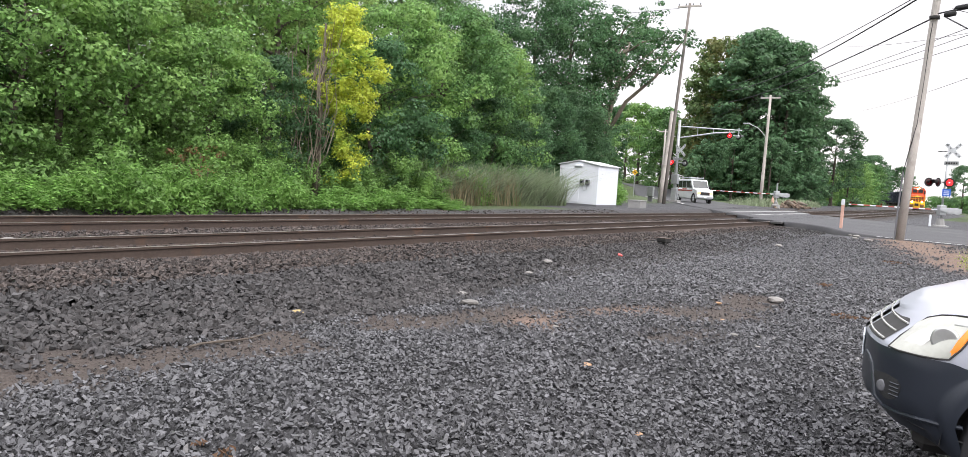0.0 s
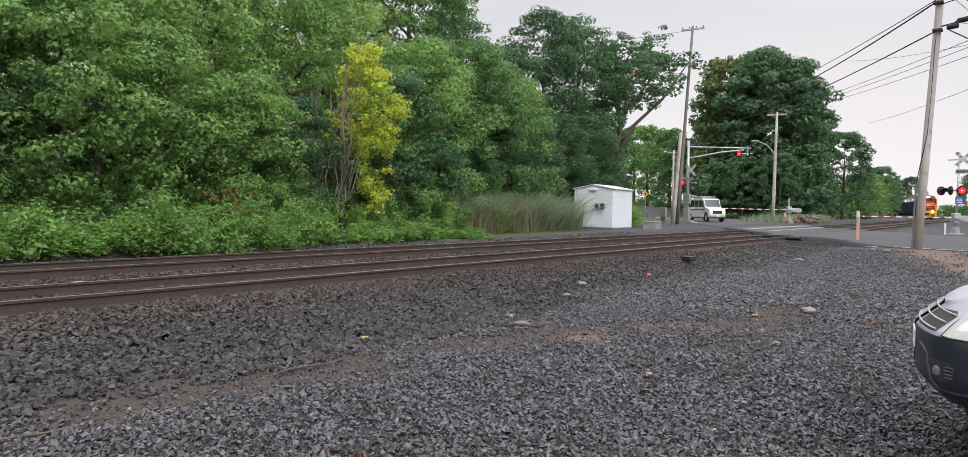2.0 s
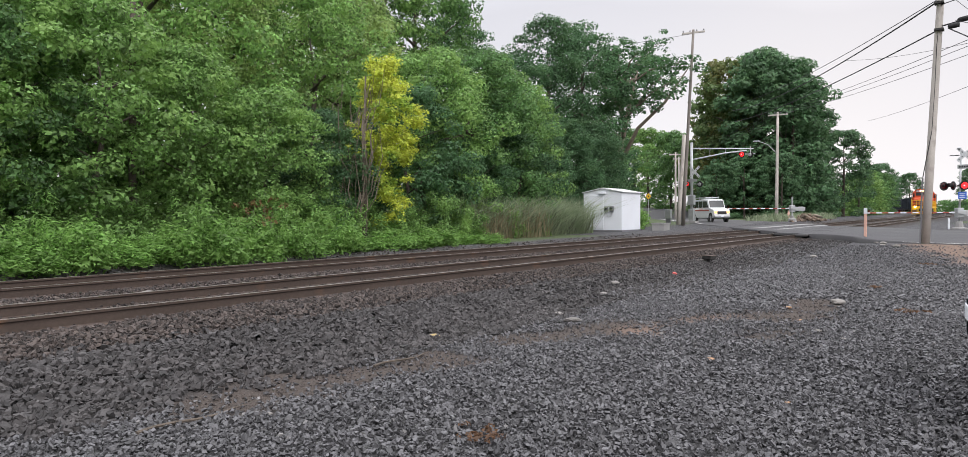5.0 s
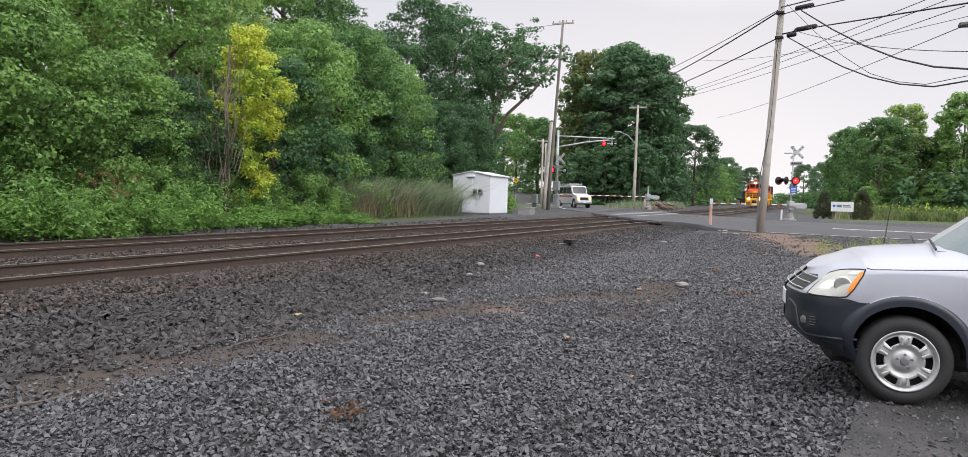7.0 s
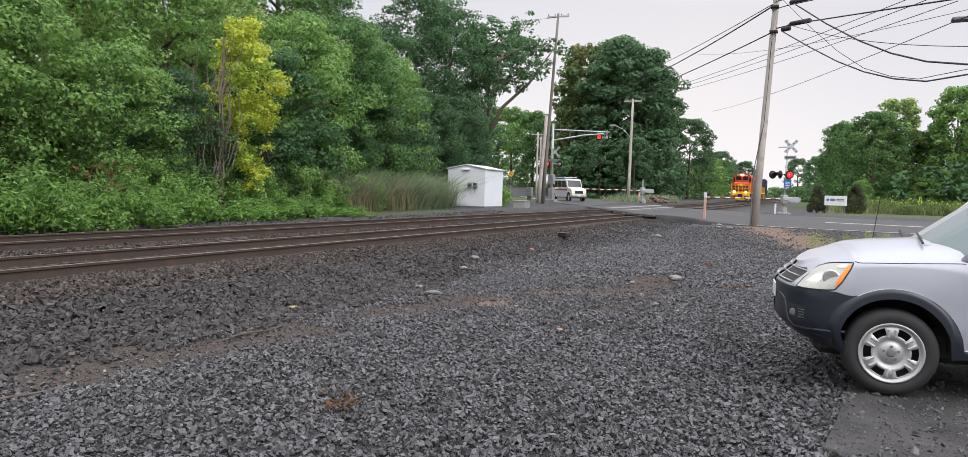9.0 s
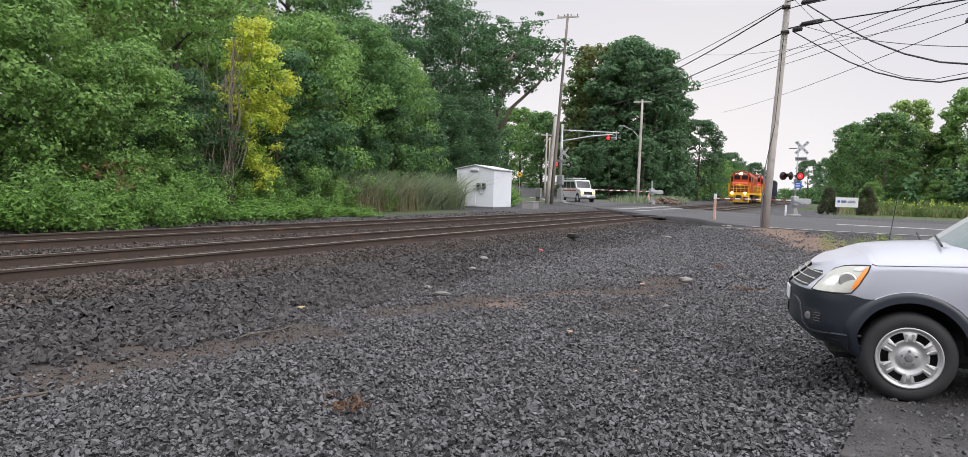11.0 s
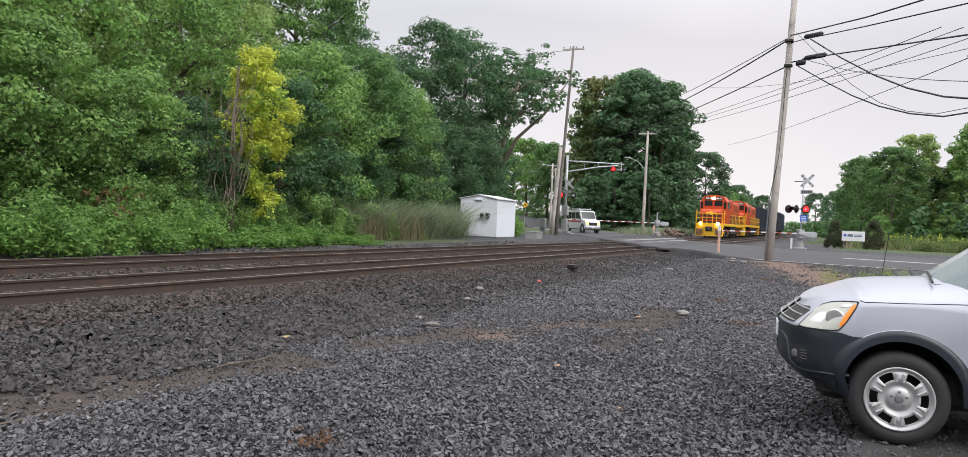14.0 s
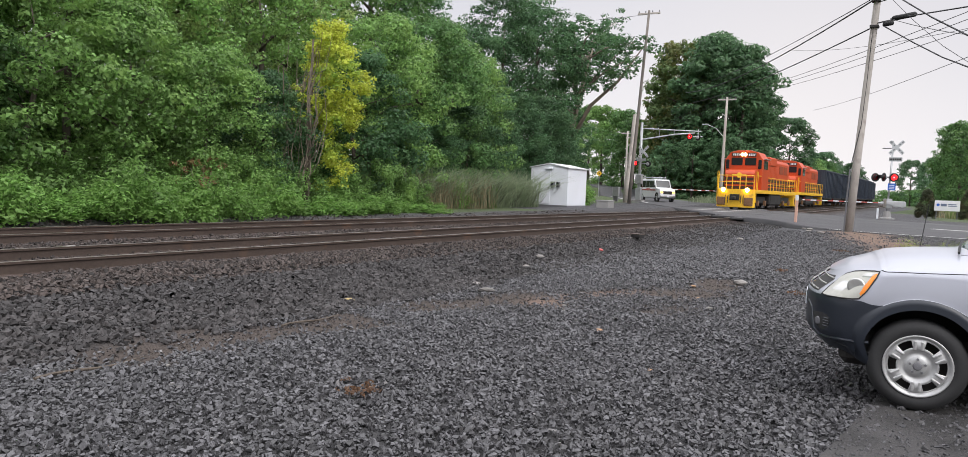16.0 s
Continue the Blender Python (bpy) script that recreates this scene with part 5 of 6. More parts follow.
def evergreens():
    rng = random.Random(14)
    blobs = []
    for i in range(120):
        f = rng.random()
        w = 0.78 * (1 - f) ** 0.55 * (0.75 + 0.25 * min(1, f * 6))
        a = rng.uniform(0, 6.28)
        s = rng.uniform(0.14, 0.26)
        blobs.append(((w * math.cos(a), w * math.sin(a), 0.15 + 2.0 * f), (s, s, s), s * s * 22))
    me = leaf_cloud("needles", 3, blobs, 110, 0.04, EVERGREEN)
    for x, y, s in ((66, -8.15, 1.0), (67.5, -11.1, 1.08)):
        t = thing("evergreen_bush", pose(x, y, gz(x, y) + 0.02, 0, 0, x * 30) @ Matrix.Diagonal((s, s, s, 1)), "clipped dark brownish-green evergreen bush beside the sign", "bush", "evergreens beside the sign")
        part("crown", me, None, t)
        part("trunk", tube([(0, 0, -0.1), (0, 0, 1.2)], [0.07, 0.03], 7), BARK, t)


evergreens()


def warning_sign():
    t = thing("warning_sign", pose(85, 28.7, gz(85, 28.7)), "yellow diamond warning sign on a post", "road sign")
    part("post", tube([(0, 0, -0.2), (0, 0, 3.2)], 0.04, 8), ALU, t)
    part("plate", box(-0.05, -0.03, -0.28, 0.28, -0.28, 0.28, 0.02), YELLOW, t, at=pose(0, 0, 3.0, 45, 0, 0))
    part("symbol", box(-0.06, -0.051, -0.12, 0.12, -0.04, 0.09), GRIME, t, at=pose(0, 0, 3.0, 45, 0, 0))


warning_sign()


def log_pile():
    rng = random.Random(19)
    for i in range(9):
        a = rng.uniform(-12, 12)
        ob = part("log", tube([(0, 0, 0), (1.5, 0.05, 0.02), (rng.uniform(3, 5), 0, 0)], [0.16, 0.15, 0.1], 8), DEADWOOD, soft=True)
        ob.matrix_world = pose(76 + rng.uniform(0, 7), 7.9 + rng.uniform(0, 1.2), far_side(78) + 0.12 + 0.14 * (i % 4), 0, rng.uniform(2, 9), a)
        tagged(ob, "grey-brown cut log dumped beside the tracks", "log", "logs beside the tracks")
    spots = [(rng.gauss(79, 2.6), rng.gauss(8.6, 0.5), 0) for _ in range(500)]
    spots = [(x, y, far_side(x) + max(0, 0.75 * math.exp(-((x - 79) / 3) ** 2 - ((y - 8.6) / 0.8) ** 2)) * rng.uniform(0.2, 1)) for x, y, _ in spots]
    stones("spoil_heap", spots, [rng.uniform(0.08, 0.2) for _ in spots], EARTH, "brown heap of earth and rubble beside the gate")


EARTH = mat("brown_earth", (0.13, 0.095, 0.07), 0.95, 0, 0.3, 2, 20, 0.5, 0.02, island=0.4)
log_pile()


# ---- loose stones, litter ----
RED_SCRAP = (15.1, -2.3)
def loose():
    ochre = mat("ochre_stone", (0.29, 0.215, 0.095), 0.85, 0, 0.2, 8, 60, 0.4, 0.004)
    tan = mat("tan_stone", (0.28, 0.17, 0.10), 0.85, 0, 0.2, 8, 60, 0.4, 0.004)
    rng = random.Random(12)
    for x, y, s, m, l in ((5.15, -2.93, 0.07, ochre, "yellow ochre stone lying on the ballast bank"), (5.48, -6.49, 0.05, tan, "small tan stone on the gravel"), (2.69, -5.94, 0.028, PALE, "small white stone on the gravel"), (7.31, -3.79, 0.13, PALE, "flat pale grey stone in the dirt"), (7.97, -3.16, 0.07, PALE, "pale stone on the ballast"), (11.5, -6.65, 0.12, PALE, "flat pale stone on the gravel"),
                          (25.1, -3.4, 0.13, PALE, "pale stone beside the crossing"), (10.67, -2.6, 0.07, PALE, "pale stone on the ballast"), (12.0, -2.2, 0.1, PALE, "pale stone on the ballast"), (1.47, -4.3, 0.03, PALE, "small white stone on the gravel"), (8.11, -7.02, 0.05, PALE, "small grey stone on the gravel"), (4.29, 2.6, 0.11, PALE, "white scrap between the tracks"), (32.5, -4.6, 0.12, PALE, "pale rubble beside the pole"), (34.0, -4.4, 0.15, PALE, "pale rubble beside the pole"), (35, -4.0, 0.1, PALE, "pale rubble beside the pole"), (31.6, -5.2, 0.14, PALE, "pale rubble beside the pole"),
                          (10.4, -6.11, 0.05, tan, "tan stone in the dirt"), (3.3, -5.2, 0.025, PALE, "small white stone on the gravel"), (4.1, -7.6, 0.03, tan, "small tan stone on the gravel"), (6.8, -5.4, 0.035, PALE, "small pale stone on the gravel"), (9.0, -6.6, 0.04, tan, "small tan stone on the gravel"), (7.7, -7.4, 0.03, PALE, "small pale stone on the gravel")):
        bm = bmesh.new()
        bmesh.ops.create_icosphere(bm, subdivisions=2, radius=s)
        for v in bm.verts:
            v.co *= 1 + 0.35 * noise.noise(v.co / s * 1.1 + Vector((x, y, 0)))
            v.co.z *= 0.4
        ob = part("stone", bm, m)
        z = gz(x, y) + 0.012 + s * 0.3
        ob.matrix_world = pose(x, y, z, 0, 0, rng.uniform(0, 360))
        tagged(ob, l, "stone", "loose stones")
    for x, y, c in ((3.35, -3.6, 0.03), (0.6, -3.9, 0.02)):
        pts = [(x + 0.16 * k, y + 0.05 * math.sin(k * 1.3), gz(x + 0.16 * k, y) + 0.035) for k in range(7)]
        tagged(part("stick", tube(pts, [0.016, 0.014, 0.014, 0.012, 0.01, 0.008, 0.004], 6), BARK), "dry grey stick lying on the gravel", "stick", "sticks")
    orange_leaf = leafy("dry_orange_leaves", (0.17, 0.095, 0.055), (0.12, 0.07, 0.045), 0.4, 3)
    for x, y, s in ((1.84, -6.14, 0.62), (10.7, -7.83, 0.7), (14.5, -6.8, 0.6), (22.0, -7.2, 1.0)):
        r = np.random.default_rng(int(x * 10))
        blobs = [((r.normal() * 0.16 * s, r.normal() * 0.16 * s, 0.03), (0.05, 0.05, 0.015), 1) for _ in range(12)]
        ob = tagged(new("leaf_litter", leaf_cloud("leaf_litter", int(x), blobs, 6, 0.025, orange_leaf)), "dry orange-brown leaves and chips on the gravel", "leaf litter", "leaf litter", "stuff")
        ob.matrix_world = pose(x, y, gz(x, y) + 0.035)
    red = mat("red_plastic", (0.38, 0.05, 0.045), 0.6, 0, 0.2, 8, 40, 0.1, 0.002)
    x, y = RED_SCRAP
    bm = prism([(-0.1, -0.04), (-0.03, -0.06), (0.09, -0.03), (0.11, 0.02), (0.02, 0.05), (-0.08, 0.04)], 0.03, "z", 0.0, 0.006)
    tagged(part("plastic_scrap", bm, red, at=pose(x, y, gz(x, y) + 0.04, 8, -6, 30)), "faded red plastic scrap lying on the ballast", "litter")


loose()


# ---- the silver car ----
SILVER = mat("silver_car_paint", (0.33, 0.34, 0.385), 0.36, 0.15, 0.03, 2, 200, 0.02, 0.0005)
SILVER.node_tree.nodes["Principled BSDF"].inputs["Coat Weight"].default_value = 0.4
CLAD = mat("dark_grey_bumper_plastic", (0.017, 0.021, 0.030), 0.36, 0, 0.1, 3, 150, 0.08, 0.001)
RIM = mat("silver_steel_wheel", (0.42, 0.42, 0.42), 0.42, 0.5, 0.1, 6, 60, 0.05, 0.001)
LENS = mat("cloudy_headlamp_lens", (0.36, 0.36, 0.32), 0.12, 0.2, 0.15, 9, 25, 0.1, 0.002)
BOWL = mat("headlamp_reflector", (0.55, 0.55, 0.53), 0.22, 0.6, 0.1, 9, 25, 0, 0.002)
INDICATOR = mat("amber_indicator_lens", (0.75, 0.22, 0.02), 0.2, 0, 0.08, 12, 60, 0.2, 0.002)
CARGLASS = mat("car_window_glass", (0.10, 0.14, 0.14), 0.05, 0, 0.05, 2, 20, 0)
ARCH, ARCH_Z = 0.385, 0.345
WHEELBASE = 2.62


def car_width(x):
    """Half the car's width along its length."""
    if x > 0.2:
        return 0.885 * max(0.0, 1 - ((x - 0.2) / 0.69) ** 2.8) ** 0.5
    if x < -3.2:
        return 0.885 * max(0.0, 1 - ((-3.2 - x) / 0.52) ** 3.5) ** 0.5
    return 0.885


def car_point(x, z):
    """The body's left side at a station and height, in the car's space, leaning in at the nose."""
    w = car_width(x)
    inset = 0.05 * smooth((z - 0.72) / 0.4) ** 1.5 + 0.05 * smooth((0.5 - z) / 0.3)
    front = smooth((x - 0.1) / 0.6)
    lean = front * (1.15 * max(0, z - 0.76) + 0.9 * max(0, 0.47 - z))
    return Vector(((x if x < 0.25 else 0.25 + (x - 0.25) * 0.86) - 0.3 * max(0.0, x - 0.75) - lean, -0.885 + max(0.0, w - inset * min(1, w * 2)), z))


def sill(x):
    return 0.33 - 0.035 * smooth((x + 0.6) / 0.4) + 0.065 * smooth((x - 0.45) / 0.2) + 0.06 * smooth((x - 0.75) / 0.14)


def arch_edge(x, r):
    best = sill(x) + (r - ARCH) * 0.9
    for c in (0.0, -WHEELBASE):
        d = abs(x - c)
        if d < r:
            best = max(best, ARCH_Z + math.sqrt(r * r - d * d))
    return best


def shoulder(x):
    return float(np.interp(x, (-0.4, 0, 0.3, 0.47, 0.6, 0.72, 0.8, 0.888), (1.005, 0.985, 0.975, 0.985, 0.975, 0.957, 0.935, 0.90)))


def car_body(t):
    bm = bmesh.new()
    xs = sorted(set([round(v, 3) for v in list(np.linspace(-3.72, -3.2, 10)) + list(np.linspace(-3.2, -0.55, 70)) + list(np.linspace(-0.55, 0.55, 62)) + list(np.linspace(0.55, 0.888, 22))]))
    grid = []
    for x in xs:
        e0, e1 = arch_edge(x, ARCH), arch_edge(x, ARCH + 0.075)
        line = 0.755 if x > 0.42 else 0.755 - 0.02 * smooth((0.42 - x) / 0.12)
        r2 = max(e1 + 0.004, line if x > 0.25 else e1 + 0.004)
        top = max(shoulder(x), r2 + 0.05)
        zs = [e0, e0 * 0.5 + e1 * 0.5, e1] + [e1 + (r2 - e1) * k for k in (0.2, 0.4, 0.6, 0.8, 1.0)] + [r2 + (top - r2) * k / 6 for k in range(1, 7)]
        row = [car_point(x, z) for z in zs]
        flare = 0.02
        for k in range(3):
            if any(abs(x - c) < ARCH + 0.16 for c in (0, -WHEELBASE)):
                row[k].y += flare
        edge = row[-1]
        crown = float(np.interp(x, (-0.4, 0, 0.2, 0.45, 0.7, 0.888), (0.13, 0.12, 0.10, 0.06, 0.025, 0.0)))
        for k in range(1, 9):
            s = k / 8
            yy = edge.y + (-0.885 - edge.y) * s
            row.append(Vector((edge.x, yy, edge.z + crown * (1 - (1 - s) ** 2.2) + 0.018 * smooth((s - 0.1) / 0.1))))
        grid.append(row)
    n = len(grid[0])
    left = [[bm.verts.new(p) for p in row] for row in grid]
    right = [[bm.verts.new((p.x, -1.77 - p.y, p.z)) for p in row[:-1]] + [left[i][-1]] for i, row in enumerate(grid)]
    for side, flip in ((left, False), (right, True)):
        for i in range(len(side) - 1):
            for k in range(n - 1):
                q = [side[i][k], side[i + 1][k], side[i + 1][k + 1], side[i][k + 1]]
                try:
                    f = bm.faces.new(q[::-1] if flip else q)
                except ValueError:
                    continue
                f.smooth = True
                x = (xs[i] + xs[i + 1]) / 2
                clad = k < 2 or (k < 7 and x > 0.25) or (k < 7 and x < -3.3)
                f.material_index = 1 if clad else 0
    bmesh.ops.remove_doubles(bm, verts=bm.verts[:], dist=0.0008)
    bmesh.ops.recalc_face_normals(bm, faces=bm.faces[:])
    body = part("body", bm, (SILVER, CLAD), t)
    return body


def side_patch(outline, lift, steps=14, rows=6):
    """A piece that follows the body's side: outline gives lower and upper height at each station."""
    bm = bmesh.new()
    x0, x1 = outline[0][0], outline[-1][0]
    grid = []
    for i in range(steps + 1):
        x = x0 + (x1 - x0) * i / steps
        lo = np.interp(x, [o[0] for o in outline], [o[1] for o in outline])
        hi = np.interp(x, [o[0] for o in outline], [o[2] for o in outline])
        row = []
        for k in range(rows + 1):
            z = lo + (hi - lo) * k / rows
            p = car_point(x, z)
            nx = (car_point(x + 0.01, z) - p).normalized()
            out = Vector((-nx.y, nx.x, 0)).normalized()
            if out.y < 0:
                out = -out
            bulge = lift * (0.4 + 0.6 * math.sin(math.pi * k / rows))
            row.append(bm.verts.new(p + out * bulge))
        grid.append(row)
    for a, b in zip(grid, grid[1:]):
        for k in range(rows):
            f = bm.faces.new((a[k], b[k], b[k + 1], a[k + 1]))
            f.smooth = True
    bmesh.ops.recalc_face_normals(bm, faces=bm.faces[:])
    if sum(f.normal.y for f in bm.faces) < 0:
        bmesh.ops.reverse_faces(bm, faces=bm.faces[:])
    return bm


def lathe(profile, n=40, bm=None):
    """A turned shape about the y axis: pairs of (y, radius)."""
    bm = bm or bmesh.new()
    rings = [[bm.verts.new((r * math.cos(a), y, r * math.sin(a))) for a in (2 * math.pi * k / n for k in range(n))] for y, r in profile]
    for p, q in zip(rings, rings[1:]):
        for k in range(n):
            f = bm.faces.new((p[k], q[k], q[(k + 1) % n], p[(k + 1) % n]))
            f.smooth = True
    return bm


def road_wheel(t, x, side, z=0.329, r=0.324):
    """Tyre, steel disc with six windows, hub and nuts; side +1 looks out to the left."""
    w = part("wheel", lathe([(-0.2, r * 0.62), (-0.21, r * 0.8), (-0.195, r * 0.95), (-0.16, r), (-0.06, r), (-0.015, r * 0.955), (0.0, r * 0.82), (-0.012, r * 0.66), (-0.03, r * 0.635)], 48), BLACK, t, "black tyre on a silver steel wheel", at=pose(x, 0 if side > 0 else -1.77, z, 0, 0, 0 if side > 0 else 180))
    k = 1.0
    part("rim", lathe([(-0.03, 0.218 * k), (-0.002, 0.222 * k), (0.0, 0.212 * k), (-0.02, 0.2 * k), (-0.028, 0.188 * k)], 48), RIM, w)
    part("wheel_well", lathe([(-0.028, 0.19 * k), (-0.09, 0.185 * k), (-0.09, 0.01)], 32), GRIME, w)
    # pressed disc: a dished plate with six small windows, twin ribs on each spoke
    bm = bmesh.new()
    radii = [(0.20, -0.026), (0.185, -0.02), (0.172, -0.012), (0.150, -0.008), (0.132, -0.008), (0.115, -0.014), (0.098, -0.026), (0.080, -0.030), (0.070, -0.018), (0.064, -0.012), (0.03, -0.011), (0.003, -0.011)]
    n = 72
    rings = [[bm.verts.new((q * math.cos(2 * math.pi * m / n), y, q * math.sin(2 * math.pi * m / n))) for m in range(n)] for q, y in radii]
    for row, (p, q) in enumerate(zip(rings, rings[1:])):
        for m in range(n):
            off = abs((m + 0.5) * 360 / n % 60 - 30)
            if (row == 2 and off > 13.5) or (row == 3 and off > 15.5) or (row == 1 and off > 16.5):
                continue
            f = bm.faces.new((p[m], q[m], q[(m + 1) % n], p[(m + 1) % n]))
            f.smooth = True
    bmesh.ops.recalc_face_normals(bm, faces=bm.faces[:])
    if sum(f.normal.y for f in bm.faces) < 0:
        bmesh.ops.reverse_faces(bm, faces=bm.faces[:])
    bmesh.ops.solidify(bm, geom=bm.faces[:], thickness=0.006)
    disc = part("disc", bm, RIM, w)
    for i in range(6):
        a = math.radians(60 * i + 30)
        for d in (-0.022, 0.022):
            part("rib", box(0.112, 0.178, d - 0.009, d + 0.009, -0.006, 0.007, 0.005), RIM, disc, at=pose(0, -0.008, 0) @ Matrix.Rotation(-a, 4, "Y") @ pose(0, 0, 0, 90, 0, 0))
    for i in range(5):
        a = math.radians(72 * i + 90)
        part("wheel_nut", tube([(0.05 * k * math.cos(a), -0.018, 0.05 * k * math.sin(a)), (0.05 * k * math.cos(a), 0.002, 0.05 * k * math.sin(a))], 0.009, 6), GREY, w)
    part("centre_cap", lathe([(-0.012, 0.03 * k), (-0.002, 0.028 * k), (0.0, 0.02 * k), (0.0, 0.001)], 20), GREY, w)
    return w


def silver_car():
    t = thing("parked_car", pose(3.72, -9.68, 0.052, 0, 0, 97), "silver compact sport utility car with dark grey bumper", "car")
    car_body(t)
    for x, s in ((0, 1), (0, -1), (-WHEELBASE, 1), (-WHEELBASE, -1)):
        road_wheel(t, x, s)
    for c in (0.0, -WHEELBASE):
        for y, d in ((0, -1), (-1.77, 1)):
            bm = lathe([(d * 0.02, 0.40), (d * 0.5, 0.40), (d * 0.5, 0.05)], 40)
            bmesh.ops.delete(bm, geom=[v for v in bm.verts if v.co.z < -0.02], context="VERTS")
            part("wheel_arch_liner", bm, GRIME, t, at=pose(c, y, ARCH_Z))
    part("underside", box(-3.5, 0.5, -1.55, -0.22, 0.24, 0.5, 0.05), GRIME, t)
    # headlight: tall lens swept back to a slanted amber corner
    lamp = part("headlight", side_patch([(0.416, 0.80, 0.86), (0.428, 0.776, 0.93), (0.47, 0.768, 0.972), (0.55, 0.764, 0.97), (0.66, 0.762, 0.96), (0.71, 0.766, 0.947), (0.728, 0.82, 0.937), (0.742, 0.88, 0.922)], 0.010, 30), LENS, t, "cloudy headlight with an amber corner")
    part("surround", tube([car_point(x, z) + Vector((0, 0.006, 0)) for x, z in ((0.416, 0.83), (0.428, 0.93), (0.47, 0.976), (0.56, 0.974), (0.66, 0.964), (0.71, 0.951), (0.742, 0.925), (0.732, 0.82), (0.712, 0.762), (0.66, 0.757), (0.55, 0.760), (0.47, 0.764), (0.428, 0.772), (0.416, 0.83))], 0.005, 6), GRIME, lamp)
    part("indicator", side_patch([(0.42, 0.81, 0.86), (0.432, 0.79, 0.94), (0.455, 0.795, 0.96), (0.475, 0.84, 0.96), (0.49, 0.915, 0.955)], 0.014, 12), INDICATOR, lamp, "amber indicator")
    p = car_point(0.552, 0.855)
    part("reflector", lathe([(0, 0.062), (0.006, 0.062), (0.008, 0.05), (0.003, 0.02), (0.003, 0.002)], 24), BOWL, lamp, at=pose(p.x, p.y + 0.012, 0.855, 0, 0, -20))
    part("reflector_block", side_patch([(0.60, 0.80, 0.90), (0.69, 0.80, 0.89)], 0.014, 6), BOWL, lamp)
    part("upper_reflector", side_patch([(0.50, 0.925, 0.96), (0.60, 0.92, 0.955)], 0.013, 6), BOWL, lamp)
    # grille, plate and lower openings at the nose
    part("grille", side_patch([(0.762, 0.775, 0.87), (0.80, 0.772, 0.895), (0.85, 0.772, 0.885), (0.884, 0.772, 0.88)], 0.004, 14), GRIME, t, "black grille")
    for k in range(3):
        z = 0.785 + 0.045 * k
        pts = [car_point(x, z) + Vector((0.004, 0.004, 0)) for x in (0.772, 0.80, 0.84, 0.865, 0.88, 0.888)]
        pts += [Vector((p.x, -1.77 - p.y, z)) for p in pts[::-1]]
        part("grille_bar", tube(pts, 0.007, 6), BOWL, t, "chrome grille bar")
    part("number_plate", box(0.757, 0.767, -1.04, -0.73, 0.60, 0.72, 0.004), WHITE, t, "white number plate")
    fog = part("fog_lamp_recess", side_patch([(0.628, 0.56, 0.58), (0.645, 0.51, 0.61), (0.70, 0.49, 0.62), (0.745, 0.52, 0.615), (0.775, 0.575, 0.605)], 0.004, 12), BLACK, t)
    p = car_point(0.725, 0.55)
    part("fog_lamp", lathe([(0, 0.032), (0.006, 0.03), (0.009, 0.02), (0.009, 0.002)], 18), GREY, fog, at=pose(p.x, p.y + 0.006, 0.55, 0, 0, -45))
    for k in range(4):
        z = 0.525 + 0.02 * k
        part("slat", tube([car_point(0.64, z) + Vector((0, 0.006, 0)), car_point(0.685, z) + Vector((0, 0.006, 0))], 0.004, 5), CLAD, fog)
    part("bumper_lip", tube([car_point(x, z) + Vector((0.0, 0.004, 0)) for x, z in ((0.33, 0.46), (0.45, 0.452), (0.56, 0.45), (0.66, 0.44), (0.735, 0.44), (0.758, 0.48), (0.776, 0.54), (0.80, 0.63), (0.83, 0.655), (0.856, 0.66))], 0.011, 8), CLAD, t)
    part("valance_seam", tube([car_point(x, z) + Vector((0.0, 0.001, 0)) for x, z in ((0.34, 0.385), (0.45, 0.39), (0.56, 0.40), (0.64, 0.41))], 0.004, 6), BLACK, t)
    # cabin
    bm = bmesh.new()
    lo = [(-0.50, -0.10, 1.03), (-3.62, -0.10, 1.03), (-3.62, -1.67, 1.03), (-0.50, -1.67, 1.03), (-0.27, -1.25, 1.08), (-0.24, -0.885, 1.09), (-0.27, -0.52, 1.08)]
    hi = [(-1.08, -0.28, 1.58), (-3.35, -0.28, 1.60), (-3.35, -1.49, 1.60), (-1.08, -1.49, 1.58), (-0.96, -1.2, 1.60), (-0.93, -0.885, 1.605), (-0.96, -0.57, 1.60)]
    a, b = [bm.verts.new(p) for p in lo], [bm.verts.new(p) for p in hi]
    for k in range(len(a)):
        bm.faces.new((a[k], a[(k + 1) % len(a)], b[(k + 1) % len(a)], b[k]))
    bm.faces.new(b)
    bmesh.ops.recalc_face_normals(bm, faces=bm.faces[:])
    part("window_glass", bm, CARGLASS, t, "greenish tinted glass")
    part("roof", box(-3.45, -0.98, -1.53, -0.24, 1.585, 1.665, 0.035, segments=3), SILVER, t, soft=True)
    for y, e in ((-0.10, -0.27), (-1.67, -1.50)):
        part("windscreen_pillar", tube([(-0.46, y, 1.02), (-1.04, e, 1.6)], [0.035, 0.04], 8), SILVER, t, soft=True)
        for x in (-1.6, -2.65, -3.5):
            part("pillar", tube([(x, y, 1.05), (x + (0.12 if x < -3 else 0), e, 1.6)], 0.04, 8), GRIME, t)
    part("scuttle", box(-0.36, -0.26, -1.45, -0.42, 1.07, 1.115, 0.01), CLAD, t)
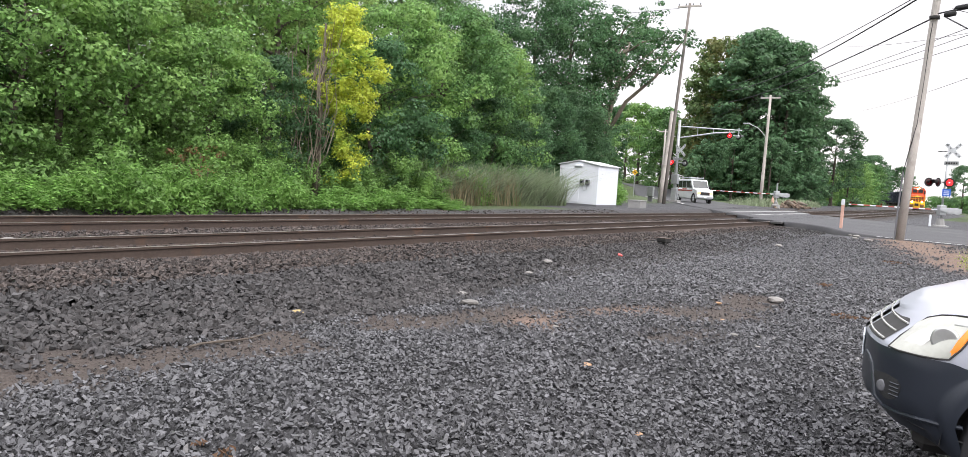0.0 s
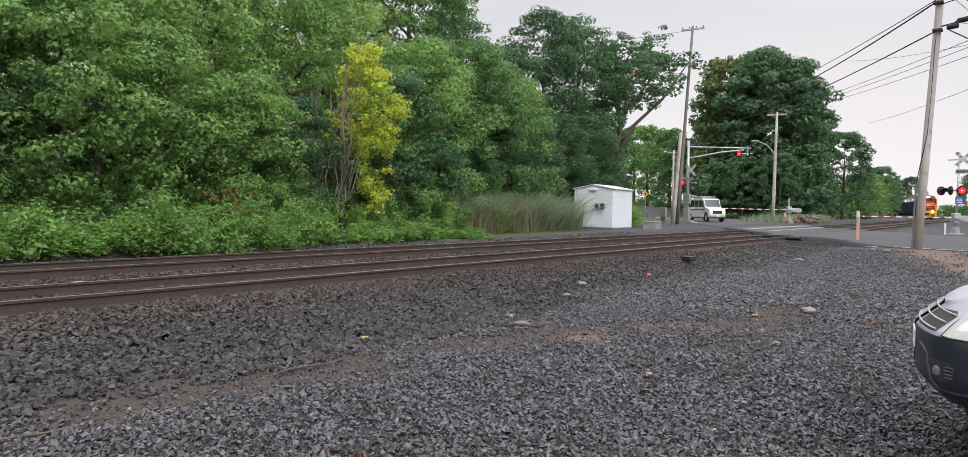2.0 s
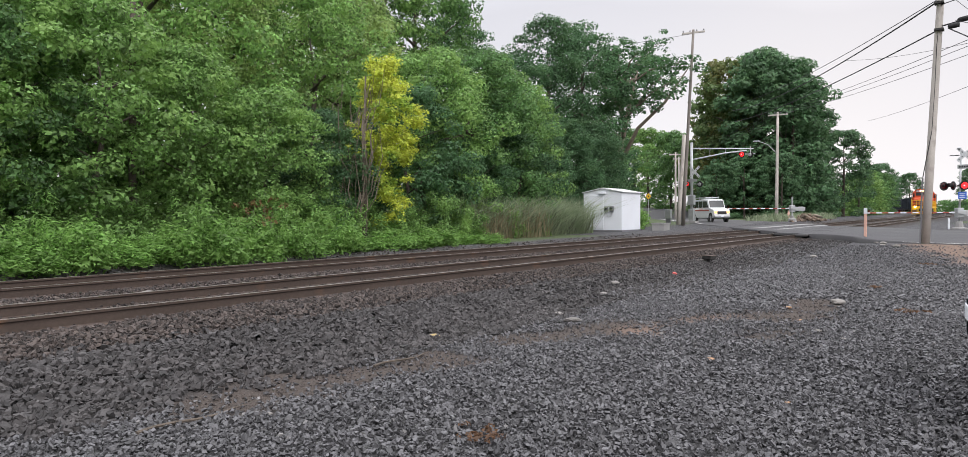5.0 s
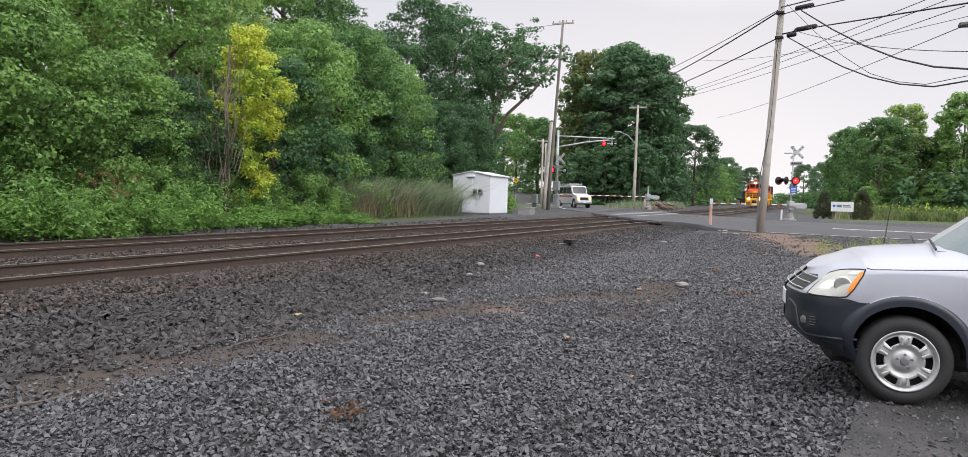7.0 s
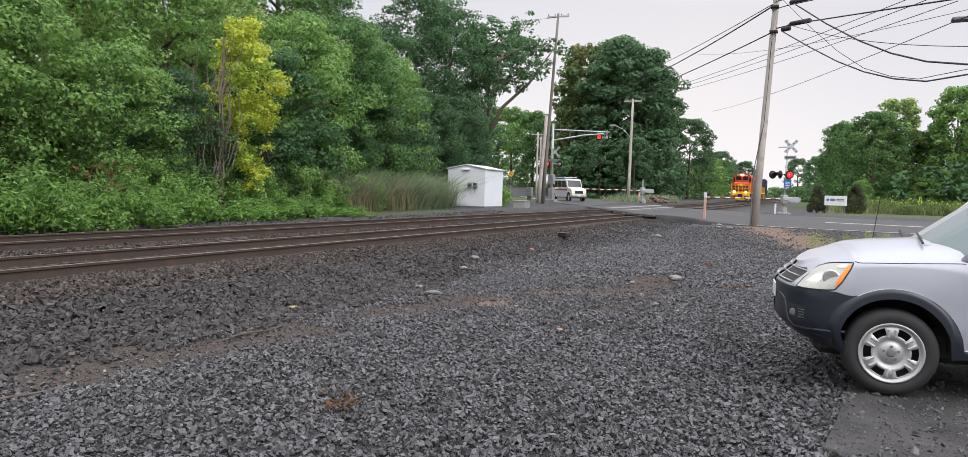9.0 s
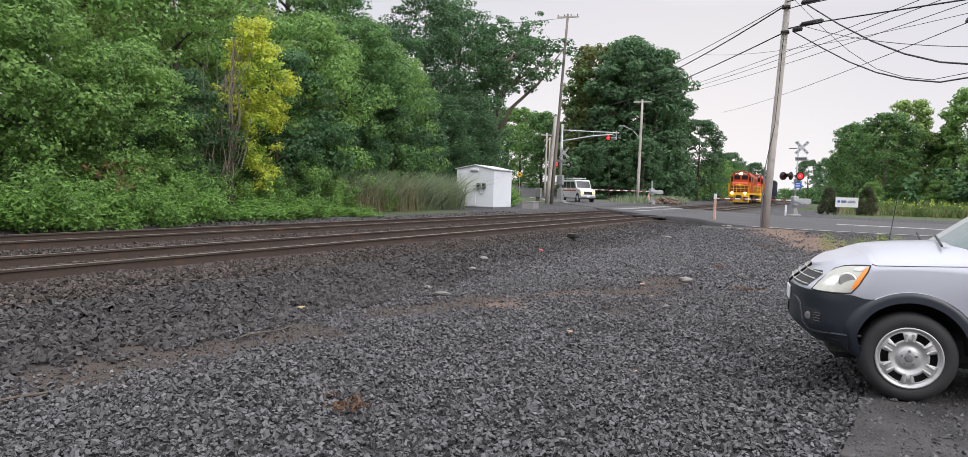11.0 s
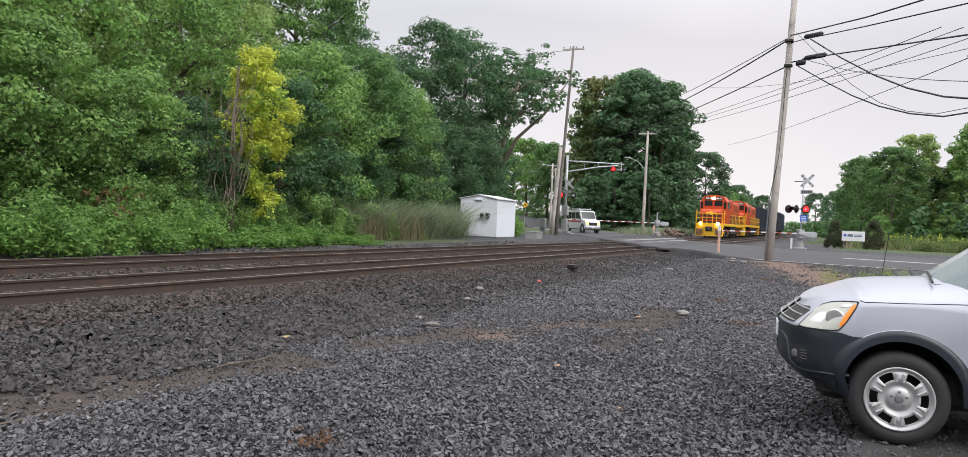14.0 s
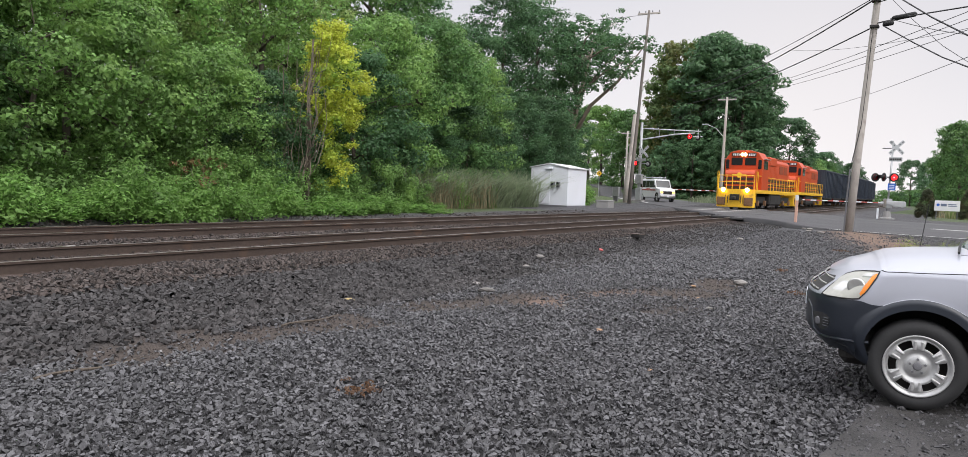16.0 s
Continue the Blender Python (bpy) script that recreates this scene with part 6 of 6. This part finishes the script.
    for y in (-0.45, -1.1):
        part("wiper", tube([(-0.24, y + 0.1, 1.13), (-0.27, y - 0.12, 1.155), (-0.33, y - 0.5, 1.18)], 0.009, 6), BLACK, t)
    part("wing_mirror", box(-0.78, -0.6, 0.0, 0.2, 1.03, 1.2, 0.03), SILVER, t)
    part("aerial", tube([(-0.1, -1.62, 0.98), (-0.16, -1.62, 1.48)], 0.0035, 5), BLACK, t)
    part("door_seam", tube([car_point(-0.62, z) + Vector((0, 0.001, 0)) for z in (0.45, 0.7, 0.9, 1.03)], 0.004, 5), GRIME, t)
    part("hood_seam", tube([car_point(x, shoulder(x)) + Vector((0, -0.004, 0.004)) for x in np.linspace(-0.45, 0.45, 16)], 0.003, 5), GRIME, t)


silver_car()


# ---- the white van ----
def van():
    t = thing("van", pose(66.2, 13.45, 0.575, 0, 0, 226) @ Matrix.Diagonal((0.85, 0.83, 1.1, 1)), "white passenger van with a roof rack and lit headlights", "van")
    side = [(0.55, 0.45), (0.62, 0.62), (0.6, 1.0), (0.45, 1.15), (-0.45, 1.28), (-0.85, 1.95), (-1.1, 2.02), (-4.9, 2.0), (-5.05, 1.8), (-5.1, 0.5), (-4.9, 0.4), (0.4, 0.38)]
    part("body", prism(side, 1.96, "y", -0.98, 0.06), VANWHITE, t, soft=False)
    part("windscreen", prism([(-0.48, 1.31), (-0.825, 1.89), (-0.80, 1.905), (-0.455, 1.325)], 1.72, "y", -0.86), GLASSDARK, t, at=pose(0.012, 0, 0.006))
    for s in (-1, 1):
        for a, b in ((-1.95, -1.15), (-2.95, -2.05), (-3.9, -3.05), (-4.85, -4.0)):
            part("side_window", prism([(a, 1.3), (b + (0.35 if b > -1.5 else 0), 1.3), (b + (0.12 if b > -1.5 else 0), 1.86), (a, 1.86)], 0.02, "y", s * 0.985 - 0.01), GLASSDARK, t)
        part("stripe", box(-4.6, -0.5, s * 0.99 - 0.006, s * 0.99 + 0.006, 1.0, 1.12), REDPAINT, t)
        part("headlight", box(0.585, 0.625, s * 0.74 - 0.15, s * 0.74 + 0.15, 0.80, 0.98, 0.01), AMBER, t, "lit headlight")
        part("wing_mirror", box(-0.75, -0.6, s * 1.12 - 0.11, s * 1.12 + 0.11, 1.3, 1.5, 0.03), BLACK, t)
        for x in (-0.15, -3.85):
            w = part("wheel", lathe([(-0.12, 0.2), (-0.12, 0.33), (-0.08, 0.37), (0.08, 0.37), (0.12, 0.33), (0.12, 0.2)], 24), BLACK, t, at=pose(x, s * 0.86, 0.37))
            part("hub", lathe([(-0.1, 0.21), (-0.06, 0.01), (0.06, 0.01), (0.1, 0.21)], 20), ALU, w)
        part("wheel_arch", lathe([(-0.06, 0.45), (0.06, 0.45), (0.06, 0.3), (-0.06, 0.3), (-0.06, 0.45)], 24), GRIME, t, at=pose(-0.15, s * 0.94, 0.42))
    part("grille", box(0.59, 0.64, -0.55, 0.55, 0.72, 0.98, 0.01), GRIME, t)
    part("bumper", box(0.5, 0.72, -0.97, 0.97, 0.44, 0.64, 0.04), ALU, t, "grey front bumper")
    part("number_plate", box(0.722, 0.73, -0.16, 0.16, 0.48, 0.6), WHITE, t)
    rack = part("roof_rack", tube([(-1.6, -0.85, 2.16), (-4.7, -0.85, 2.16)], 0.025, 6), ALU, t, "aluminium roof rack")
    part("rail", tube([(-1.6, 0.85, 2.16), (-4.7, 0.85, 2.16)], 0.025, 6), ALU, rack)
    for x in (-1.7, -3.1, -4.6):
        part("bar", tube([(x, -0.85, 2.0), (x, -0.85, 2.3), (x, -0.84, 2.18), (x, 0.84, 2.18), (x, 0.85, 2.3), (x, 0.85, 2.0)], 0.025, 6), ALU, rack)


VANWHITE = mat("white_van_paint", (0.62, 0.63, 0.64), 0.35, 0, 0.05, 1, 20, 0, stain=((0.45, 0.44, 0.42), 0.9, 0.66))
van()


# ---- the train ----
def locomotive():
    """Four-axle road diesel, front at x = 0, running towards -x."""
    t = thing("locomotive", pose(0, 0, 0), "orange and yellow diesel locomotive with burning headlights", "locomotive", "train")
    part("underframe", box(0.35, 17.6, -1.5, 1.5, 1.28, 1.55, 0.02), YELLOW, t)
    pil = part("pilot", prism([(0.42, -1.5), (0.16, -1.35), (0.05, -0.5), (0.05, 0.5), (0.16, 1.35), (0.42, 1.5)], 1.35, "z", 0.2, 0.02), YELLOW, t, "yellow front pilot with worn paint")
    part("coupler_pocket", box(-0.02, 0.1, -0.38, 0.38, 0.72, 1.18, 0.02), GRIME, pil)
    part("coupler", box(-0.45, 0.06, -0.14, 0.14, 0.78, 1.02, 0.04), GRIME, pil)
    for y in (-1.05, 1.05):
        part("step_well", box(0.02, 0.2, y - 0.33, y + 0.33, 0.35, 0.95, 0.02), RUSTY, pil, "rusty step well")
        part("ditch_light", tube([(0.06, y * 0.88, 1.5), (-0.03, y * 0.88, 1.5)], [0.16, 0.15], 14), HEADLIGHT, pil, "burning ditch light")
        part("ditch_housing", box(0.06, 0.22, y * 0.88 - 0.17, y * 0.88 + 0.17, 1.36, 1.66, 0.02), YELLOW, pil)
    for y in (-0.7, -0.5, 0.5, 0.7):
        part("brake_hose", tube([(0.02, y, 1.1), (-0.14, y, 0.9), (-0.12, y, 0.5)], 0.028, 6), BLACK, pil)
    part("nose_hood", prism([(1.15, 1.55), (1.15, 2.75), (1.32, 2.98), (2.5, 3.12), (2.5, 1.55)], 2.3, "y", -1.15, 0.06), ORANGE, t)
    for z in (1.58, 1.92, 2.24):
        part("nose_band", box(1.115, 1.145, -1.12, 1.12, z, z + 0.22), MAROON, t, "dark stripe across the nose")
    em = part("emblem", tube([(1.14, 0, 2.62), (1.11, 0, 2.62)], 0.2, 16), LOGO, t, "yellow emblem")
    for s in (-1, 1):
        part("emblem_wing", box(1.115, 1.135, s * 0.36 - 0.2, s * 0.36 + 0.2, 2.55, 2.69, 0.01), LOGO, em)
    cab = part("cab", prism([(-1.5, 1.55), (1.5, 1.55), (1.5, 3.85), (1.1, 4.42), (0.45, 4.58), (-0.45, 4.58), (-1.1, 4.42), (-1.5, 3.85)], 2.4, "x", 2.4, 0.04), ORANGE, t, "orange cab")
    for y0, y1 in ((-0.98, -0.1), (0.1, 0.98)):
        part("windscreen", box(2.36, 2.4, y0, y1, 3.42, 4.0, 0.03), GLASSDARK, cab)
    for s in (-1, 1):
        part("front_window", box(2.36, 2.4, s * 1.28 - 0.13, s * 1.28 + 0.13, 3.15, 3.85, 0.03), GLASSDARK, cab)
        part("side_window", box(2.9, 4.3, s * 1.5 - 0.02, s * 1.5 + 0.02, 3.15, 3.8, 0.02), GLASSDARK, cab)
        part("sunshade", box(2.8, 4.4, s * 1.6 - 0.12, s * 1.6 + 0.12, 3.9, 3.95, 0.01), ALU, cab)
        nb = part("number_board", box(2.34, 2.42, s * 0.62 - 0.34, s * 0.62 + 0.34, 4.1, 4.36, 0.02), GRIME, cab, "black number board")
        for k in range(4):
            part("letter_bar", box(2.332, 2.339, s * 0.62 - 0.26 + 0.14 * k, s * 0.62 - 0.18 + 0.14 * k, 4.15, 4.31), WHITE, nb)
    lamp = part("headlight_housing", box(2.3, 2.45, -0.24, 0.24, 4.08, 4.4, 0.04), ORANGE, cab)
    for y in (-0.11, 0.11):
        part("headlight", tube([(2.31, y, 4.24), (2.26, y, 4.24)], 0.13, 14), HEADLIGHT, lamp, "burning headlight")
    hood = part("long_hood", prism([(-0.92, 1.55), (0.92, 1.55), (0.92, 3.95), (0.75, 4.2), (-0.75, 4.2), (-0.92, 3.95)], 12.1, "x", 4.8, 0.03), ORANGE, t, "orange engine hood")
    for x0, x1 in ((5.3, 6.8), (12.2, 14.0), (14.3, 15.8)):
        for s in (-1, 1):
            g = part("air_grille", box(x0, x1, s * 0.935 - 0.015, s * 0.935 + 0.015, 3.05, 3.75, 0.01), DARKORANGE, hood)
    for s in (-1, 1):
        for z in (1.58, 1.92, 2.26):
            part("hood_band", box(4.85, 16.85, s * 0.94 - 0.008, s * 0.94 + 0.008, z, z + 0.24), MAROON, hood, "dark stripe along the hood")
        for k in range(9):
            x = 7.1 + 0.56 * k
            part("engine_door", box(x, x + 0.5, s * 0.94 - 0.01, s * 0.94 + 0.01, 2.55, 3.55, 0.01), ORANGE, hood)
    for x in (6.0, 9.0, 12.8, 14.6):
        part("roof_fan" if x > 10 else "exhaust_stack", tube([(x, 0, 4.19), (x, 0, 4.42)], 0.62 if x > 10 else 0.3, 18), DARKORANGE, hood)
    part("dynamic_brake_blister", box(7.6, 10.4, -1.02, 1.02, 3.6, 4.32, 0.08), ORANGE, hood)
    # handrails
    for s in (-1, 1):
        rail_ = part("handrail", tube([(1.0, s * 1.45, 2.6), (2.3, s * 1.45, 2.6)], 0.026, 6), YELLOW, t, "yellow handrail")
        part("rail", tube([(4.9, s * 1.45, 2.55), (17.2, s * 1.45, 2.55)], 0.026, 6), YELLOW, rail_)
        part("rail", tube([(4.9, s * 1.45, 2.05), (17.2, s * 1.45, 2.05)], 0.02, 6), YELLOW, rail_)
        for k in range(11):
            x = 4.9 + 1.23 * k
            part("stanchion", tube([(x, s * 1.45, 1.5), (x, s * 1.45, 2.57)], 0.024, 6), YELLOW, rail_)
    end = part("end_railing", tube([(0.3, -1.4, 2.58), (0.3, 1.4, 2.58)], 0.03, 6), YELLOW, t, "yellow end railing")
    part("rail", tube([(0.3, -1.4, 2.1), (0.3, 1.4, 2.1)], 0.025, 6), YELLOW, end)
    for y in (-1.4, -0.75, -0.3, 0.3, 0.75, 1.4):
        part("stanchion", tube([(0.3, y, 1.5), (0.3, y, 2.6)], 0.032, 6), YELLOW, end)
    for s in (-1, 1):
        part("corner_grab", tube([(0.45, s * 1.52, 0.6), (0.45, s * 1.52, 2.9), (0.9, s * 1.52, 2.9), (0.9, s * 1.52, 1.5)], 0.026, 6), YELLOW, end)
    part("fuel_tank", box(6.6, 11.2, -1.4, 1.4, 0.35, 1.28, 0.12), GRIME, t)
    for c in (3.6, 14.2):
        tr = part("truck_frame", box(c - 1.9, c + 1.9, -1.2, 1.2, 0.55, 1.05, 0.06), GRIME, t)
        for x in (c - 1.35, c + 1.35):
            for s in (-1, 1):
                part("wheel", lathe([(-0.06, 0.42), (-0.06, 0.5), (0.06, 0.5), (0.06, 0.42), (0.03, 0.1)], 24), GRIME, tr, at=pose(x, s * 0.75, 0.5))
                part("axle_box", box(x - 0.2, x + 0.2, s * 1.28 - 0.1, s * 1.28 + 0.1, 0.35, 0.75, 0.03), RUSTY, tr)
    for ob in t.children:
        ob.matrix_basis = Matrix.Diagonal((1, 1, 1.065, 1)) @ ob.matrix_basis
    part("rear_pilot", box(17.3, 17.6, -1.45, 1.45, 0.3, 1.28, 0.02), YELLOW, t)
    return t


RUSTY = mat("rust_streaked_steel", (0.17, 0.09, 0.045), 0.8, 0.1, 0.4, 2, 12, 0.3, 0.005)
MAROON = mat("dark_maroon_stripe", (0.035, 0.016, 0.014), 0.55, 0, 0.15, 1, 10, 0)
DARKORANGE = mat("sooty_orange_paint", (0.24, 0.045, 0.015), 0.6, 0, 0.25, 2, 12, 0.1, 0.004)
LOGO = mat("yellow_emblem_paint", (0.75, 0.48, 0.03), 0.5, 0, 0.05, 2, 20, 0)


def freight_car():
    t = thing("freight_car", pose(0, 0, 0), "dark navy high-sided steel freight car", "freight car", "train")
    part("body", box(0.5, 16.5, -1.45, 1.45, 1.05, 4.35, 0.03), NAVY, t)
    part("top_rim", box(0.45, 16.55, -1.52, 1.52, 4.354, 4.5, 0.02), NAVY, t)
    part("side_sill", box(0.5, 16.5, -1.53, 1.53, 0.95, 1.12, 0.02), GRIME, t)
    for k in range(14):
        x = 0.55 + 15.8 * k / 13
        for s in (-1, 1):
            part("side_post", box(x, x + 0.14, s * 1.5 - 0.048, s * 1.5 + 0.048, 1.12, 4.35, 0.01), NAVY, t)
    for y in (-1.0, -0.33, 0.33, 1.0):
        part("end_post", box(0.4, 0.5, y - 0.07, y + 0.07, 1.1, 4.35, 0.01), NAVY, t)
    for c in (2.4, 14.6):
        tr = part("truck_frame", box(c - 1.3, c + 1.3, -1.15, 1.15, 0.4, 0.85, 0.05), GRIME, t)
        for x in (c - 0.88, c + 0.88):
            for s in (-1, 1):
                part("wheel", lathe([(-0.06, 0.36), (-0.06, 0.44), (0.06, 0.44), (0.06, 0.36), (0.03, 0.1)], 22), RUSTY, tr, at=pose(x, s * 0.75, 0.44))
    part("coupler", box(-0.3, 17.3, -0.12, 0.12, 0.75, 0.98, 0.03), GRIME, t)
    return t


def train():
    lead = locomotive()
    made = [(lead, 0.0), (copy_thing(lead, pose(0, 0, 0)), 18.3)]
    tagged(made[1][0], "trailing orange and yellow diesel locomotive with dark windows")
    lit = {o for o in made[1][0].children_recursive if o.name.startswith(("headlight", "ditch_light")) and "housing" not in o.name}
    for o in lit:
        o.material_slots[0].link = "OBJECT"
        o.material_slots[0].material = GLASSDARK
    first = freight_car()
    made.append((first, 36.8))
    for k in range(1, 7):
        made.append((copy_thing(first, pose(0, 0, 0)), 36.8 + 17.1 * k))
    return made


TRAIN = train()


# ---- what moves ----
def motions():
    rows = [(0, 182), (1.5, 174), (3, 165), (5.5, 148.5), (7.5, 136.8), (9, 126.5), (11.5, 107.3), (12.5, 98), (14.5, 75.0), (15.5, 63.0), (16, 57.1)]
    for ob, back in TRAIN:
        walk(ob, [(t, pose(x + back, 4.7025 + bend(x + back), 0.35 + grade(x + back), 0, 0, math.degrees(math.atan(0.00168 * max(0, x + back - 132))))) for t, x in rows])


motions()
